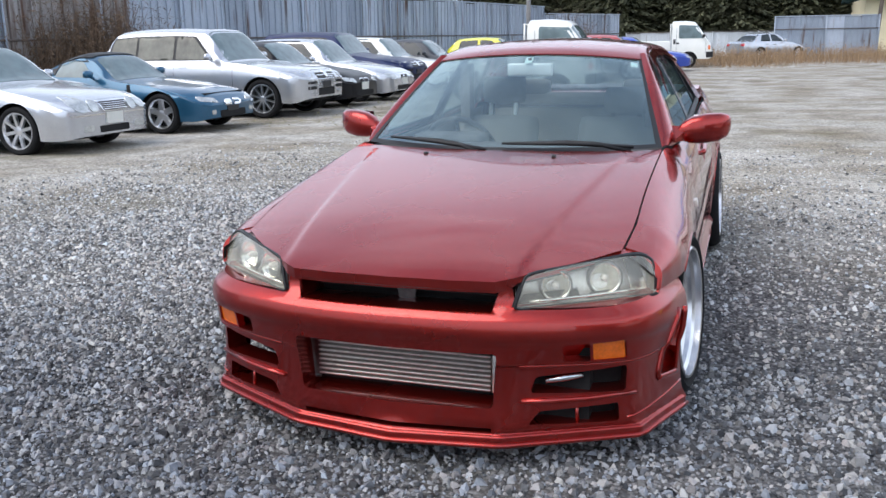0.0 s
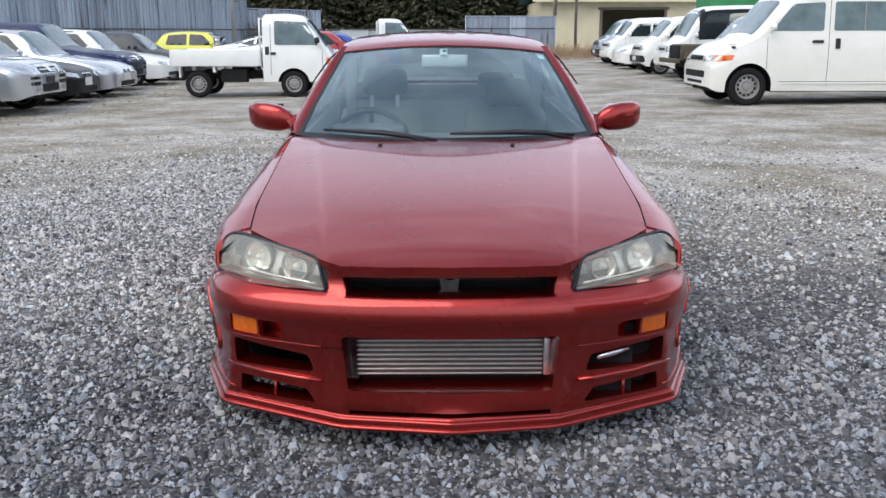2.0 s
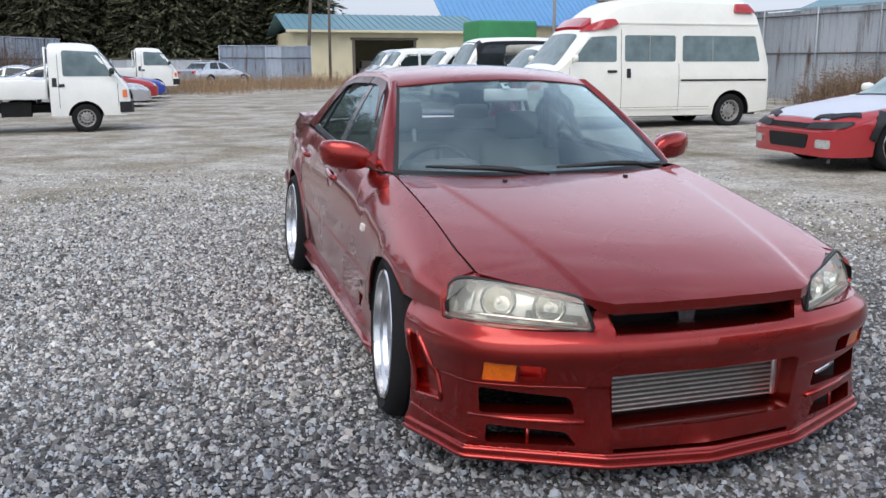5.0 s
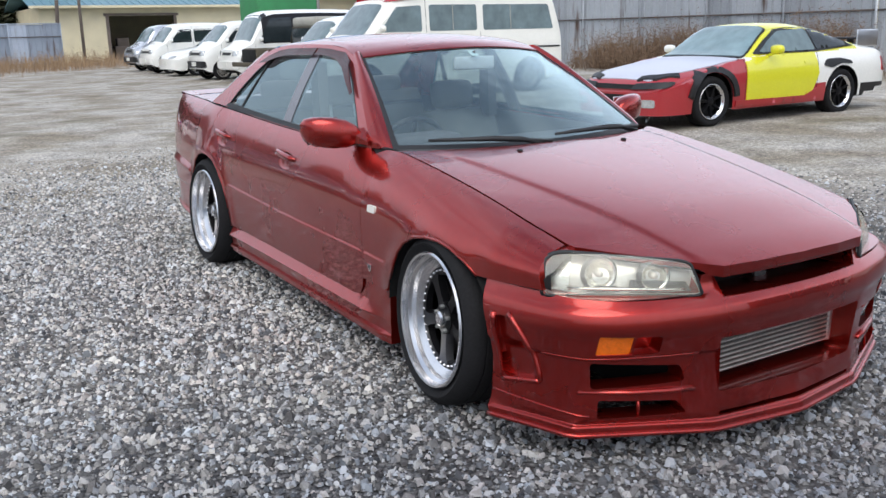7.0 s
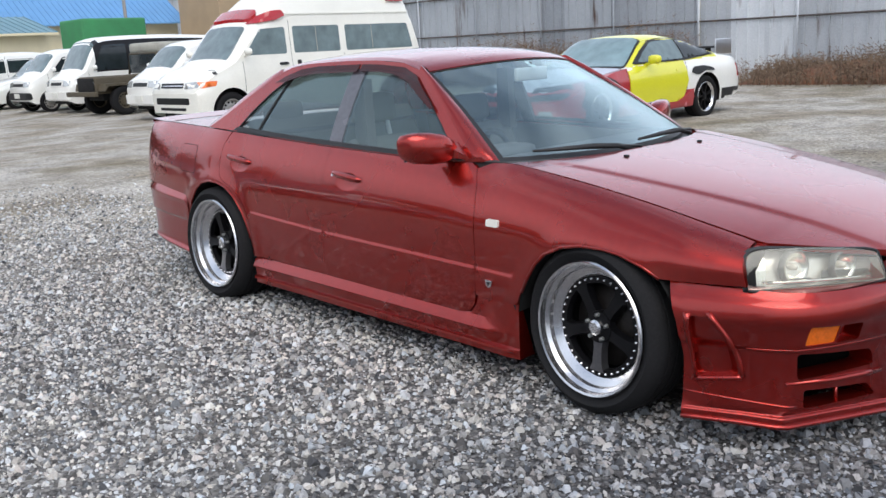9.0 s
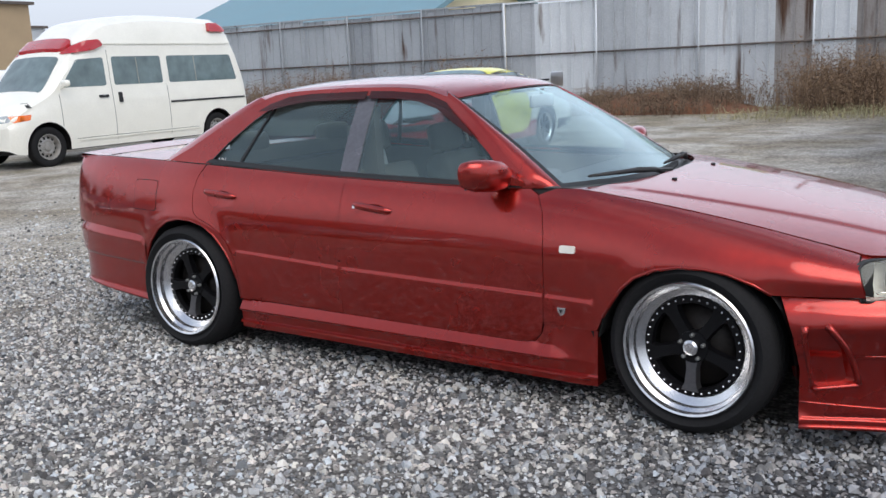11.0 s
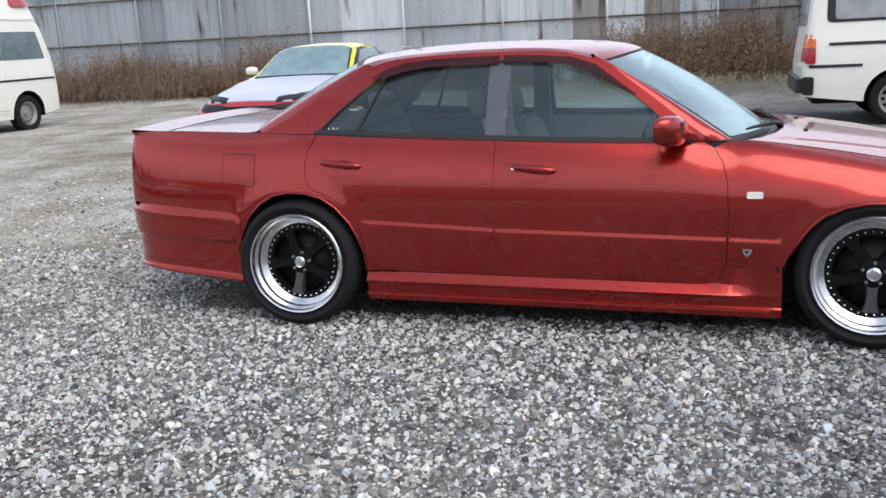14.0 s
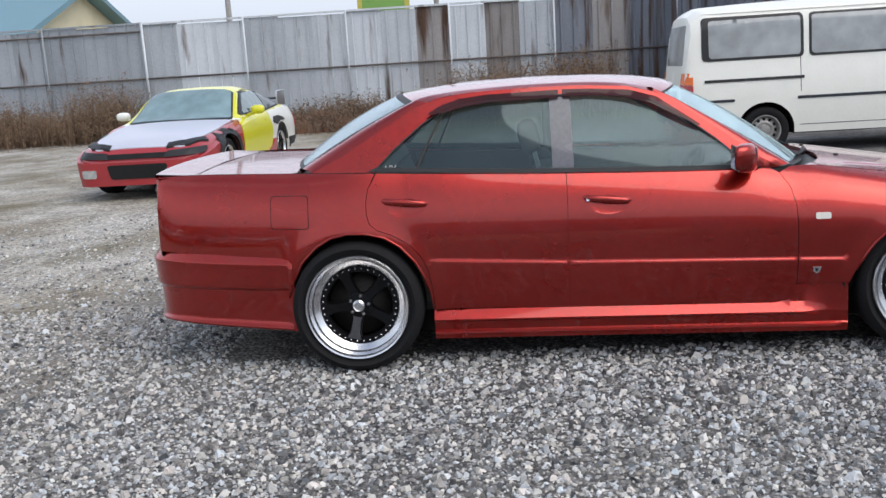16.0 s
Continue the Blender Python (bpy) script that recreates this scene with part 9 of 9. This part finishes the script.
def build_wheels(car):
    """Two-piece wheels: polished stepped lip, rivets, black five-spoke centre."""
    def meshes(w, dish):
        R, r = 0.322, 0.252
        h = w / 2
        tyre = tyre_mesh(R, w, r - 0.004, 56)
        lip = Build().lathe([(r - 0.004, -h * 0.78), (r + 0.003, -h * 0.93), (r - 0.003, -h * 0.985), (r - 0.011, -h * 0.96), (r - 0.014, -h * 0.76), (r - 0.026, -h * 0.66), (r - 0.030, -h * 0.66 + dish * 0.45), (r - 0.052, -h * 0.66 + dish * 0.8), (0.190, -h * 0.66 + dish), (0.176, -h * 0.66 + dish)], 64)
        face_x = -h * 0.66 + dish
        centre = Build()
        centre.lathe([(0.192, face_x + 0.002), (0.190, face_x - 0.006), (0.165, face_x - 0.006), (0.160, face_x + 0.02)], 56)
        spokes = []
        for k in range(5):
            m = Matrix.Rotation(2 * math.pi * k / 5, 4, "X")
            prof = [(0.030, 0.026), (0.085, 0.019), (0.140, 0.022), (0.172, 0.034)]
            vs = []
            for rad, wd in prof:
                fx = face_x - 0.008
                vs += [(fx, rad, -wd), (fx, rad, wd), (fx + 0.030, rad, wd * 1.25), (fx + 0.030, rad, -wd * 1.25)]
            fs = []
            for i in range(3):
                for j in range(4):
                    fs.append((i * 4 + j, i * 4 + (j + 1) % 4, (i + 1) * 4 + (j + 1) % 4, (i + 1) * 4 + j))
            fs += [(3, 2, 1, 0)]
            spokes.append(sharp(Build().add([m @ Vector(p) for p in vs], fs).mesh(), 30))
        hub = Build().lathe([(0.062, face_x + 0.02), (0.060, face_x - 0.012), (0.030, face_x - 0.016)], 24).mesh()
        cap = Build().lathe([(0.030, face_x - 0.012), (0.029, face_x - 0.030), (0.020, face_x - 0.036), (0.0, face_x - 0.037)], 20).mesh()
        riv = Build().lathe([(0.0, -0.011), (0.0042, -0.009), (0.0054, 0.0), (0.0054, 0.004)], 8).mesh()
        nut = Build().lathe([(0.0, -0.018), (0.008, -0.016), (0.009, 0.0)], 6).mesh()
        drum = Build().lathe([(r - 0.03, -h * 0.4), (r - 0.034, h * 0.8)], 40).mesh()
        disc = Build().lathe([(0.0, face_x + 0.050), (0.155, face_x + 0.050), (0.155, face_x + 0.075), (0.0, face_x + 0.075)], 32).mesh()
        back = Build().lathe([(0.0, h * 0.5), (r - 0.02, h * 0.5)], 24).mesh()
        return tyre, sharp(lip.mesh(), 30), sharp(centre.mesh(), 30), spokes, sharp(hub, 30), sharp(cap, 30), riv, nut, drum, disc, back, face_x

    for y, w, dish, face, steer in ((0.0, 0.235, 0.038, 0.888, -5.5), (2.665, 0.255, 0.046, 0.883, 0.0)):
        tyre, lip, centre, spokes, hub, cap, riv, nut, drum, disc, back, fx = meshes(w, dish)
        for sg in (-1, 1):
            wh = new("wheel", None)
            wh.parent = car
            wh["label"] = "black five-spoke wheel with polished riveted lip"
            tilt = Matrix.Rotation(radians(steer), 4, "Z") @ Matrix.Rotation(radians(-3.2 * sg), 4, "Y")
            wh.matrix_local = Matrix.Translation((sg * (face - w / 2), y, 0.320)) @ tilt @ Matrix.Rotation(0 if sg < 0 else math.pi, 4, "Z") @ Matrix.Rotation(radians(-88 if y == 0 else -78), 4, "X")
            part("tyre", tyre, "rubber", wh)
            rim = part("rim", lip, "polished", wh)
            part("centre", centre, "matt_black", wh)
            for i, s in enumerate(spokes):
                # all spokes are black; the light on the first is put into its colour
                part("spoke", s, "matt_black" if i else "lit_spoke", wh)
            part("hub", hub, "matt_black", wh)
            part("hub_cap", cap, "polished", wh)
            part("barrel", drum, "matt_black", wh)
            part("brake_disc", disc, "brake_iron", wh)
            part("wheel_back", back, "dark_void", wh)
            for k in range(36):
                a = 2 * math.pi * (k + 0.5) / 36
                o = part("rivet", riv, "polished", rim)
                o.location = (fx - 0.004, 0.179 * math.cos(a), 0.179 * math.sin(a))
            for k in range(5):
                a = 2 * math.pi * (k + 0.5) / 5
                o = part("wheel_nut", nut, "lamp_inner", rim)
                o.location = (fx - 0.012, 0.047 * math.cos(a), 0.047 * math.sin(a))


def cushion(lo, hi, bev=0.05):
    return Build().box(lo, hi, bev=bev).mesh()


def build_cabin(car):
    part("cabin_floor", Build().box((-0.70, 0.60, 0.26), (0.70, 2.75, 0.30)).mesh(False), "cabin_grey", car)
    part("dashboard", Build().prism([(0.50, 0.50), (0.50, 0.845), (0.62, 0.872), (0.86, 0.865), (0.94, 0.80), (0.90, 0.50)], -0.68, 0.68).mesh(False), "cabin_grey", car)
    part("instrument_hood", Build().box((-0.56, 0.80, 0.84), (-0.20, 0.98, 0.905), bev=0.03).mesh(), "cabin_grey", car)
    part("parcel_shelf", Build().box((-0.60, 2.52, 0.90), (0.60, 3.00, 0.93)).mesh(False), "cabin_grey", car)
    part("headliner", facing(patch([(-0.47, 1.17), (0.47, 1.17), (0.47, 2.42), (-0.47, 2.42)], lambda x, y: (x, y, roof_c(y) - 0.040 * (abs(x) / 0.50) ** 2.4 - 0.028), 0.1), (0, 0, -1)), "cabin_beige", car)
    for sg in (-1, 1):
        part("door_card", Build().prism([(0.66, 0.30), (0.66, 0.86), (2.5, 0.92), (2.4, 0.30)], sg * 0.70, sg * 0.685).mesh(False), "cabin_beige", car)
        part("pillar_lining", Build().prism([(1.60, 0.88), (1.61, 1.22), (1.69, 1.22), (1.70, 0.88)], sg * 0.555, sg * 0.50).mesh(False), "cabin_beige", car)
    for x in (-0.36, 0.36):
        st = new("front_seat", None)
        st.parent = car
        part("seat_base", cushion((x - 0.25, 1.05, 0.36), (x + 0.25, 1.55, 0.54)), "seat_cloth", st)
        bk = Build().box((-0.24, -0.07, 0.0), (0.24, 0.07, 0.47), Matrix.Translation((x, 1.57, 0.48)) @ Matrix.Rotation(radians(-22), 4, "X"), bev=0.055)
        part("backrest", bk.mesh(), "seat_cloth", st)
        up = 0.985 if x < 0 else 0.925
        hr = Build().box((-0.13, -0.05, 0.0), (0.13, 0.05, 0.16), Matrix.Translation((x + 0.015, 1.785, up)) @ Matrix.Rotation(radians(-12), 4, "X"), bev=0.045)
        part("headrest", hr.mesh(), "seat_cloth", st)
        for dx in (-0.06, 0.09):
            part("headrest_post", Build().tube([(x + dx, 1.752, 0.88), (x + dx, 1.782, up + 0.02)], 0.012, 8).mesh(), "bright_post" if x < 0 else "polished", st)
    rs = new("rear_seat", None)
    rs.parent = car
    part("seat_base", cushion((-0.62, 1.95, 0.36), (0.62, 2.42, 0.54)), "seat_cloth", rs)
    part("backrest", Build().box((-0.62, -0.08, 0.0), (0.62, 0.08, 0.55), Matrix.Translation((0, 2.45, 0.48)) @ Matrix.Rotation(radians(-20), 4, "X"), bev=0.06).mesh(), "seat_cloth", rs)
    for x in (-0.36, 0.36):
        part("headrest", cushion((x - 0.12, 2.56, 0.96), (x + 0.12, 2.66, 1.09), 0.04), "seat_cloth", rs)
    # steering wheel on the near side
    sw = new("steering_wheel", None)
    sw.parent = car
    c, R = Vector((-0.37, 1.02, 0.80)), 0.185
    rot = Matrix.Translation(c) @ Matrix.Rotation(radians(-65), 4, "X")
    ring = [rot @ Vector((R * math.cos(a), R * math.sin(a), 0)) for a in np.linspace(0, 2 * math.pi, 33)]
    part("wheel_ring", Build().tube(ring, 0.015, 8, False).mesh(), "black_plastic", sw)
    part("boss", Build().box((-0.07, -0.06, -0.02), (0.07, 0.06, 0.02), rot, bev=0.02).mesh(), "black_plastic", sw)
    for a in (0.2, math.pi - 0.2, -math.pi / 2):
        part("spoke", Build().tube([c, rot @ Vector((R * math.cos(a), R * math.sin(a), 0))], 0.012, 6).mesh(), "black_plastic", sw)
    p = screen_point(0.0, 0.775) + Vector((0, 0.07, -0.02))
    part("rear_view_mirror", Build().box((p.x - 0.115, p.y - 0.012, p.z - 0.032), (p.x + 0.115, p.y + 0.012, p.z + 0.032), bev=0.012).mesh(), "mirror_grey", car)
    part("mirror_stem", Build().tube([p, screen_point(0.0, 0.87)], 0.01, 6).mesh(), "cabin_grey", car)
    for u, v, du, dv, mt in ((-0.01, 0.86, 0.035, 0.035, "sticker"), (0.92, 0.86, 0.03, 0.028, "sticker")):
        o = [(u - du, v - dv), (u + du, v - dv), (u + du, v + dv), (u - du, v + dv)]
        part("inspection_sticker", facing(patch(o, lambda a, b: screen_point(a, b) + Vector((0, 0.004, -0.006)), 0.05), (0, -1, 1)), mt, car)
    txt = bpy.data.curves.new("window_sticker", "FONT")
    txt.body, txt.size, txt.extrude = "UV", 0.042, 0.0004
    tmp = new("window_sticker", txt)
    me = bpy.data.meshes.new_from_object(tmp)
    bpy.data.objects.remove(tmp)
    ob = part("window_sticker", me, "white_plastic", car, "small white UV sticker")
    ob.matrix_local = Matrix.Translation((-green_x(0.972) + 0.008, 2.505, 0.957)) @ Matrix(((0, 0, -1, 0), (-1, 0, 0, 0), (0, 1, 0, 0), (0, 0, 0, 1)))


build_car()


# ---- loose stones of the gravel round the car ----
def gravel_stones():
    """Thousands of small angular stones in one sheet of loose gravel, thinner away from the car."""
    rng = np.random.default_rng(11)
    base = []
    for k in range(14):
        r2 = np.random.default_rng(40 + k)
        a0 = np.sort(r2.uniform(-0.5, 0.5, 4) + np.arange(4) * math.pi / 2)
        low = np.column_stack([np.cos(a0), np.sin(a0), np.full(4, -0.15)]) * r2.uniform(0.75, 1.2, (4, 1))
        a1 = np.sort(r2.uniform(-0.7, 0.7, 3) + np.arange(3) * math.pi * 2 / 3 + 0.4)
        top = np.column_stack([np.cos(a1), np.sin(a1), np.ones(3)]) * np.column_stack([r2.uniform(0.35, 0.8, (3, 1))] * 2 + [r2.uniform(0.35, 1.0, (3, 1))])
        base.append(np.vstack([low, top]))
    faces = np.array([(0, 1, 4), (1, 5, 4), (1, 2, 5), (2, 3, 5), (3, 6, 5), (3, 0, 6), (0, 4, 6), (4, 5, 6)])
    # packed close round the car, thinner further out, none under it
    n = 560000
    cand = np.column_stack([rng.uniform(-7.5, 4.8, n), rng.uniform(-4.6, 9.0, n)])
    dx = np.maximum(np.abs(cand[:, 0]) - 0.9, 0.0)
    dy = np.maximum(np.abs(cand[:, 1] - 1.4) - 2.35, 0.0)
    d = np.hypot(dx, dy)
    dense = np.interp(d, [0.0, 1.9, 2.8, 4.0, 6.0], [1.0, 1.0, 0.62, 0.26, 0.0])
    under = (np.abs(cand[:, 0]) < 0.62) & (np.abs(cand[:, 1] - 1.45) < 2.0)
    dense = np.where(under, 0.0, dense)
    dense = np.where((cand[:, 0] > 0.6) & (cand[:, 1] > 0.3), dense * 0.30, dense)
    dense = np.where(cand[:, 1] > 4.2, dense * 0.5, dense)
    cand = cand[rng.random(n) < dense]
    size = np.exp(rng.normal(math.log(0.0088), 0.42, len(cand))).clip(0.0045, 0.026)
    ang = rng.uniform(0, 2 * math.pi, len(cand))
    kind = rng.integers(0, 14, len(cand))
    flat = rng.uniform(0.55, 1.2, len(cand))
    c, s = np.cos(ang), np.sin(ang)
    B = np.array(base)[kind]
    x = (B[:, :, 0] * c[:, None] - B[:, :, 1] * s[:, None] * rng.uniform(0.65, 1, len(cand))[:, None]) * size[:, None] + cand[:, 0:1]
    y = (B[:, :, 0] * s[:, None] + B[:, :, 1] * c[:, None]) * size[:, None] + cand[:, 1:2]
    t = np.clip(cand[:, 0] / 9.0, -1, 1)
    gz = 0.075 * t * np.abs(t)
    z = B[:, :, 2] * (size * flat)[:, None] + gz[:, None] + rng.uniform(0.0, 0.005, len(cand))[:, None]
    vs = np.stack([x, y, z], axis=2).reshape(-1, 3)
    fs = (faces[None] + (np.arange(len(cand)) * 7)[:, None, None]).reshape(-1, 3)
    me = bpy.data.meshes.new("gravel")
    me.vertices.add(len(vs))
    me.vertices.foreach_set("co", vs.ravel())
    me.loops.add(len(fs) * 3)
    me.loops.foreach_set("vertex_index", fs.ravel().astype(np.int32))
    me.polygons.add(len(fs))
    me.polygons.foreach_set("loop_start", np.arange(0, len(fs) * 3, 3, dtype=np.int32))
    me.polygons.foreach_set("use_smooth", np.zeros(len(fs), dtype=bool))
    me.update(calc_edges=True)
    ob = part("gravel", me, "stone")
    tagged(ob, "loose angular grey and white gravel stones", "gravel", kind="stuff")


def stone_material():
    m = mat("stone", (0.10, 0.104, 0.112), 0.75, var=0.1, scale=30, fine=200, bump=0.2, island=True)
    nt = m.node_tree
    b = nt.nodes["Principled BSDF"]
    geo = nt.nodes.new("ShaderNodeNewGeometry")
    rp = nt.nodes.new("ShaderNodeValToRGB")
    stops = [(0.0, (0.055, 0.055, 0.058)), (0.22, (0.18, 0.179, 0.176)), (0.46, (0.38, 0.374, 0.362)), (0.72, (0.59, 0.58, 0.56)), (1.0, (0.80, 0.79, 0.76))]
    e = rp.color_ramp.elements
    while len(e) < len(stops):
        e.new(0.5)
    for k, (p, c) in zip(e, stops):
        k.position, k.color = p, (*c, 1)
    nt.links.new(geo.outputs["Random Per Island"], rp.inputs[0])
    tc = nt.nodes.new("ShaderNodeTexCoord")
    ns = nt.nodes.new("ShaderNodeTexNoise")
    ns.inputs["Scale"].default_value = 120
    nt.links.new(tc.outputs["Object"], ns.inputs["Vector"])
    mx = nt.nodes.new("ShaderNodeMix")
    mx.data_type, mx.blend_type = "RGBA", "OVERLAY"
    mx.inputs[0].default_value = 0.35
    # tan, grey, bluish and reddish kinds of stone
    tm = nt.nodes.new("ShaderNodeMath")
    tm.operation = "MULTIPLY"
    tm.inputs[1].default_value = 17.3
    nt.links.new(geo.outputs["Random Per Island"], tm.inputs[0])
    fr = nt.nodes.new("ShaderNodeMath")
    fr.operation = "FRACT"
    nt.links.new(tm.outputs[0], fr.inputs[0])
    tr = nt.nodes.new("ShaderNodeValToRGB")
    kinds = [(0.0, (0.84, 0.92, 1.0)), (0.35, (0.97, 0.98, 1.0)), (0.72, (1.0, 0.975, 0.91)), (1.0, (1.0, 0.925, 0.885))]
    te = tr.color_ramp.elements
    while len(te) < len(kinds):
        te.new(0.5)
    for k, (p, c) in zip(te, kinds):
        k.position, k.color = p, (*c, 1)
    nt.links.new(fr.outputs[0], tr.inputs[0])
    tint = nt.nodes.new("ShaderNodeMix")
    tint.data_type, tint.blend_type = "RGBA", "MULTIPLY"
    tint.inputs[0].default_value = 1.0
    nt.links.new(rp.outputs[0], tint.inputs[6])
    nt.links.new(tr.outputs[0], tint.inputs[7])
    nt.links.new(tint.outputs[2], mx.inputs[6])
    nt.links.new(ns.outputs[0], mx.inputs[7])
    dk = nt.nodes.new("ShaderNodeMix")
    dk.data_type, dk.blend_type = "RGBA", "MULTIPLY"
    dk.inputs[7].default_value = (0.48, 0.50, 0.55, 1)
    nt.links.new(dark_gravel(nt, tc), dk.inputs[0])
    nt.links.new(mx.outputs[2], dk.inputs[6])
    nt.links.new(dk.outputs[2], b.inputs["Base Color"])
    return m


M["stone"] = stone_material()
gravel_stones()
